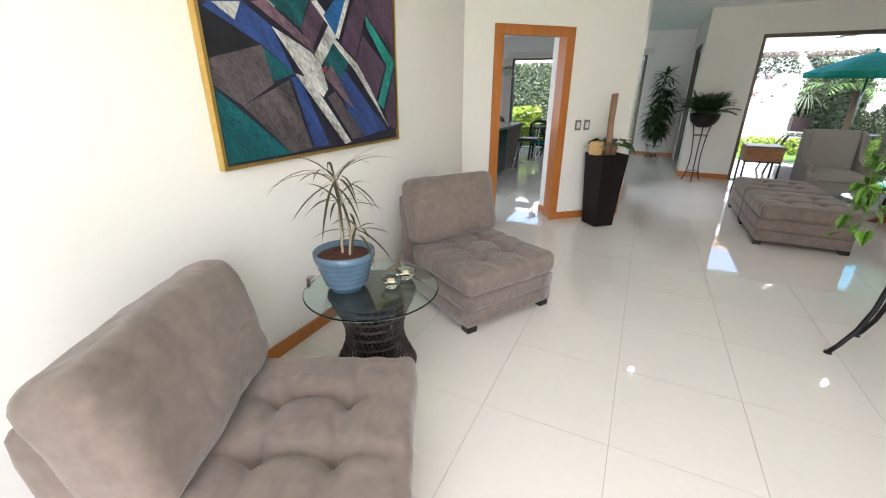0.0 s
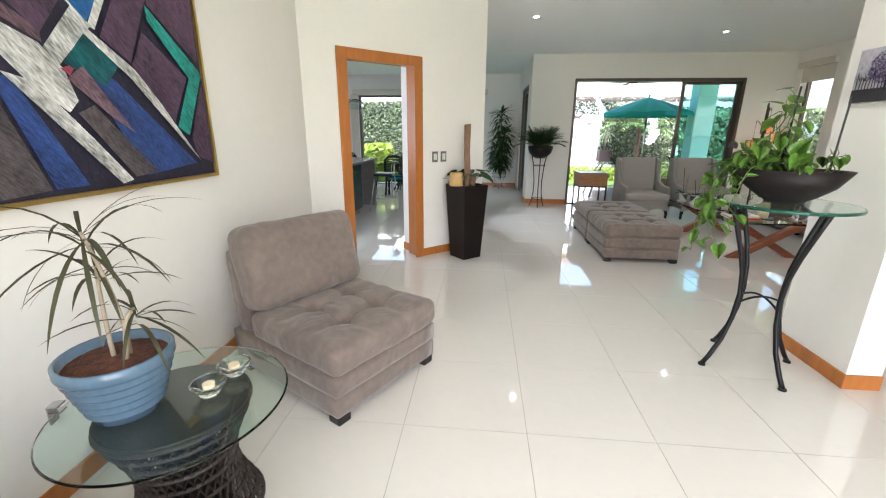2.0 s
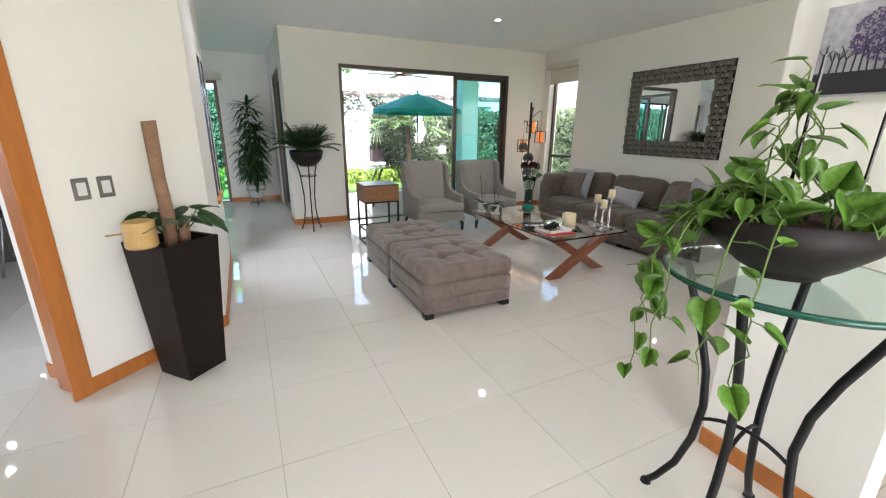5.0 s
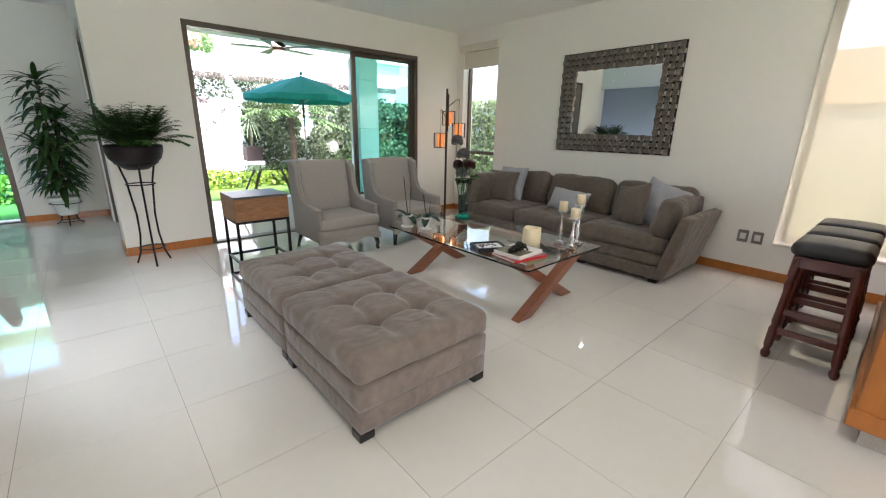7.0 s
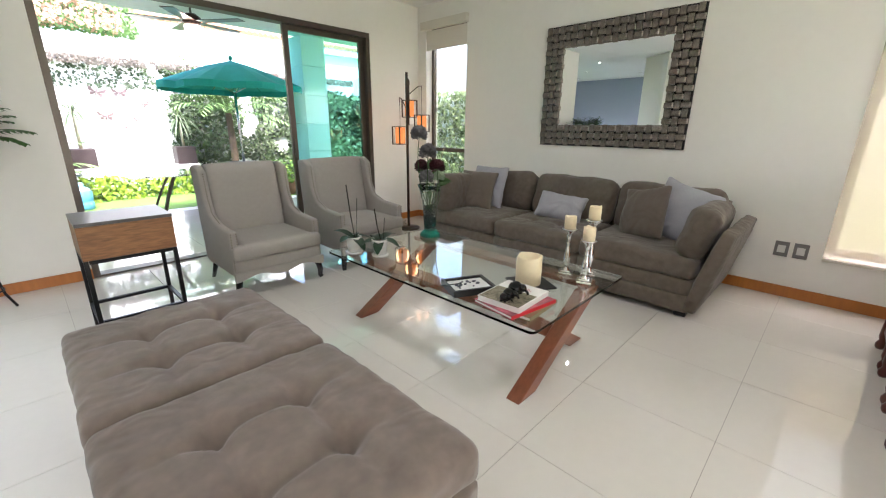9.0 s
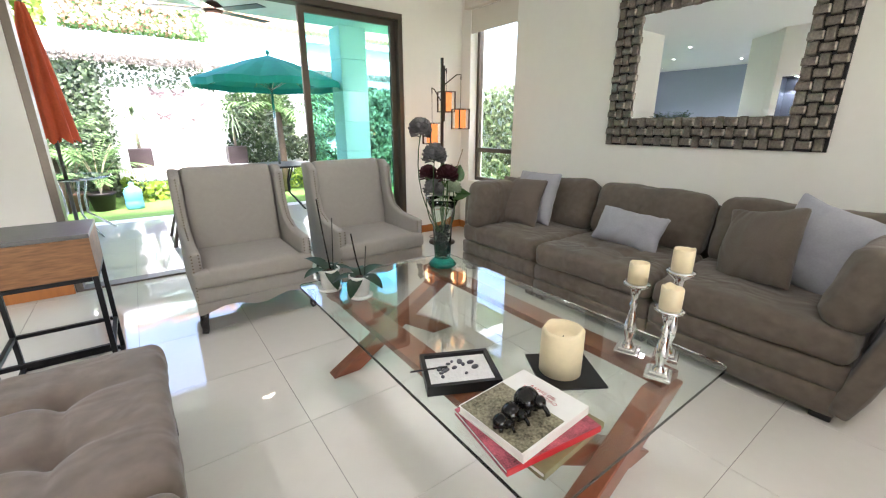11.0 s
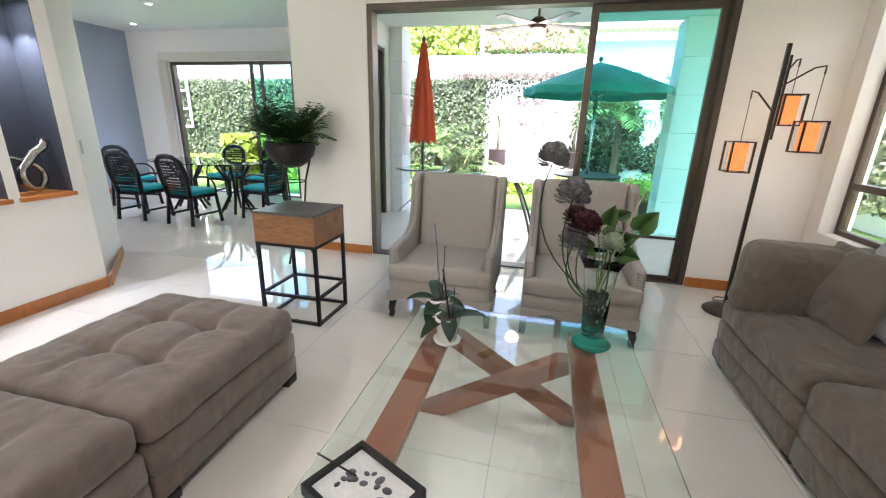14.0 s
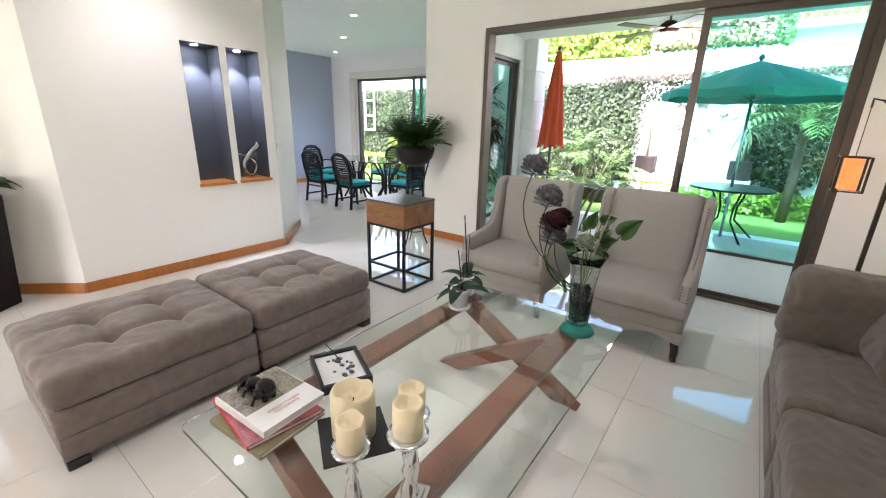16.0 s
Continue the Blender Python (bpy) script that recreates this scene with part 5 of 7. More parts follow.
for k in range(900):
    a, r = rng.uniform(0, 6.28), math.sqrt(rng.random())
    y, z = 2.82 + 0.125 * r * math.cos(a), 1.762 + 0.085 * r * math.sin(a)
    s = rng.uniform(0.003, 0.007)
    bm.faces.new([bm.verts.new((2.034 + rng.uniform(0, 0.001), y + s * math.cos(q), z + s * math.sin(q))) for q in (a, a + 2.1, a + 4.2)])
tagged(part("painted_crown", bm, mat("violet_paint", (0.09, 0.06, 0.15), 0.6, vary=0.5, vscale=30), tp, "violet painted tree crown"), kind="stuff")

# ---- iron console table with the trailing plant ----
CX, CY, CZ = 1.665, 2.80, 1.04
cn = thing("console_table", "round glass topped table on four curved black iron legs", "side table", at=pose(CX, CY, 0, 0, 0, 8.5))
part("tabletop", lathe(B(), [(0, CZ - 0.018), (0.328, CZ - 0.018), (0.328, CZ), (0, CZ)], 64), GLASS_EDGE, cn, "round green-edged glass top", smooth=False, m=pose(0.01, 0, 0)).visible_shadow = False
part("glass_rim", lathe(B(), [(0.3285, CZ - 0.0185), (0.336, CZ - 0.017), (0.339, CZ - 0.009), (0.336, CZ - 0.001), (0.3285, CZ + 0.0005), (0.3285, CZ - 0.0185)], 64), mat("deep_green_glass", (0.03, 0.20, 0.14), 0.05, vary=0, glass=0.7), cn, "dark green polished glass edge", smooth=True, m=pose(0.01, 0, 0)).visible_shadow = False
for k in range(4):
    a = k * math.pi / 2
    c, s = math.cos(a), math.sin(a)
    pts = [(r * c, r * s, z) for r, z in ((0.29, CZ - 0.019), (0.25, CZ - 0.12), (0.19, 0.76), (0.15, 0.62), (0.135, 0.48), (0.15, 0.33), (0.19, 0.18), (0.25, 0.06), (0.285, 0.008))]
    part("leg", tube(B(), pts, 0.014, 10), BLACK_IRON, cn, "curved black iron leg", smooth=True)
    part("foot", lathe(B(), [(0, 0), (0.022, 0), (0.02, 0.012), (0, 0.014)], 14, 0.285 * c, 0.285 * s), BLACK_IRON, cn, "small round iron foot")
for k in range(2):
    a = k * math.pi / 2
    c, s = math.cos(a), math.sin(a)
    part("brace", tube(B(), arc((0.14 * c, 0.14 * s, 0.42), (0, 0, 0.50 + 0.02 * k), (-0.14 * c, -0.14 * s, 0.42), 8), 0.007, 8), BLACK_IRON, cn, "bent iron cross brace", smooth=True)


def trailing_plant():
    rng = random.Random(12)
    o = thing("trailing_plant", "trailing bright green climber in a dark oval clay bowl", "potted plant", at=pose(CX + 0.0, CY + 0.0, CZ, 0, 0, -34))
    bowl = lathe(B(), [(0, 0), (0.10, 0), (0.11, 0.015), (0.15, 0.035), (0.235, 0.095), (0.30, 0.185), (0.285, 0.185), (0.225, 0.12), (0, 0.115)], 36)
    bmesh.ops.scale(bowl, vec=(0.9, 0.66, 1), verts=bowl.verts)
    part("bowl", bowl, DARK_BOWL, o, "dark oval clay bowl", smooth=True)
    so = lathe(B(), [(0.268, 0.155), (0.25, 0.168), (0.16, 0.178), (0, 0.182)], 28)
    for v in so.verts:
        v.co.z += 0.008 * noise.noise(v.co * 30)
    bmesh.ops.scale(so, vec=(0.9, 0.57, 1), verts=so.verts)
    part("soil", so, SOIL, o, "moss and soil")
    for x, y, h in ((-0.05, 0.0, 0.62), (0.16, 0.03, 0.56)):
        part("stick", tube(B(), [(x, y, 0.14), (x + 0.01, y, h)], 0.005, 6), BLACK_WOOD, o, "dark support stick")
    vines, leaves = B(), B()

    def vine(pts, gap=0.05, size=(0.055, 0.115)):
        tube(vines, pts, 0.0032, 5, 0.002)
        acc = 0.0
        for a, b in zip(pts, pts[1:]):
            a, b = Vector(a), Vector(b)
            acc += (b - a).length
            if acc > gap:
                acc = 0.0
                out = Vector((rng.uniform(-1, 1), rng.uniform(-1, 1), rng.uniform(-0.4, 0.8))).normalized()
                tip = b + out * rng.uniform(0.02, 0.05)
                tube(vines, [b, tip], 0.0016, 4)
                way = out * 0.7 + Vector((rng.uniform(-0.5, 0.5), rng.uniform(-0.5, 0.5), rng.uniform(-1.4, 0.1)))
                heart_leaf(leaves, tip, way, out + Vector((0, 0, rng.uniform(0.2, 1.2))), rng.uniform(*size))

    for k in range(25):
        a = rng.gauss(2.85, 0.6) if k < 21 else rng.uniform(0, 6.28)
        r0 = rng.uniform(0.02, 0.2)
        c, s = math.cos(a), 0.7 * math.sin(a)
        p0 = (r0 * c, r0 * s, 0.15)
        r1 = rng.uniform(0.14, 0.33)
        vine(arc(p0, (r1 * 0.7 * c, r1 * 0.7 * s, rng.uniform(0.26, 0.44)), (r1 * c, r1 * s, rng.uniform(0.08, 0.30)), 12), 0.052, (0.05, 0.105))
    for k in range(7):
        q = rng.uniform(0.75, 1.0)
        vine([(-0.06 + 0.13 * (1 - j / 12) * math.cos(k * 0.9) + 0.02 * math.sin(k * 2 + j), 0.12 * (1 - j / 12) * math.sin(k * 0.9) + 0.02 * math.cos(j + k), 0.16 + j * 0.036 * q) for j in range(13)], 0.085, (0.05, 0.10))
    for k in range(3):
        vine([(0.16 + 0.02 * math.sin(k * 2 + j), 0.03 + 0.02 * math.cos(j + k), 0.16 + j * 0.02) for j in range(8)], 0.10, (0.05, 0.08))
    for a, r, drop in ((3.0, 0.37, 0.10), (3.3, 0.36, 0.28), (2.7, 0.36, 0.16), (3.8, 0.35, 0.30), (3.15, 0.39, 0.36), (2.9, 0.37, 0.22), (4.1, 0.37, 0.24)):
        c, s = math.cos(a), 0.8 * math.sin(a)
        pts = arc((0.2 * c, 0.2 * s, 0.17), (0.31 * c, 0.31 * s, 0.28), (r * c, r * s, 0.04), 8) + [(r * c * 1.02 + rng.uniform(-0.02, 0.02), r * s + rng.uniform(-0.02, 0.02), 0.03 - (drop + 0.03) * j / 6) for j in range(1, 7)]
        vine(pts, 0.06, (0.04, 0.09))
    part("vine", vines, VINE, o, "thin lime green vines", smooth=True)
    part("leaf", leaves, BRIGHT_LEAF, o, "heart-shaped green leaves", smooth=True)
    return o


trailing_plant()

# ---- tall planter beside the doorway ----
pl = thing("tall_planter", "tall tapered dark wenge planter with a sawn trunk and leaves", "planter", at=pose(-0.222, 4.93, 0, 0, 0, 42.1))
bm = B()
lo = [bm.verts.new((sx * 0.125, sy * 0.125, 0)) for sx, sy in ((-1, -1), (1, -1), (1, 1), (-1, 1))]
hi = [bm.verts.new((sx * 0.17, sy * 0.17, 0.845)) for sx, sy in ((-1, -1), (1, -1), (1, 1), (-1, 1))]
ri = [bm.verts.new((sx * 0.15, sy * 0.15, 0.845)) for sx, sy in ((-1, -1), (1, -1), (1, 1), (-1, 1))]
rd = [bm.verts.new((sx * 0.145, sy * 0.145, 0.78)) for sx, sy in ((-1, -1), (1, -1), (1, 1), (-1, 1))]
bm.faces.new(lo[::-1])
bm.faces.new(rd)
for i in range(4):
    j = (i + 1) % 4
    bm.faces.new((lo[i], lo[j], hi[j], hi[i]))
    bm.faces.new((hi[i], hi[j], ri[j], ri[i]))
    bm.faces.new((ri[i], ri[j], rd[j], rd[i]))
part("box", bm, WENGE, pl, "tapered dark box")
part("soil", box(B(), -0.144, 0.144, -0.144, 0.144, 0.781, 0.80), SOIL, pl, "soil")
bm = tube(B(), [(0.0, 0, 0.80), (0.004, 0, 0.98), (-0.004, 0.0, 1.20), (-0.008, 0.0, 1.49)], 0.037, 16, 0.034)
for v in bm.verts:
    v.co += 0.008 * noise.noise_vector(v.co * 9) + 0.003 * noise.noise_vector(v.co * 31)
part("trunk", bm, BARK, pl, "sawn upright trunk piece", smooth=True)
part("stump", tube(B(), [(0.06, -0.03, 0.80), (0.065, -0.035, 0.93)], 0.03, 12), BARK, pl, "short sawn stump", smooth=True)
bm = B()
rng = random.Random(6)
for k in range(13):
    a = k * 2.4
    p = Vector((0.05, 0.03, 0.80))
    d = Vector((math.cos(a), math.sin(a), 1.1)).normalized() * rng.uniform(0.14, 0.26)
    tube(bm, [p, p + d], 0.003, 5)
    heart_leaf(bm, p + d, (math.cos(a), math.sin(a), rng.uniform(-0.7, 0.2)), (math.cos(a) * 0.5, math.sin(a) * 0.5, 1), rng.uniform(0.13, 0.19))
part("leaf", bm, DARK_LEAF, pl, "long dark green leaves", smooth=True)
part("wooden_cup", lathe(B(), [(0, 0), (0.055, 0), (0.062, 0.01), (0.058, 0.11), (0.05, 0.115), (0.048, 0.02), (0, 0.015)], 20), BAMBOO, pl, "turned bamboo-coloured cup", smooth=True, m=pose(-0.19, -0.05, 0.846) @ Matrix.Diagonal((1.25, 1.25, 1.25, 1)))
part("wooden_handle", tube(B(), [(-0.20, -0.04, 0.93), (-0.31, 0.03, 0.925)], 0.005, 6), BAMBOO, pl, "thin wooden handle")

# switches
PLATE = mat("satin_steel_plate", (0.20, 0.19, 0.18), 0.45, metal=0.2, vary=0.08)
sw = thing("light_switch", "pair of brushed steel light switches by the doorway", "light switch", at=DIAG @ pose(0.17, -0.008, 1.14))
for x in (0.0, 0.118):
    part("plate", box(B(), x - 0.038, x + 0.038, -0.002, 0.006, -0.058, 0.058, 0.002), PLATE, sw, "brushed steel plate")
    part("rocker", box(B(), x - 0.022, x + 0.022, -0.006, -0.002, -0.035, 0.035, 0.002), WHITE_CERAMIC, sw, "white rocker")
for y in (4.52, 4.40):
    ot = thing("wall_outlet", "square brushed steel wall outlet above the skirting", "outlet", "outlets", at=pose(5.529, y, 0.39))
    part("plate", box(B(), -0.006, 0, -0.045, 0.045, -0.06, 0.06, 0.002), PLATE, ot)
    part("socket", box(B(), -0.009, -0.0062, -0.025, 0.025, -0.03, 0.03, 0.001), WHITE_CERAMIC, ot, "pale socket")
ot = thing("light_switch", "narrow white switch plate on the diagonal wall end", "light switch", at=pose(-0.10, 7.37, 1.12, 0, 0, 136.5))
part("plate", box(B(), -0.03, 0.03, -0.008, 0, -0.05, 0.05, 0.002), WHITE_CERAMIC, ot)

# ---- wicker side table with the dracaena ----
SX, SY, SZ = -1.10, 1.46, 0.50
st = thing("wicker_side_table", "round glass topped side table on a flared dark wicker base", "side table", at=pose(SX, SY, 0))
part("tabletop", lathe(B(), [(0, SZ - 0.012), (0.365, SZ - 0.012), (0.37, SZ - 0.006), (0.365, SZ), (0, SZ)], 64), GLASS_EDGE, st, "round glass top").visible_shadow = False
bm = B()


def wick_r(z):
    q = z / (SZ - 0.03)
    return 0.235 - 0.075 * math.sin(math.pi * min(1, q * 1.02)) ** 1.2


for k in range(38):
    for s in (-1, 1):
        a0 = k * 6.28318 / 38
        tube(bm, [(wick_r(z) * math.cos(a0 + s * z * 2.6), wick_r(z) * math.sin(a0 + s * z * 2.6), z) for z in [0.01 + (SZ - 0.04) * i / 9 for i in range(10)]], 0.0062, 4, flat=0.5)
for z in (0.012, 0.06, 0.12, 0.18, 0.24, 0.30, 0.36, 0.42, SZ - 0.036):
    tube(bm, [(wick_r(z) * math.cos(a), wick_r(z) * math.sin(a), z) for a in [6.28318 * i / 32 for i in range(33)]], 0.009, 5)
part("wicker_base", bm, WICKER, st, "open woven dark wicker base")
part("woven_top", lathe(B(), [(0, SZ - 0.026), (0.238, SZ - 0.026), (0.24, SZ - 0.02), (0.236, SZ - 0.0145), (0, SZ - 0.0145)], 36), WICKER, st, "dark woven top under the glass")
part("inner_drum", lathe(B(), [(0.13, 0.01), (0.09, 0.25), (0.13, SZ - 0.03)], 24), BLACK, st, "dark inner core")
dr = thing("dracaena", "young dracaena with thin reddish leaves in a ribbed blue pot", "potted plant", at=pose(-1.225, 1.40, SZ + 0.0005))
prof = [(0, 0), (0.095, 0), (0.10, 0.02)]
for i in range(5):
    z = 0.035 + i * 0.03
    prof += [(0.105 + i * 0.009, z - 0.012), (0.115 + i * 0.0095, z), (0.105 + i * 0.0095, z + 0.012)]
prof += [(0.158, 0.175), (0.163, 0.185), (0.163, 0.215), (0.156, 0.22), (0.148, 0.215), (0.145, 0.185), (0, 0.185)]
part("pot", lathe(B(), prof, 40), BLUE_CERAMIC, dr, "ribbed blue glazed pot", smooth=True)
part("soil", lathe(B(), [(0.145, 0.186), (0.08, 0.198), (0, 0.20)], 20), mat("red_bark_mulch", (0.10, 0.035, 0.02), 0.9, vary=0.8, vscale=25, bump=1.0, bscale=60), dr, "dark bark soil")
bm = B()
stems = (((-0.01, 0.0), (-0.03, 0.03, 0.50)), ((0.03, 0.02), (-0.01, -0.01, 0.62)), ((0.045, -0.01), (0.07, 0.03, 0.36)))
for (x, y), top_ in stems:
    tube(bm, arc((x, y, 0.19), (x * 1.4, y * 1.2, 0.36), top_, 8), 0.0075, 8, 0.005)
part("stem", bm, STEM, dr, "thin pale stems", smooth=True)
bm = B()
rng = random.Random(2)
for (x, y), top_ in stems:
    cnt = 21 if top_[2] > 0.55 else 13
    for k in range(cnt):
        a, el = k * 2.39996, rng.uniform(-0.25, 1.5)
        leaf_strip(bm, Vector(top_) - Vector((0, 0, rng.uniform(0, 0.06))), (math.cos(a), math.sin(a), el), rng.uniform(0.26, 0.40) * (1 if cnt > 20 else 0.7), 0.013, droop=rng.uniform(0.9, 1.9), n=7)
part("leaf", bm, DRY_LEAF, dr, "narrow green leaves with red edges", smooth=True)
for x, y in ((-1.0, 1.50), (-0.985, 1.63)):
    tl = thing("tealight_holder", "small faceted clear glass tealight holder", "candle holder", "tealight holders", at=pose(x, y, SZ + 0.0005))
    part("glass", lathe(B(), [(0, 0), (0.030, 0), (0.036, 0.008), (0.034, 0.014), (0.060, 0.040), (0.062, 0.048), (0.056, 0.050), (0.034, 0.040), (0.024, 0.030), (0, 0.028)], 12), GLASS, tl, "faceted glass").visible_shadow = False
    part("tealight", lathe(B(), [(0, 0.0295), (0.020, 0.0295), (0.020, 0.043), (0, 0.041)], 16), WAX, tl, "white tealight")

# ---- floor lamp with hanging lanterns ----
fl = thing("lantern_floor_lamp", "bronze floor lamp with three glowing amber lanterns on hooked arms", "floor lamp", at=pose(4.86, 8.30, 0))
part("base", lathe(B(), [(0, 0), (0.145, 0), (0.15, 0.01), (0.14, 0.025), (0.03, 0.035), (0, 0.036)], 32), DARK_BRONZE, fl, "round bronze base", smooth=True)
part("pole", box(B(), -0.012, 0.012, -0.012, 0.012, 0.03, 1.93, 0.003), DARK_BRONZE, fl, "square bronze pole")
part("pole", box(B(), 0.020, 0.034, -0.007, 0.007, 1.32, 1.86, 0.002), DARK_BRONZE, fl, "short second pole")
for (x, y, z), zh in (((-0.19, -0.09, 1.20), 1.62), ((0.23, -0.02, 1.345), 1.78), ((0.13, 0.10, 1.52), 1.84)):
    part("arm", tube(B(), [(0, 0, zh - 0.12), (x * 0.75, y * 0.75, zh), (x, y, zh + 0.01), (x, y, zh - 0.04)], 0.006, 6), DARK_BRONZE, fl, "hooked arm")
    part("hanger", tube(B(), [(x, y, zh - 0.04), (x, y, z + 0.10)], 0.0025, 5), DARK_BRONZE, fl, "thin hanger")
    cage = B()
    s, h = 0.066, 0.105
    for sx in (-1, 1):
        for sy in (-1, 1):
            box(cage, x + sx * s - 0.006, x + sx * s + 0.006, y + sy * s - 0.006, y + sy * s + 0.006, z - h, z + h)
    for zz in (z - h, z + h - 0.008):
        for sg in (-1, 1):
            box(cage, x - s, x + s, y + sg * s - 0.004, y + sg * s + 0.004, zz, zz + 0.008)
            box(cage, x + sg * s - 0.004, x + sg * s + 0.004, y - s, y + s, zz, zz + 0.008)
    box(cage, x - s, x + s, y - 0.004, y + 0.004, z + h - 0.008, z + h)
    lan = part("lantern", cage, DARK_BRONZE, fl, "square bronze lantern cage")
    part("shade", box(B(), x - 0.042, x + 0.042, y - 0.042, y + 0.042, z - h + 0.012, z + h - 0.012, 0.004), AMBER, lan, "glowing amber shade")
    la = new("lantern_light", bpy.data.lights.new("lantern_light", "POINT"))
    la.data.energy, la.data.color, la.data.shadow_soft_size = 0.22, (1, 0.55, 0.22), 0.09
    la.location = (4.86 + x, 8.30 + y, z)


# ---- plant stands and indoor plants ----
def stand(name_label, x, y, h, r):
    o = thing("plant_stand", name_label, "plant stand", at=pose(x, y, 0))
    bm = B()
    for k in range(3):
        a = 0.5 + k * 2.0944
        c, s = math.cos(a), math.sin(a)
        pts = [(q * c, q * s, z) for q, z in ((r * 0.98, h), (r * 0.70, h * 0.82), (r * 0.50, h * 0.5), (r * 0.52, h * 0.3), (r * 0.68, h * 0.12), (r * 0.95, 0.005))]
        part("leg", tube(B(), pts, 0.009, 8), BLACK_IRON, o, "curved thin iron leg", smooth=True)
    for z, q in ((h, r), (h * 0.80, r * 0.69), (h * 0.17, r * 0.64)):
        part("ring", tube(B(), [(q * math.cos(a), q * math.sin(a), z) for a in [6.28318 * i / 24 for i in range(25)]], 0.006, 6), BLACK_IRON, o, "iron ring", smooth=True)
    return o


stand("tall black iron plant stand by the patio wall", 1.03, 8.40, 1.0, 0.17)
fb = thing("potted_fern_palm", "lush dark green fern palm in a dark round bowl", "potted plant", at=pose(1.03, 8.40, 0.94))
part("bowl", lathe(B(), [(0, 0), (0.09, 0.0), (0.15, 0.04), (0.205, 0.10), (0.228, 0.17), (0.23, 0.225), (0.215, 0.225), (0.208, 0.18), (0, 0.17)], 36), DARK_BOWL, fb, "dark glazed bowl", smooth=True)
part("soil", lathe(B(), [(0.21, 0.19), (0, 0.20)], 20), SOIL, fb, "soil")
bm = B()
rng = random.Random(9)
for k in range(110):
    a = k * 2.39996
    el = rng.uniform(0.5, 3.8)
    rr = 0.45
    frond(bm, (0.08 * math.cos(a), 0.08 * math.sin(a), 0.19), (math.cos(a), math.sin(a), el + 0.5), rng.uniform(0.32, rr), 0.11, n=13, droop=rng.uniform(0.5, 1.5), width=0.036, rng=rng)
for v in bm.verts:
    v.co.y = min(v.co.y, 0.40)
part("frond", bm, FERN, fb, "feathery green fronds")

stand("low black iron plant stand in the dining room corner", 0.38, 11.05, 0.30, 0.17)
dp = thing("tall_dracaena", "tall leafy dracaena in a white pot", "potted plant", at=pose(0.38, 11.05, 0.14))
part("pot", lathe(B(), [(0, 0), (0.10, 0.0), (0.11, 0.02), (0.155, 0.20), (0.175, 0.21), (0.175, 0.25), (0.16, 0.25), (0.15, 0.20), (0, 0.20)], 28), WHITE_CERAMIC, dp, "white ceramic pot", smooth=True)
part("soil", lathe(B(), [(0.152, 0.205), (0, 0.215)], 16), SOIL, dp, "soil")
bm, lf = B(), B()
rng = random.Random(5)
for x, y, h in ((0.0, 0.0, 1.72), (0.05, 0.03, 1.25), (-0.05, 0.02, 0.9)):
    tube(bm, arc((x * 0.4, y, 0.2), (x, y, h * 0.6), (x * 2.2, y, h), 6), 0.013, 7, 0.008)
    for z in range(int(h / 0.035)):
        zz = 0.36 + z * 0.035
        if zz > h:
            break
        for q in range(3):
            a = (z * 3 + q) * 2.39996
            leaf_strip(lf, (x * 2.2 * (zz / h) ** 2, y, zz), (math.cos(a), math.sin(a), rng.uniform(0.3, 1.2)), rng.uniform(0.34, 0.46), 0.065, droop=rng.uniform(1.2, 2.2), n=4)
    for q in range(14):
        a = q * 2.39996
        leaf_strip(lf, (x * 2.2, y, h), (math.cos(a), math.sin(a), rng.uniform(0.4, 2.0)), rng.uniform(0.32, 0.44), 0.06, droop=1.0, n=4)
for v in lf.verts:
    v.co.y = min(v.co.y, 0.42)
    v.co.x = min(v.co.x, 0.44)
part("trunk", bm, BARK, dp, "slim trunks", smooth=True)
part("leaf", lf, DARK_LEAF, dp, "long dark green leaves")

# ---- sculpture in the niche ----
sc = thing("loop_sculpture", "polished silver and black looped abstract sculpture", "sculpture", at=pose(-0.15, 7.05, 0.813) @ Matrix.Diagonal((1.55, 1.55, 1.55, 1)))
pts = [(0.004, 0.075, 0.235), (0.004, 0.06, 0.205), (0.002, 0.02, 0.18)]
for i in range(26):
    a = math.radians(115 + 14.5 * i)
    pts.append((0.014 * math.sin(i * 0.25), 0.052 * math.cos(a), 0.078 + 0.056 * math.sin(a)))
pts += [(0.0, -0.03, 0.155), (0.0, -0.07, 0.165), (0.0, -0.085, 0.15)]
part("figure", tube(B(), pts, 0.022, 10, 0.008), mat("pewter_polish", (0.42, 0.38, 0.34), 0.15, metal=1, vary=0.2), sc, smooth=True)


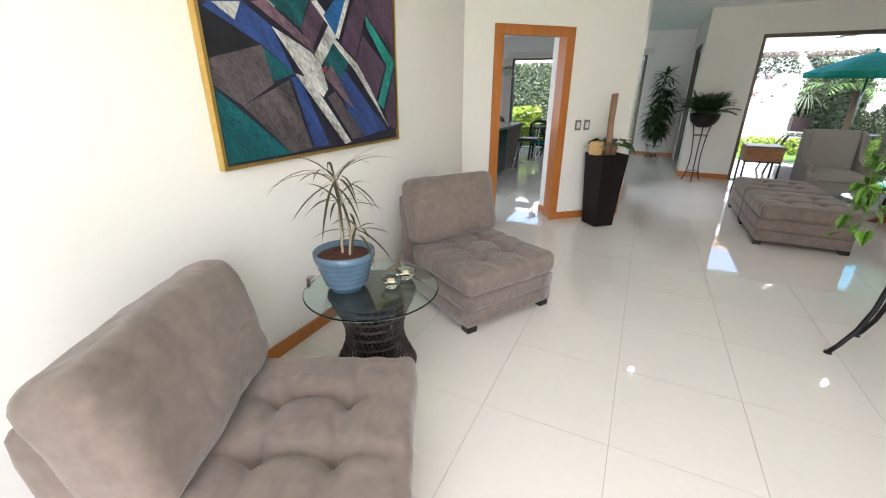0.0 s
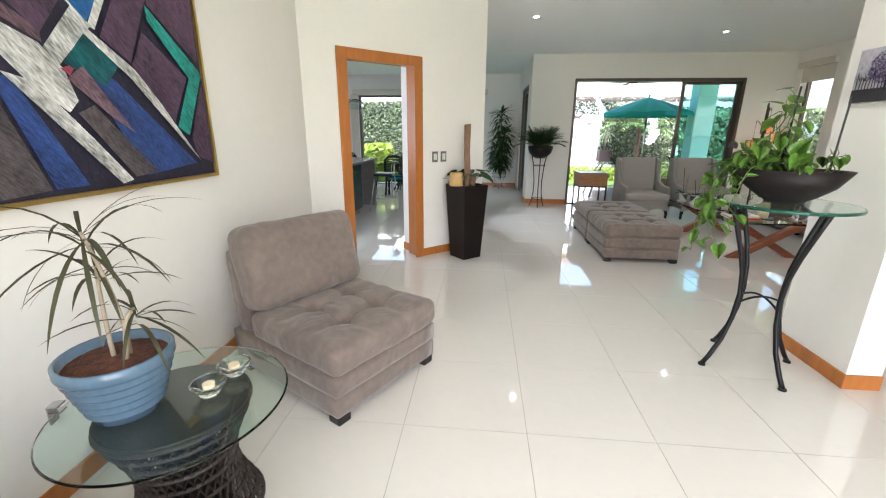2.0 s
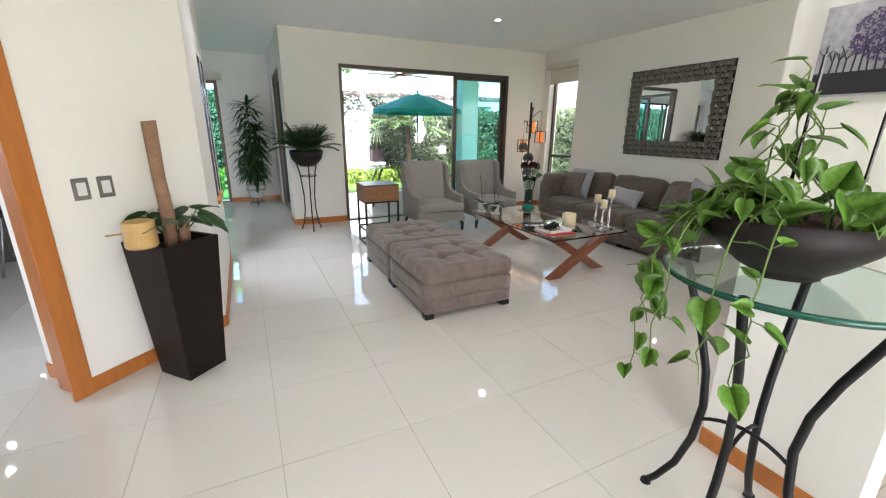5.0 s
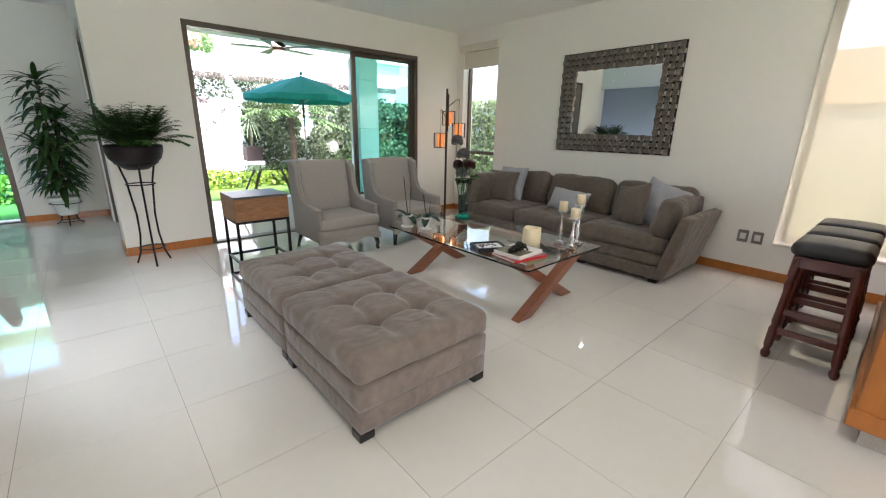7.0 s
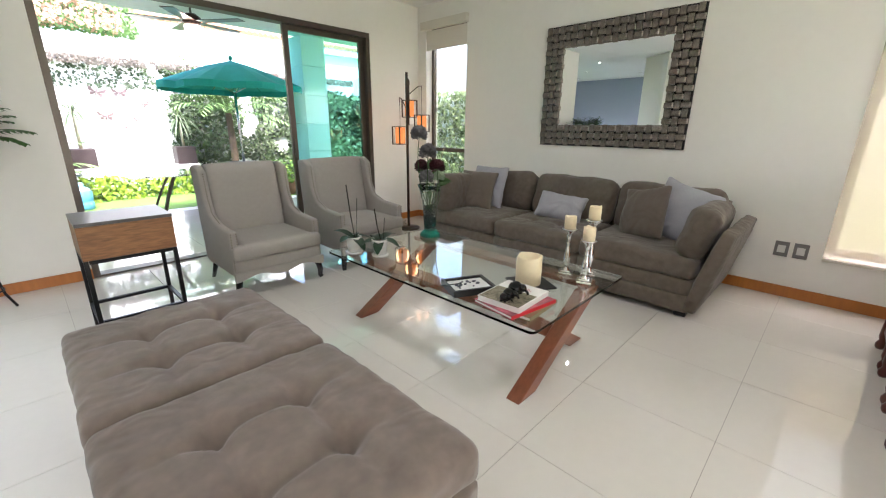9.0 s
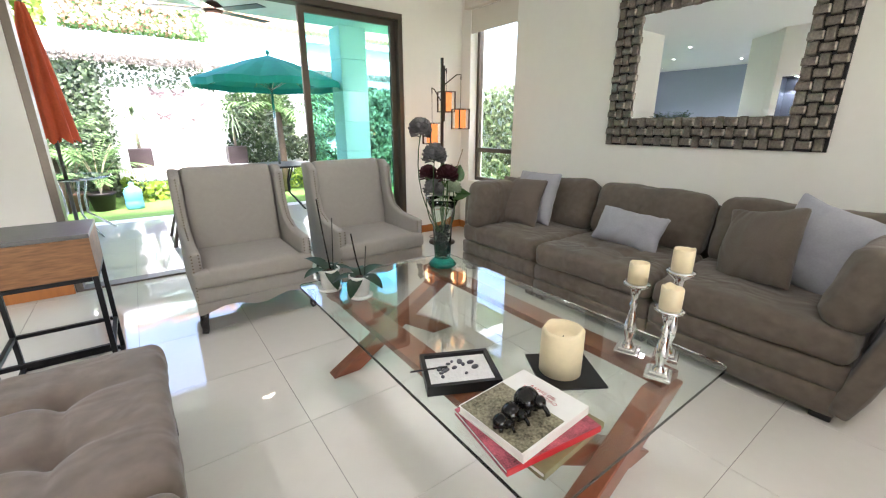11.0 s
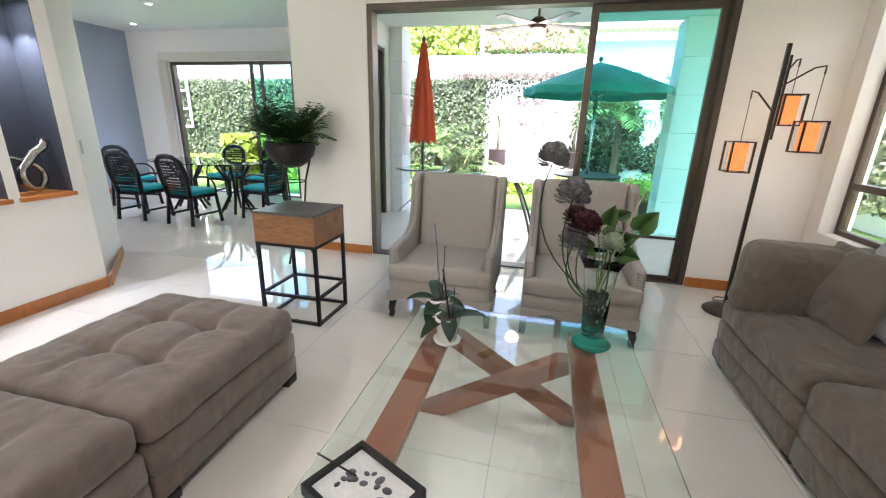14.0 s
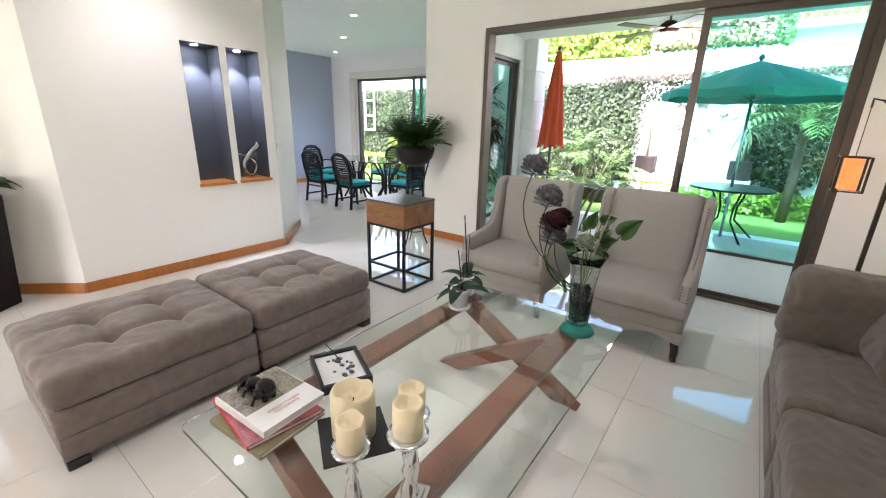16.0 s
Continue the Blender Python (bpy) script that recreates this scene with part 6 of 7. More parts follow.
# ---- dining room ----
def dining_chair(x, y, turn, proto=[]):
    """Faces local +y (towards the table)."""
    if proto:
        return copy_thing(proto[0], pose(x, y, 0, 0, 0, turn))
    o = thing("dining_chair", "black rattan dining chair with a teal seat cushion", "chair", "chairs round the dining table", at=pose(x, y, 0, 0, 0, turn) @ Matrix.Diagonal((0.9, 0.9, 0.92, 1)))
    proto.append(o)
    for sx in (-1, 1):
        part("leg", tube(B(), [(sx * 0.21, -0.22, 0.42), (sx * 0.23, -0.27, 0.02)], 0.025, 8, 0.027), RATTAN, o, "black rattan leg", smooth=True)
        part("leg", tube(B(), [(sx * 0.22, 0.20, 0.42), (sx * 0.24, 0.24, 0.0)], 0.025, 8, 0.027), RATTAN, o, "black rattan leg", smooth=True)
        part("side_brace", tube(B(), [(sx * 0.225, -0.25, 0.16), (sx * 0.235, 0.22, 0.16)], 0.017, 6), RATTAN, o)
        part("armrest", tube(B(), arc((sx * 0.23, 0.20, 0.42), (sx * 0.30, 0.18, 0.78), (sx * 0.21, -0.24, 0.66), 8), 0.014, 7), RATTAN, o, "bent black armrest", smooth=True)
    part("seat_frame", pillow(B(), 0.46, 0.46, 0.05, 0.02, 8), RATTAN, o, "woven seat frame", m=pose(0, 0, 0.38))
    part("cushion", pillow(B(), 0.45, 0.45, 0.07, 0.033, 12, crown=0.01, wob=0.003), TEAL_FABRIC, o, "teal seat cushion", smooth=True, m=pose(0, 0.01, 0.43))
    pts = [(-0.20, -0.22, 0.42), (-0.235, -0.26, 0.70), (-0.21, -0.31, 0.90), (-0.12, -0.33, 0.965), (0, -0.335, 0.98), (0.12, -0.33, 0.965), (0.21, -0.31, 0.90), (0.235, -0.26, 0.70), (0.20, -0.22, 0.42)]
    part("back_frame", tube(B(), pts, 0.033, 8), RATTAN, o, "rounded black rattan back frame", smooth=True)
    bm = B()
    for k in range(11):
        z = 0.50 + k * 0.04
        tube(bm, [(-0.20, -0.235 - 0.17 * (z - 0.45), z), (0, -0.25 - 0.17 * (z - 0.45), z), (0.20, -0.235 - 0.17 * (z - 0.45), z)], 0.013, 4)
    for k in range(7):
        u = -0.15 + 0.05 * k
        tube(bm, [(u, -0.24, 0.44), (u, -0.26, 0.70), (u, -0.315, 0.955)], 0.005, 4)
    part("back_weave", bm, RATTAN, o, "woven black rattan back")
    return o


DX, DY = -1.55, 10.15
for x, y, tn in ((DX - 0.42, DY - 0.78, 3), (DX + 0.42, DY - 0.80, -4), (DX - 0.45, DY + 0.80, 180), (DX + 0.30, DY + 0.80, 176), (DX - 1.30, DY - 0.15, -86), (DX + 1.02, DY - 0.15, 88)):
    dining_chair(x, y, tn)
tb = thing("dining_table", "oval glass dining table on a black rattan base", "dining table", at=pose(DX, DY, 0))
bm = lathe(B(), [(0, 0.735), (0.5, 0.735), (0.505, 0.741), (0.5, 0.747), (0, 0.747)], 48)
bmesh.ops.scale(bm, vec=(1.95, 1.1, 1), verts=bm.verts)
part("tabletop", bm, GLASS_EDGE, tb, "oval glass top").visible_shadow = False
for sx in (-1, 1):
    for k in range(6):
        a = k * 1.0472
        bm = B()
        tube(bm, [(sx * 0.42 + 0.26 * math.cos(a), 0.26 * math.sin(a), 0.734), (sx * 0.42 + 0.10 * math.cos(a), 0.10 * math.sin(a), 0.45), (sx * 0.42 + 0.10 * math.cos(a), 0.10 * math.sin(a), 0.25), (sx * 0.42 + 0.25 * math.cos(a), 0.25 * math.sin(a), 0.0)], 0.02, 7)
        part("pedestal_leg", bm, RATTAN, tb, "flared black rattan pedestal leg", smooth=True)

# ---- kitchen, through the doorway ----
kt = thing("kitchen_island", "kitchen island with dark teal panels and a grey granite top", "kitchen island")
part("worktop", box(B(), -2.95, -2.10, 5.66, 8.25, 0.88, 0.915, 0.004), WORKTOP, kt, "grey granite worktop")
part("end_panel", box(B(), -2.90, -2.14, 5.68, 5.74, 0.0, 0.879), WORKTOP, kt, "stone end panel")
part("front_panel", box(B(), -2.88, -2.18, 5.741, 7.40, 0.10, 0.879, 0.002), ISLAND_TEAL, kt, "glossy dark teal front")
part("plinth", box(B(), -2.85, -2.22, 5.741, 7.36, 0.0, 0.099), STEEL, kt, "recessed steel plinth")
part("end_panel", box(B(), -2.90, -2.14, 8.17, 8.23, 0.0, 0.879), WORKTOP, kt, "stone end panel")
hb = thing("gas_hob", "steel gas hob with black pan supports", "hob", at=pose(-2.62, 6.20, 0.916))
part("plate", box(B(), -0.24, 0.24, -0.35, 0.35, 0, 0.008, 0.003), STEEL, hb, "steel plate")
for ix in (-0.12, 0.12):
    for iy in (-0.2, 0.0, 0.2):
        bm = B()
        for k in range(4):
            a = k * math.pi / 2
            tube(bm, [(ix, iy, 0.045), (ix + 0.085 * math.cos(a), iy + 0.085 * math.sin(a), 0.045), (ix + 0.085 * math.cos(a), iy + 0.085 * math.sin(a), 0.009)], 0.006, 5)
        lathe(bm, [(0, 0.009), (0.035, 0.009), (0.035, 0.025), (0, 0.027)], 12, ix, iy)
        part("burner", bm, BLACK_IRON, hb, "black burner and pan support")
HOOD = mat("hood_steel", (0.10, 0.105, 0.115), 0.4, metal=0.6, vary=0.05)
hd = thing("range_hood", "steel chimney hood with a curved glass canopy", "range hood", at=pose(-2.66, 6.75, -0.06))
part("chimney", box(B(), -0.22, 0.26, -0.18, 0.15, 2.0, 2.888), HOOD, hd, "steel chimney")
part("body", box(B(), -0.28, 0.32, -0.32, 0.30, 1.88, 2.0, 0.01), HOOD, hd, "steel hood body")
bm = B()
pv = None
for k in range(13):
    y = -0.5 + k / 12
    z = 1.93 - 0.5 * y * y
    r = [bm.verts.new((s * 0.33, y, z + dz)) for s in (-1, 2) for dz in (0, 0.012)]
    if pv:
        bm.faces.new((pv[0], r[0], r[2], pv[2]))
        bm.faces.new((pv[1], pv[3], r[3], r[1]))
    pv = r
part("canopy", bm, GLASS_EDGE, hd, "curved glass canopy", smooth=True)
for x, y, tn in ((-1.85, 7.75, 92), (-3.25, 8.0, -90)):
    bs = thing("bar_stool", "chrome bar stool with a black seat", "bar stool", "kitchen bar stools", at=pose(x, y, 0, 0, 0, tn))
    for sx in (-1, 1):
        part("leg", tube(B(), [(sx * 0.15, -0.15, 0.62), (sx * 0.22, -0.24, 0.0)], 0.013, 8), STEEL, bs, "chrome leg", smooth=True)
        part("leg", tube(B(), [(sx * 0.15, 0.15, 0.62), (sx * 0.22, 0.24, 0.0)], 0.013, 8), STEEL, bs, "chrome leg", smooth=True)
    part("footrest", tube(B(), [(0.20 * math.cos(a), 0.20 * math.sin(a), 0.22) for a in [6.28318 * i / 24 for i in range(25)]], 0.008, 6), STEEL, bs, "chrome foot ring", smooth=True)
    part("seat", pillow(B(), 0.36, 0.36, 0.06, 0.028, 10), BLACK_LEATHER, bs, "black padded seat", smooth=True, m=pose(0, 0, 0.62))
    part("backrest", tube(B(), arc((-0.17, -0.13, 0.86), (0, -0.30, 0.88), (0.17, -0.13, 0.86), 10), 0.05, 8, flat=0.35), BLACK_LEATHER, bs, "low curved black backrest", smooth=True)
    for sx in (-1, 1):
        part("back_post", tube(B(), [(sx * 0.15, -0.15, 0.64), (sx * 0.16, -0.16, 0.85)], 0.010, 6), STEEL, bs)

# ---- bar with wooden stools ----
bar = thing("home_bar", "orange-brown wooden bar with an overhanging top", "bar counter")
part("body", box(B(), 3.08, 4.95, 2.90, 3.47, 0.10, 1.02, 0.006), TRIM, bar, "orange-brown wooden bar body")
part("plinth", box(B(), 3.12, 4.93, 2.93, 3.43, 0.0, 0.099), STONE, bar, "beige plinth")
part("moulding", box(B(), 3.06, 4.97, 2.88, 3.49, 0.101, 0.19, 0.008), TRIM, bar, "wooden base moulding")
part("top", box(B(), 3.00, 5.05, 2.80, 3.56, 1.021, 1.065, 0.012), TRIM, bar, "thick wooden bar top")


def bar_stool(x, y):
    o = thing("wooden_stool", "turned dark cherry wood stool with a black leather seat", "stool", "stools at the bar", at=pose(x, y, 0))
    prof = [(0.016, 0.0), (0.024, 0.015), (0.026, 0.035), (0.016, 0.06), (0.024, 0.085), (0.026, 0.20), (0.018, 0.225), (0.025, 0.245), (0.022, 0.30), (0.019, 0.44), (0.026, 0.50), (0.018, 0.53), (0.026, 0.55), (0.026, 0.66), (0, 0.66)]
    for sx in (-1, 1):
        for sy in (-1, 1):
            b = lathe(B(), [(0, 0)] + prof, 14)
            sh = Matrix.Identity(4)
            sh[0][2], sh[1][2] = -sx * 0.05, -sy * 0.05
            part("leg", b, CHERRY, o, "turned cherry wood leg", smooth=True, m=pose(sx * 0.165, sy * 0.165, 0) @ sh)
    for z, q in ((0.14, 0.158), (0.27, 0.150)):
        for s in (-1, 1):
            part("stretcher", box(B(), -q + 0.02, q - 0.02, s * q - 0.012, s * q + 0.012, z - 0.022, z + 0.022, 0.004), CHERRY, o, "cherry wood stretcher")
            part("stretcher", box(B(), s * q - 0.012, s * q + 0.012, -q + 0.02, q - 0.02, z + 0.03, z + 0.07, 0.004), CHERRY, o, "cherry wood stretcher")
    part("apron", box(B(), -0.155, 0.155, -0.155, 0.155, 0.61, 0.68, 0.006), CHERRY, o, "cherry wood apron")
    part("seat", pillow(B(), 0.36, 0.36, 0.085, 0.04, 14, crown=0.02), BLACK_LEATHER, o, "padded black leather seat", smooth=True, m=pose(0, 0, 0.68))
    return o


s0 = bar_stool(3.90, 3.74)
for x in (4.32, 4.74):
    copy_thing(s0, pose(x, 3.74, 0))

# ---- patio and garden ----
pr = tagged(thing("patio_roof", "white painted patio roof slab on a pillar", "patio roof"), kind="structure")
part("slab", box(B(), 1.021, 6.8, 8.971, 11.12, 2.69, 2.85), WHITE_PAINT, pr, "white roof slab")
cl = tagged(thing("patio_column", "white square patio column with horizontal grooves", "column"), kind="structure")
for k in range(6):
    part("block", box(B(), 4.90, 5.32, 10.90, 11.30, -0.01 + k * 0.45, 0.435 + k * 0.45, 0.006), WHITE_PAINT, cl, "rendered column block")
cl2 = tagged(thing("patio_column", "white grooved pier at the end of the dining room wall", "column"), kind="structure")
for k in range(6):
    part("block", box(B(), 1.03, 1.22, 11.05, 11.45, -0.01 + k * 0.45, 0.435 + k * 0.45, 0.006), WHITE_PAINT, cl2, "rendered pier block")

fn = thing("ceiling_fan", "dark brown ceiling fan with a glass lamp under the patio roof", "ceiling fan", at=pose(3.16, 10.2, 0.10))
part("rod", tube(B(), [(0, 0, 2.589), (0, 0, 2.45)], 0.012, 8), BRONZE, fn)
part("motor", lathe(B(), [(0, 2.33), (0.07, 2.33), (0.10, 2.37), (0.10, 2.42), (0.05, 2.46), (0, 2.47)], 24), mat("rust_bronze", (0.06, 0.030, 0.025), 0.4, metal=0.5), fn, "dark red-brown motor", smooth=True)
part("lamp", lathe(B(), [(0, 2.22), (0.05, 2.23), (0.085, 2.27), (0.085, 2.329), (0, 2.329)], 20), mat("lit_glass", (0.9, 0.9, 0.85), 0.3, vary=0, emit=(1, 0.9, 0.7, 3)), fn, "lit glass lamp", smooth=True)
for k in range(5):
    a = 18 + k * 72
    bm = box(B(), 0.10, 0.64, -0.07, 0.07, 2.372, 2.38, 0.003)
    part("blade", bm, CHERRY if k % 2 else SLATE, fn, "wooden fan blade", m=pose(0, 0, 0, 0, 0, a))


def parasol(x, y, z_top, r, material, label, closed=False, pole_r=0.02, base=0.0):
    o = thing("patio_umbrella", label, "umbrella", at=pose(x, y, 0))
    part("pole", tube(B(), [(0, 0, base), (0, 0, z_top)], pole_r, 10), STEEL if not closed else BRONZE, o, "pole", smooth=True)
    part("finial", lathe(B(), [(0, z_top), (0.03, z_top + 0.01), (0.035, z_top + 0.04), (0.015, z_top + 0.07), (0, z_top + 0.075)], 12), material if not closed else CHERRY, o, "round finial", smooth=True)
    if closed:
        bm = B()
        rings = []
        for k in range(15):
            q = k / 14
            z = z_top - 0.01 - q * 1.40
            rr = 0.03 + 0.155 * q ** 0.8
            rings.append([bm.verts.new((rr * (1 + 0.22 * math.cos(8 * a)) * math.cos(a), rr * (1 + 0.22 * math.cos(8 * a)) * math.sin(a), z - 0.04 * q * math.cos(8 * a))) for a in [6.28318 * i / 48 for i in range(48)]])
        for a, b in zip(rings, rings[1:]):
            for i in range(48):
                bm.faces.new((a[i], a[(i + 1) % 48], b[(i + 1) % 48], b[i]))
        part("canopy", bm, material, o, "folded orange canopy", smooth=True)
    else:
        bm = B()
        tip = bm.verts.new((0, 0, z_top))
        prev = None
        n = 8
        rows = []
        for q, dz in ((0.33, 0.10), (0.66, 0.23), (1.0, 0.37)):
            row = []
            for i in range(n * 4):
                a = 6.28318 * i / (n * 4)
                sag = 0.93 + 0.07 * abs(math.cos(n / 2 * a))
                row.append(bm.verts.new((r * q * sag * math.cos(a), r * q * sag * math.sin(a), z_top - dz - (1 - abs(math.cos(n / 2 * a))) * 0.02 * q)))
            rows.append(row)
        low = [bm.verts.new(v.co * 1.0 + Vector((0, 0, -0.09))) for v in rows[-1]]
        rows.append(low)
        m = n * 4
        for i in range(m):
            bm.faces.new((tip, rows[0][i], rows[0][(i + 1) % m]))
        for a, b in zip(rows, rows[1:]):
            for i in range(m):
                bm.faces.new((a[i], b[i], b[(i + 1) % m], a[(i + 1) % m]))
        part("canopy", bm, material, o, "open canopy with a short valance")
        for k in range(n):
            a = 6.28318 * k / n
            part("rib", tube(B(), [(0, 0, z_top - 0.03), (r * 0.97 * math.cos(a), r * 0.97 * math.sin(a), z_top - 0.385)], 0.006, 5), STEEL, o)
            part("strut", tube(B(), [(0, 0, z_top - 0.48), (r * 0.5 * math.cos(a), r * 0.5 * math.sin(a), z_top - 0.20)], 0.005, 5), STEEL, o)
    return o


parasol(4.02, 11.5, 2.27, 1.05, TEAL_CANVAS, "open teal garden umbrella on a steel pole")
parasol(1.50, 11.22, 2.52, 0.3, ORANGE_CANVAS, "folded orange garden umbrella", closed=True)


def patio_table(x, y, r, h, label, material, top):
    o = thing("patio_table", label, "garden table", at=pose(x, y, 0))
    t_ = part("tabletop", lathe(B(), [(0, h - 0.01), (r, h - 0.01), (r + 0.008, h - 0.004), (r, h), (0, h)], 40), top, o, "round top")
    if top is GLASS_EDGE:
        t_.visible_shadow = False
    part("rim", tube(B(), [(r * math.cos(a), r * math.sin(a), h - 0.018) for a in [6.28318 * i / 32 for i in range(33)]], 0.012, 6), material, o, "metal rim", smooth=True)
    for k in range(4):
        a = 0.6 + k * math.pi / 2
        c, s = math.cos(a), math.sin(a)
        part("leg", tube(B(), [(0.5 * r * c, 0.5 * r * s, h - 0.03), (0.14 * c, 0.14 * s, h * 0.6), (0.14 * c, 0.14 * s, h * 0.35), (0.30 * c, 0.30 * s, 0.10), (0.42 * c, 0.42 * s, -0.008)], 0.014, 7), material, o, "bent leg", smooth=True)
    return o


patio_table(1.50, 11.22, 0.42, 0.70, "small round glass garden table around the folded umbrella", STEEL, GLASS_EDGE)
patio_table(4.02, 11.5, 0.48, 0.70, "round dark garden table under the teal umbrella", BLACK_IRON, SLATE)
gt = thing("patio_dining_table", "large glass patio table on curved dark legs", "garden table", at=pose(2.85, 10.15, 0))
part("tabletop", pillow(B(), 1.35, 0.85, 0.012, 0.005, 6), GLASS_EDGE, gt, "glass top", m=pose(0, 0, 0.735)).visible_shadow = False
for sx in (-1, 1):
    for sy in (-1, 1):
        part("leg", tube(B(), arc((sx * 0.18, sy * 0.12, 0.733), (sx * 0.34, sy * 0.2, 0.45), (sx * 0.46, sy * 0.30, -0.008), 8), 0.028, 8, flat=0.5), BRONZE, gt, "broad curved leg", smooth=True)

# garden walls
structure("garden_wall", box(B(), -14, 14, 15.3, 15.5, -0.13, 2.95), WHITE_PAINT, label="white rendered garden wall with climbing ivy", category="wall")
structure("garden_wall_side", box(B(), 9.5, 9.7, 8.0, 15.3, -0.13, 2.6), WHITE_PAINT, label="white rendered side wall of the garden", category="wall")
structure("garden_wall_side", box(B(), -9.0, -8.8, 9.0, 15.3, -0.13, 2.6), WHITE_PAINT, label="white rendered side wall of the garden", category="wall")
structure("neighbour_wall", box(B(), 8.55, 8.75, 8.1, 14.9, -0.13, 2.6), WHITE_PAINT, label="white boundary wall under ivy", category="wall")
structure("neighbour_wall", box(B(), 7.6, 7.8, -2, 8.1, -0.13, 1.55), mat("beige_wall_paint", (0.50, 0.42, 0.32), 0.8, vary=0.05), label="beige painted lower wall outside the side window", category="wall")
structure("neighbour_wall", box(B(), 7.62, 7.8, -2, 8.1, 1.75, 2.35), mat("peach_paint", (0.62, 0.42, 0.24), 0.8, vary=0.05), label="peach painted wall outside the side window", category="wall")
structure("neighbour_wall", box(B(), 7.82, 8.0, -2, 8.1, 1.5, 4.5), WHITE_PAINT, label="white upper wall outside the side window", category="wall")


def ivy(name, label, boxes, count, size, seed, material=LEAF, gap=-0.35, category="ivy"):
    """Leaves on a wall or through a hedge: (x0, x1, y0, y1, z0, z1) boxes."""
    rng = np.random.default_rng(seed)
    vol = np.array([(b[1] - b[0]) * (b[5] - b[4]) for b in boxes])
    verts, faces = [], []
    for b, v in zip(boxes, vol):
        n = int(count * v / vol.sum())
        p = rng.uniform((b[0], b[2], b[4]), (b[1], b[3], b[5]), (n, 3))
        keep = np.array([noise.noise(Vector(q) * 1.7) > gap for q in p]) if n else []
        p = p[keep]
        for q in p:
            a = rng.uniform(0, 6.283)
            s = size * rng.uniform(0.6, 1.3)
            u = np.array((math.cos(a), rng.uniform(-0.5, 0.5), math.sin(a) - 0.4))
            u /= np.linalg.norm(u)
            w = np.cross(u, (rng.uniform(-0.5, 0.5), -1, rng.uniform(-0.3, 0.8)))
            w /= np.linalg.norm(w)
            k = len(verts)
            verts += [tuple(q - u * s * 0.5), tuple(q + w * s * 0.38), tuple(q + u * s * 0.6), tuple(q - w * s * 0.38)]
            faces.append((k, k + 1, k + 2, k + 3))
    me = bpy.data.meshes.new(name)
    me.from_pydata(verts, [], faces)
    me.materials.append(material)
    ob = new(name, me)
    return tagged(ob, label, category, kind="stuff")


IVY = mat("ivy_leaf", (0.036, 0.058, 0.024), 0.6, vary=0.75, vscale=2.2)
# lit copy of the ivy colour: strong daylight is painted into the leaf tone
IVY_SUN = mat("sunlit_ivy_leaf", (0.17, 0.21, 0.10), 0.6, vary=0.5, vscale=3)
IVY_PALE = mat("pale_ivy_leaf", (0.085, 0.12, 0.05), 0.6, vary=0.5, vscale=3)
TWIG = mat("dry_twig", (0.10, 0.085, 0.07), 0.8, vary=0.5, vscale=5)
BLOSSOM = mat("peach_blossom", (0.50, 0.30, 0.20), 0.7, vary=0.5, vscale=4)
WALL_L = [(-9, 1.85, 15.14, 15.3, -0.1, 2.42)]
WALL_R = [(4.0, 9.5, 15.16, 15.3, -0.1, 2.25), (1.62, 1.86, 15.06, 15.2, 0.0, 2.5)]
ivy("ivy", "dense dark green ivy over the garden wall", WALL_L, 34000, 0.08, 1, IVY, -0.75)
ivy("ivy", "paler young ivy leaves over the garden wall", WALL_L, 9000, 0.07, 21, IVY_PALE)
ivy("ivy", "dense dark green ivy over the garden wall", WALL_R, 10000, 0.08, 2, IVY)
ivy("ivy", "paler young ivy leaves over the garden wall", WALL_R, 5000, 0.07, 22, IVY_PALE)
ivy("ivy", "dry brown ivy twigs along the head of the garden wall", [(1.0, 9.5, 15.0, 15.3, 2.42, 2.56)], 3600, 0.055, 23, TWIG)
ivy("ivy", "thin creeping ivy above the white wall panel", [(1.86, 4.4, 15.22, 15.3, 2.0, 2.5), (1.86, 2.0, 15.22, 15.3, 0.6, 2.0), (3.9, 4.2, 15.22, 15.3, 0.3, 2.0)], 1100, 0.06, 24, IVY)
ivy("ivy", "dense green ivy on the side boundary wall", [(8.3, 8.54, 8.1, 14.9, 0.2, 2.05)], 1500, 0.09, 3, IVY_PALE)
ivy("ivy", "dense green ivy on the side boundary wall", [(8.3, 8.54, 8.1 + k, 9.1 + k, 0.2, 2.05) for k in range(7)], 3500, 0.085, 7, IVY_PALE)
# same ivy again, its brightness set by colour to look sunlit
ivy("ivy", "ivy on the side boundary wall with bright daylight put into its colour", [(8.3, 8.54, 8.1 + k, 9.1 + k, 0.2, 2.05) for k in range(7)], 6000, 0.08, 27, IVY_SUN)
ivy("hedge", "tall green hedge at the side of the garden", [(5.9, 9.0, 13.2, 13.8, -0.1, 2.0)], 9000, 0.10, 4, IVY, category="hedge")
ivy("low_hedge", "low lime green hedge in front of the garden wall", [(-6.5, 1.0, 14.2, 14.7, -0.1, 0.42), (1.9, 8.8, 14.2, 14.7, -0.1, 0.33)], 8000, 0.075, 5, LIME_LEAF, category="hedge")
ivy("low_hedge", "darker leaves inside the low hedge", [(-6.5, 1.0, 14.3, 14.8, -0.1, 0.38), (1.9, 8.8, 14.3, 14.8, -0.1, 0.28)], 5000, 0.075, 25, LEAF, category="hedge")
ivy("shrub", "bright yellow-green shrub outside the dining window", [(-3.65, -2.95, 12.8, 13.5, -0.1, 1.0)], 1800, 0.17, 29, LIME_LEAF, category="shrub")
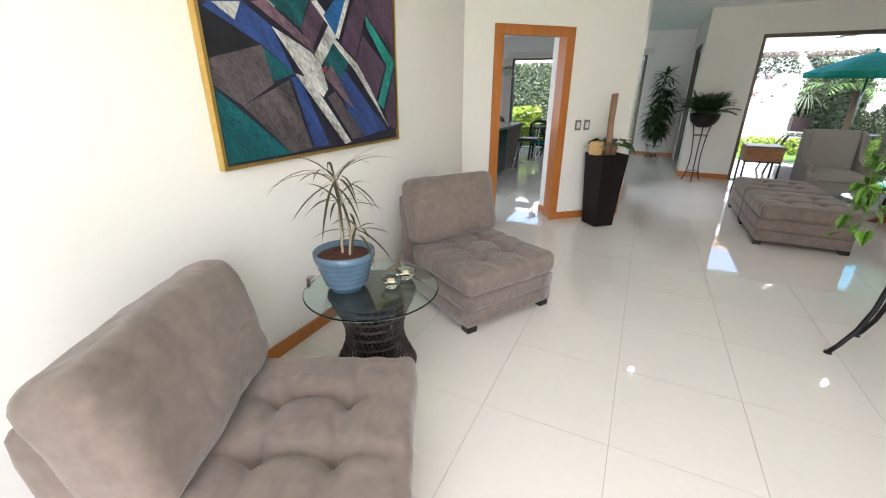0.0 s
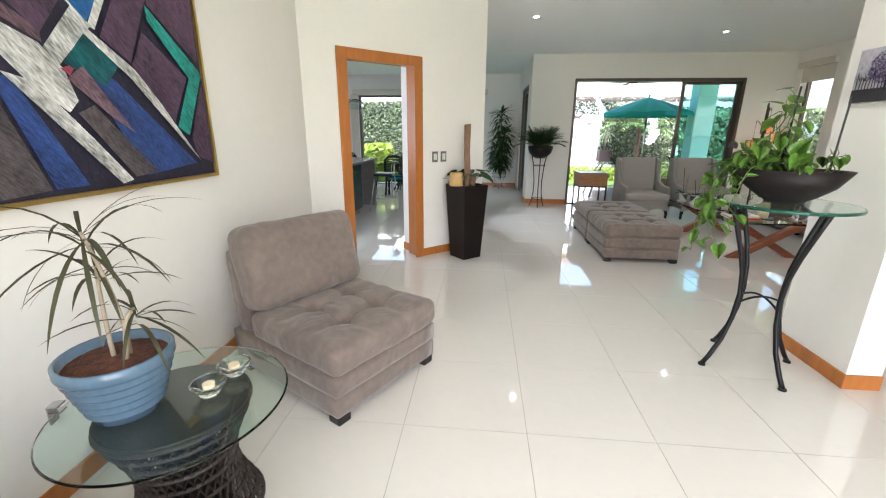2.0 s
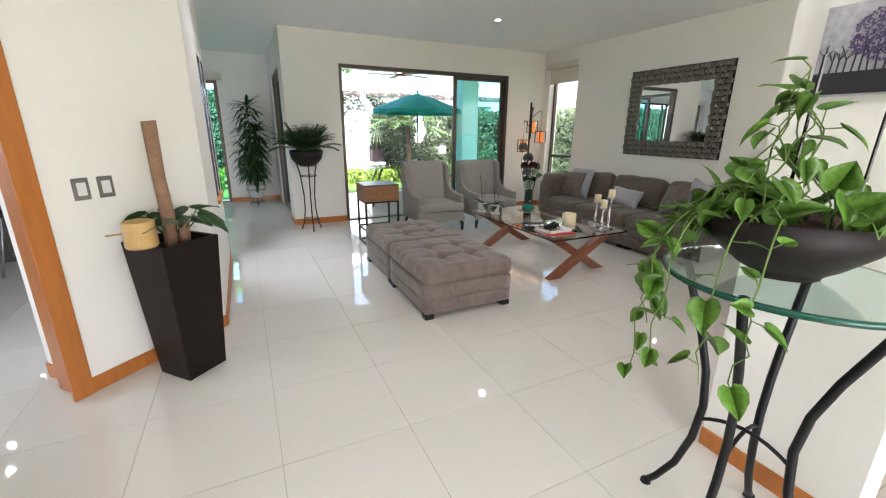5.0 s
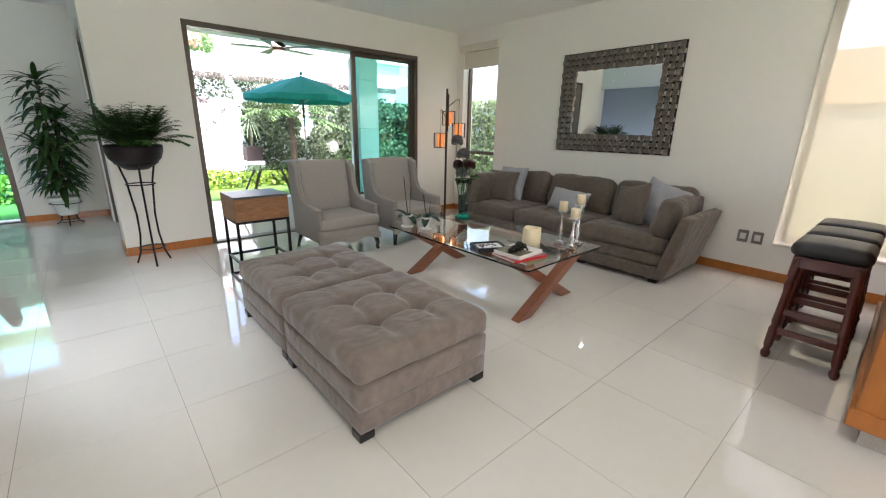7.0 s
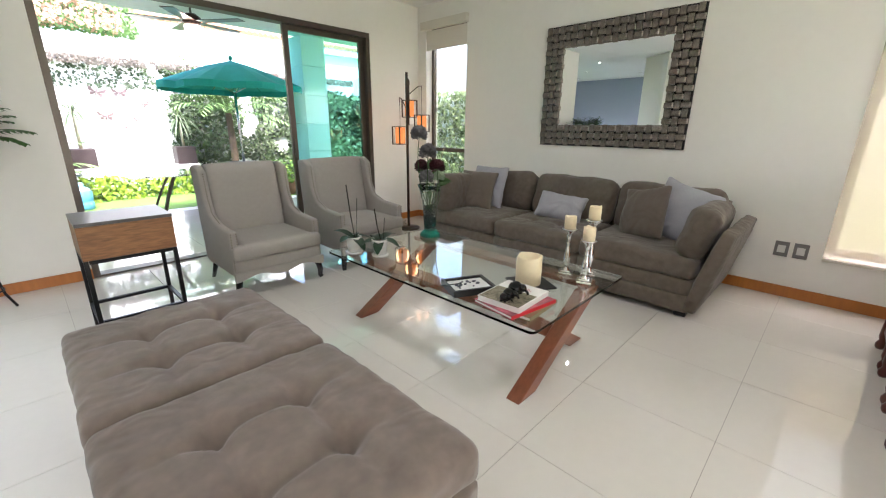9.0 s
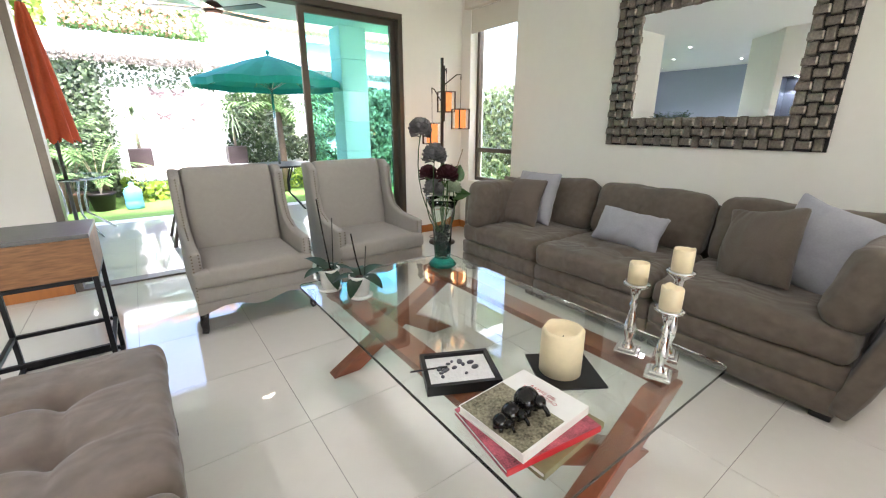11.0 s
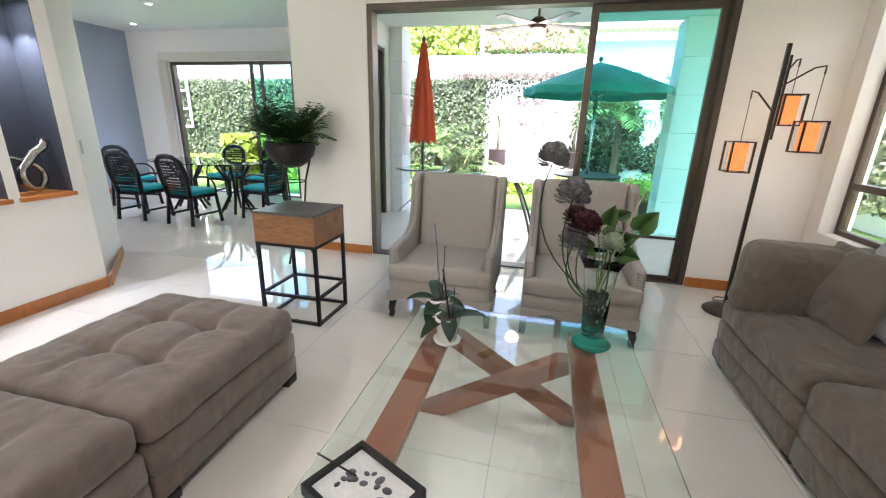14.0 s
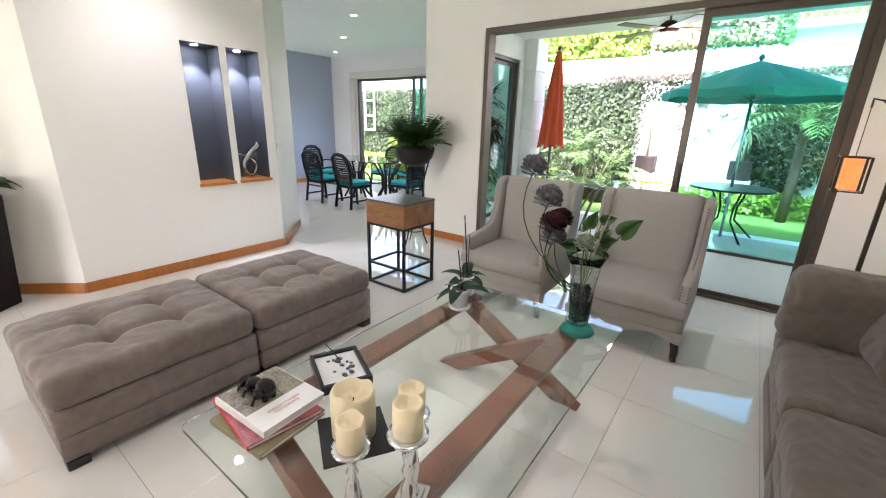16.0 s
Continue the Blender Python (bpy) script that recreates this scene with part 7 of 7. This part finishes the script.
ivy("tree_crown", "bright sunlit tree crown behind the garden wall", [(-3.6, 0.95, 18.6, 19.8, 3.5, 4.7)], 9000, 0.12, 6, LIME_LEAF, category="tree")
ivy("tree_crown", "peach flowering shrub behind the garden wall", [(1.2, 4.0, 18.6, 19.6, 3.65, 4.55)], 4500, 0.09, 26, BLOSSOM, category="tree")
ivy("tree_crown", "green leaves of the flowering shrub behind the wall", [(1.2, 4.4, 18.7, 19.6, 3.6, 4.4)], 2600, 0.10, 28, PALM, category="tree")

nh = tagged(thing("neighbour_house", "white neighbouring house with a clay tile roof behind the wall", "house"), kind="")
part("wall", box(B(), 4.3, 13, 21, 28, -0.2, 4.33), WHITE_PAINT, nh, "white house wall")
roof = part("roof", box(B(), 4.1, 13.2, 20.9, 23.1, 4.33, 4.40), WHITE_PAINT, nh, "roof deck under clay tiles")
row_me = None
for i in range(46):
    if row_me is None:
        bm = tube(B(), [(0, 20.6, 4.46), (0, 23.0, 5.31)], 0.09, 8)
        row_me = bpy.data.meshes.new("roof_tile")
        bm.to_mesh(row_me)
        bm.free()
        row_me.materials.append(ROOF_TILE)
    ob = new("roof_tile", row_me)
    ob.parent, ob.location = roof, (4.2 + i * 0.195, 0, 0)
part("roof_deck", prism(B(), [(4.1, 20.6), (13.2, 20.6), (13.2, 21.0), (4.1, 21.0)], 4.18, 4.33), WHITE_PAINT, nh, "white eaves")


def palm_tree(x, y, h, r, n, label, seed, z0=-0.125):
    rng = random.Random(seed)
    o = thing("palm_tree", label, "palm tree", at=pose(x, y, z0))
    bm = B()
    tube(bm, [(0, 0, 0), (0.02, 0, h * 0.5), (0, 0, h + 0.02)], 0.085, 12, 0.06)
    for v in bm.verts:
        v.co += 0.015 * noise.noise_vector(v.co * 12)
    part("trunk", bm, mat("dark_palm_bark", (0.12, 0.08, 0.055), 0.9, vary=0.4, vscale=14, bump=0.8, bscale=30), o, "rough trunk", smooth=True)
    bm = B()
    for k in range(n):
        a = k * 2.39996
        frond(bm, (0, 0, h), (math.cos(a), math.sin(a), rng.uniform(0.1, 2.6)), r * rng.uniform(0.8, 1.1), 0.30, n=14, droop=rng.uniform(0.6, 1.4), width=0.04, rng=rng)
    part("crown", bm, LIME_LEAF if "yellow" in label else PALM, o, "arching feathery fronds")
    return o


palm_tree(4.78, 14.1, 1.66, 1.30, 48, "small date palm in front of the ivy wall", 11)
palm_tree(1.10, 13.7, 0.95, 0.85, 20, "low palm beside the garden wall", 12)
palm_tree(-3.25, 13.2, 0.35, 0.85, 34, "bright yellow-green areca palm outside the dining window", 14)
palm_tree(1.62, 14.4, 0.6, 0.85, 16, "low palm beside the garden wall", 13)


def potted_spike(x, y, label, seed, h=0.68):
    rng = random.Random(seed)
    o = thing("potted_ponytail", label, "potted plant", "pots at the garden wall", at=pose(x, y, -0.125))
    part("plinth", box(B(), -0.22, 0.22, -0.20, 0.20, 0.0, 0.60, 0.01), WHITE_PAINT, o, "white rendered plinth")
    part("pot", box(B(), -0.19, 0.19, -0.17, 0.17, 0.601, 0.97, 0.015), mat("brown_pot", (0.035, 0.022, 0.024), 0.6, vary=0.2), o, "square brown pot")
    part("trunk", tube(B(), [(0, 0, 0.97), (0, 0, 0.97 + h)], 0.03, 8, 0.02), STEM, o, "thin trunk", smooth=True)
    bm = B()
    for k in range(70):
        a = k * 2.39996
        leaf_strip(bm, (0, 0, 0.97 + h), (math.cos(a), math.sin(a), rng.uniform(-0.1, 1.8)), rng.uniform(0.45, 0.70), 0.024, droop=rng.uniform(1.2, 2.4), n=6)
    part("leaf", bm, PONYTAIL, o, "long thin drooping leaves")
    return o


potted_spike(2.28, 14.85, "ponytail palm in a brown pot against the white wall", 21)
potted_spike(4.01, 14.85, "second ponytail palm in a brown pot against the white wall", 22, 0.55)
bush = thing("terracotta_pot", "brown round garden pot with a small shrub", "potted plant", at=pose(5.35, 12.9, -0.125))
part("pot", lathe(B(), [(0, 0), (0.16, 0), (0.24, 0.12), (0.27, 0.25), (0.28, 0.28), (0.25, 0.28), (0, 0.25)], 24), mat("terracotta", (0.20, 0.10, 0.07), 0.7, vary=0.2), bush, smooth=True)
bm = B()
rng = random.Random(15)
for k in range(220):
    a, r, z = rng.uniform(0, 6.28), 0.34 * math.sqrt(rng.random()), rng.uniform(0.28, 0.75)
    heart_leaf(bm, (r * math.cos(a), r * math.sin(a), z), (math.cos(a), math.sin(a), -0.3), (0, 0, 1), rng.uniform(0.05, 0.09))
part("leaf", bm, BRIGHT_LEAF, bush, "small green leaves", kind="stuff")

jug = thing("water_jug", "translucent blue plastic water jug on the lawn edge", "water jug", at=pose(2.05, 13.6, -0.125))
part("bottle", lathe(B(), [(0, 0), (0.12, 0), (0.135, 0.02), (0.135, 0.12), (0.125, 0.14), (0.135, 0.16), (0.135, 0.30), (0.10, 0.36), (0.04, 0.40), (0.035, 0.46), (0, 0.46)], 24), mat("blue_plastic", (0.10, 0.30, 0.50), 0.2, vary=0.1), jug, "blue plastic bottle", smooth=True)
for k, (x, y) in enumerate(((1.62, 13.7), (1.25, 13.9), (0.9, 13.6))):
    gp = thing("garden_pot", "dark brown garden pot with a thin green shrub", "potted plant", "pots on the lawn edge", at=pose(x, y, -0.125))
    part("pot", lathe(B(), [(0, 0), (0.14, 0), (0.19, 0.26), (0.205, 0.27), (0.205, 0.31), (0.18, 0.31), (0, 0.28)], 20), DARK_BOWL if k != 1 else mat("clay_pot", (0.18, 0.09, 0.06), 0.7, vary=0.2), gp, smooth=True)
    bm, wood = B(), B()
    rng = random.Random(40 + k)
    for q in range(7):
        a, hh = rng.uniform(0, 6.28), rng.uniform(0.5, 1.0)
        tip = (0.28 * math.cos(a), 0.28 * math.sin(a), 0.28 + hh)
        tube(wood, arc((0, 0, 0.28), (0.06 * math.cos(a), 0.06 * math.sin(a), 0.28 + hh * 0.6), tip, 5), 0.008, 5)
        for w in range(14):
            t_ = rng.uniform(0.35, 1)
            leaf_strip(bm, (tip[0] * t_, tip[1] * t_, 0.28 + hh * t_), (rng.uniform(-1, 1), rng.uniform(-1, 1), 0.5), rng.uniform(0.10, 0.2), 0.04, droop=1.0, n=3)
    part("stem", wood, STEM, gp, "thin bare stems")
    part("leaf", bm, LEAF, gp, "narrow green leaves", kind="stuff")

# butterfly ornaments and the lattice on the garden wall
RUST = mat("rust_metal", (0.20, 0.14, 0.14), 0.6, metal=0.3, vary=0.3)
for x, z, s in ((2.75, 1.91, 0.20), (3.12, 1.92, 0.18), (2.82, 1.46, 0.19), (3.53, 1.71, 0.12), (3.32, 1.41, 0.10), (3.10, 1.24, 0.09)):
    s *= 0.8
    o = thing("butterfly_ornament", "dull red-grey metal butterfly on the white garden wall", "wall ornament", "butterfly ornaments", at=pose(x, 15.28, z, 0, 25 - 200 * (x % 0.3), 0))
    for sg in (-1, 1):
        bm = B()
        bm.faces.new([bm.verts.new(q) for q in ((0, 0, 0), (sg * s, -0.03, s * 0.7), (sg * s * 0.8, -0.03, 0.05 * s), (sg * s * 0.3, -0.01, -0.05 * s))])
        bm.faces.new([bm.verts.new(q) for q in ((0, 0, -0.02 * s), (sg * s * 0.7, -0.02, -0.1 * s), (sg * s * 0.5, -0.02, -0.55 * s))])
        bmesh.ops.solidify(bm, geom=list(bm.faces), thickness=0.006)
        part("wing", bm, RUST, o, "metal wing")
    part("torso", tube(B(), [(0, -0.012, s * 0.4), (0, -0.012, -s * 0.5)], 0.012, 6), RUST, o, "metal torso")
lt = thing("wall_lattice", "white square lattice ornament on the ivy wall", "wall ornament", at=pose(-6.8, 15.1, 1.85))
part("lattice", frame_bars([(-0.25, -0.20, -0.02, 0.02, -0.75, 0.75), (0.20, 0.25, -0.02, 0.02, -0.75, 0.75)] + [(-0.20, 0.20, -0.02, 0.02, z, z + 0.05) for z in (-0.75, -0.27, 0.22, 0.70)]), WHITE_PAINT, lt)

mb = thing("metal_bracket", "flat brushed metal bracket hooked on the glass side table", "bracket", at=pose(-1.43, 1.36, SZ, 0, 0, 107))
part("strip", frame_bars([(-0.02, 0.02, 0.0, 0.03, 0.0005, 0.005), (-0.02, 0.02, 0.03, 0.034, -0.045, 0.03), (-0.02, 0.02, 0.0, 0.03, 0.025, 0.03)]), STEEL, mb)
cb = thing("lamp_cable", "thin black cable coiled at the floor lamp", "cable")
part("wire", tube(B(), [(4.90 + 0.10 * math.cos(a * 0.9) + 0.02 * a, 8.52 + 0.07 * math.sin(a * 1.1) + 0.015 * a, 0.006) for a in [k * 0.35 for k in range(28)]], 0.004, 5), BLACK, cb, smooth=True)

# ---- floor tiles ----
TS, TX, TY = 0.61, 0.21, 3.84
xs = [TX + TS * i for i in range(-9, 10)]
ys = [TY + TS * i for i in range(-9, 14)]
tile_me = None
rest = []
for x in xs:
    for y in ys:
        x0, x1, y0, y1 = max(x, -4.85), min(x + TS, 5.53), max(y, -1.5), min(y + TS, 11.62)
        if x1 - x0 < 0.02 or y1 - y0 < 0.02:
            continue
        full = x1 - x0 > TS - 0.001 and y1 - y0 > TS - 0.001
        if full and x > -1.7 and y < 9.2:
            if tile_me is None:
                bm = box(B(), 0.0012, TS - 0.0012, 0.0012, TS - 0.0012, -0.011, 0.0)
                tile_me = bpy.data.meshes.new("tile")
                bm.to_mesh(tile_me)
                bm.free()
                tile_me.materials.append(TILE)
            ob = new("tile", tile_me)
            ob.parent = floor
            ob.location = (x, y, 0.0)
        else:
            rest.append((x0, x1, y0, y1))
bm = B()
for x0, x1, y0, y1 in rest:
    box(bm, x0 + 0.0012, x1 - 0.0012, y0 + 0.0012, y1 - 0.0012, -0.011, 0.0)
part("edge_tiles", bm, TILE, floor, "cream floor tiles further off", kind="stuff")
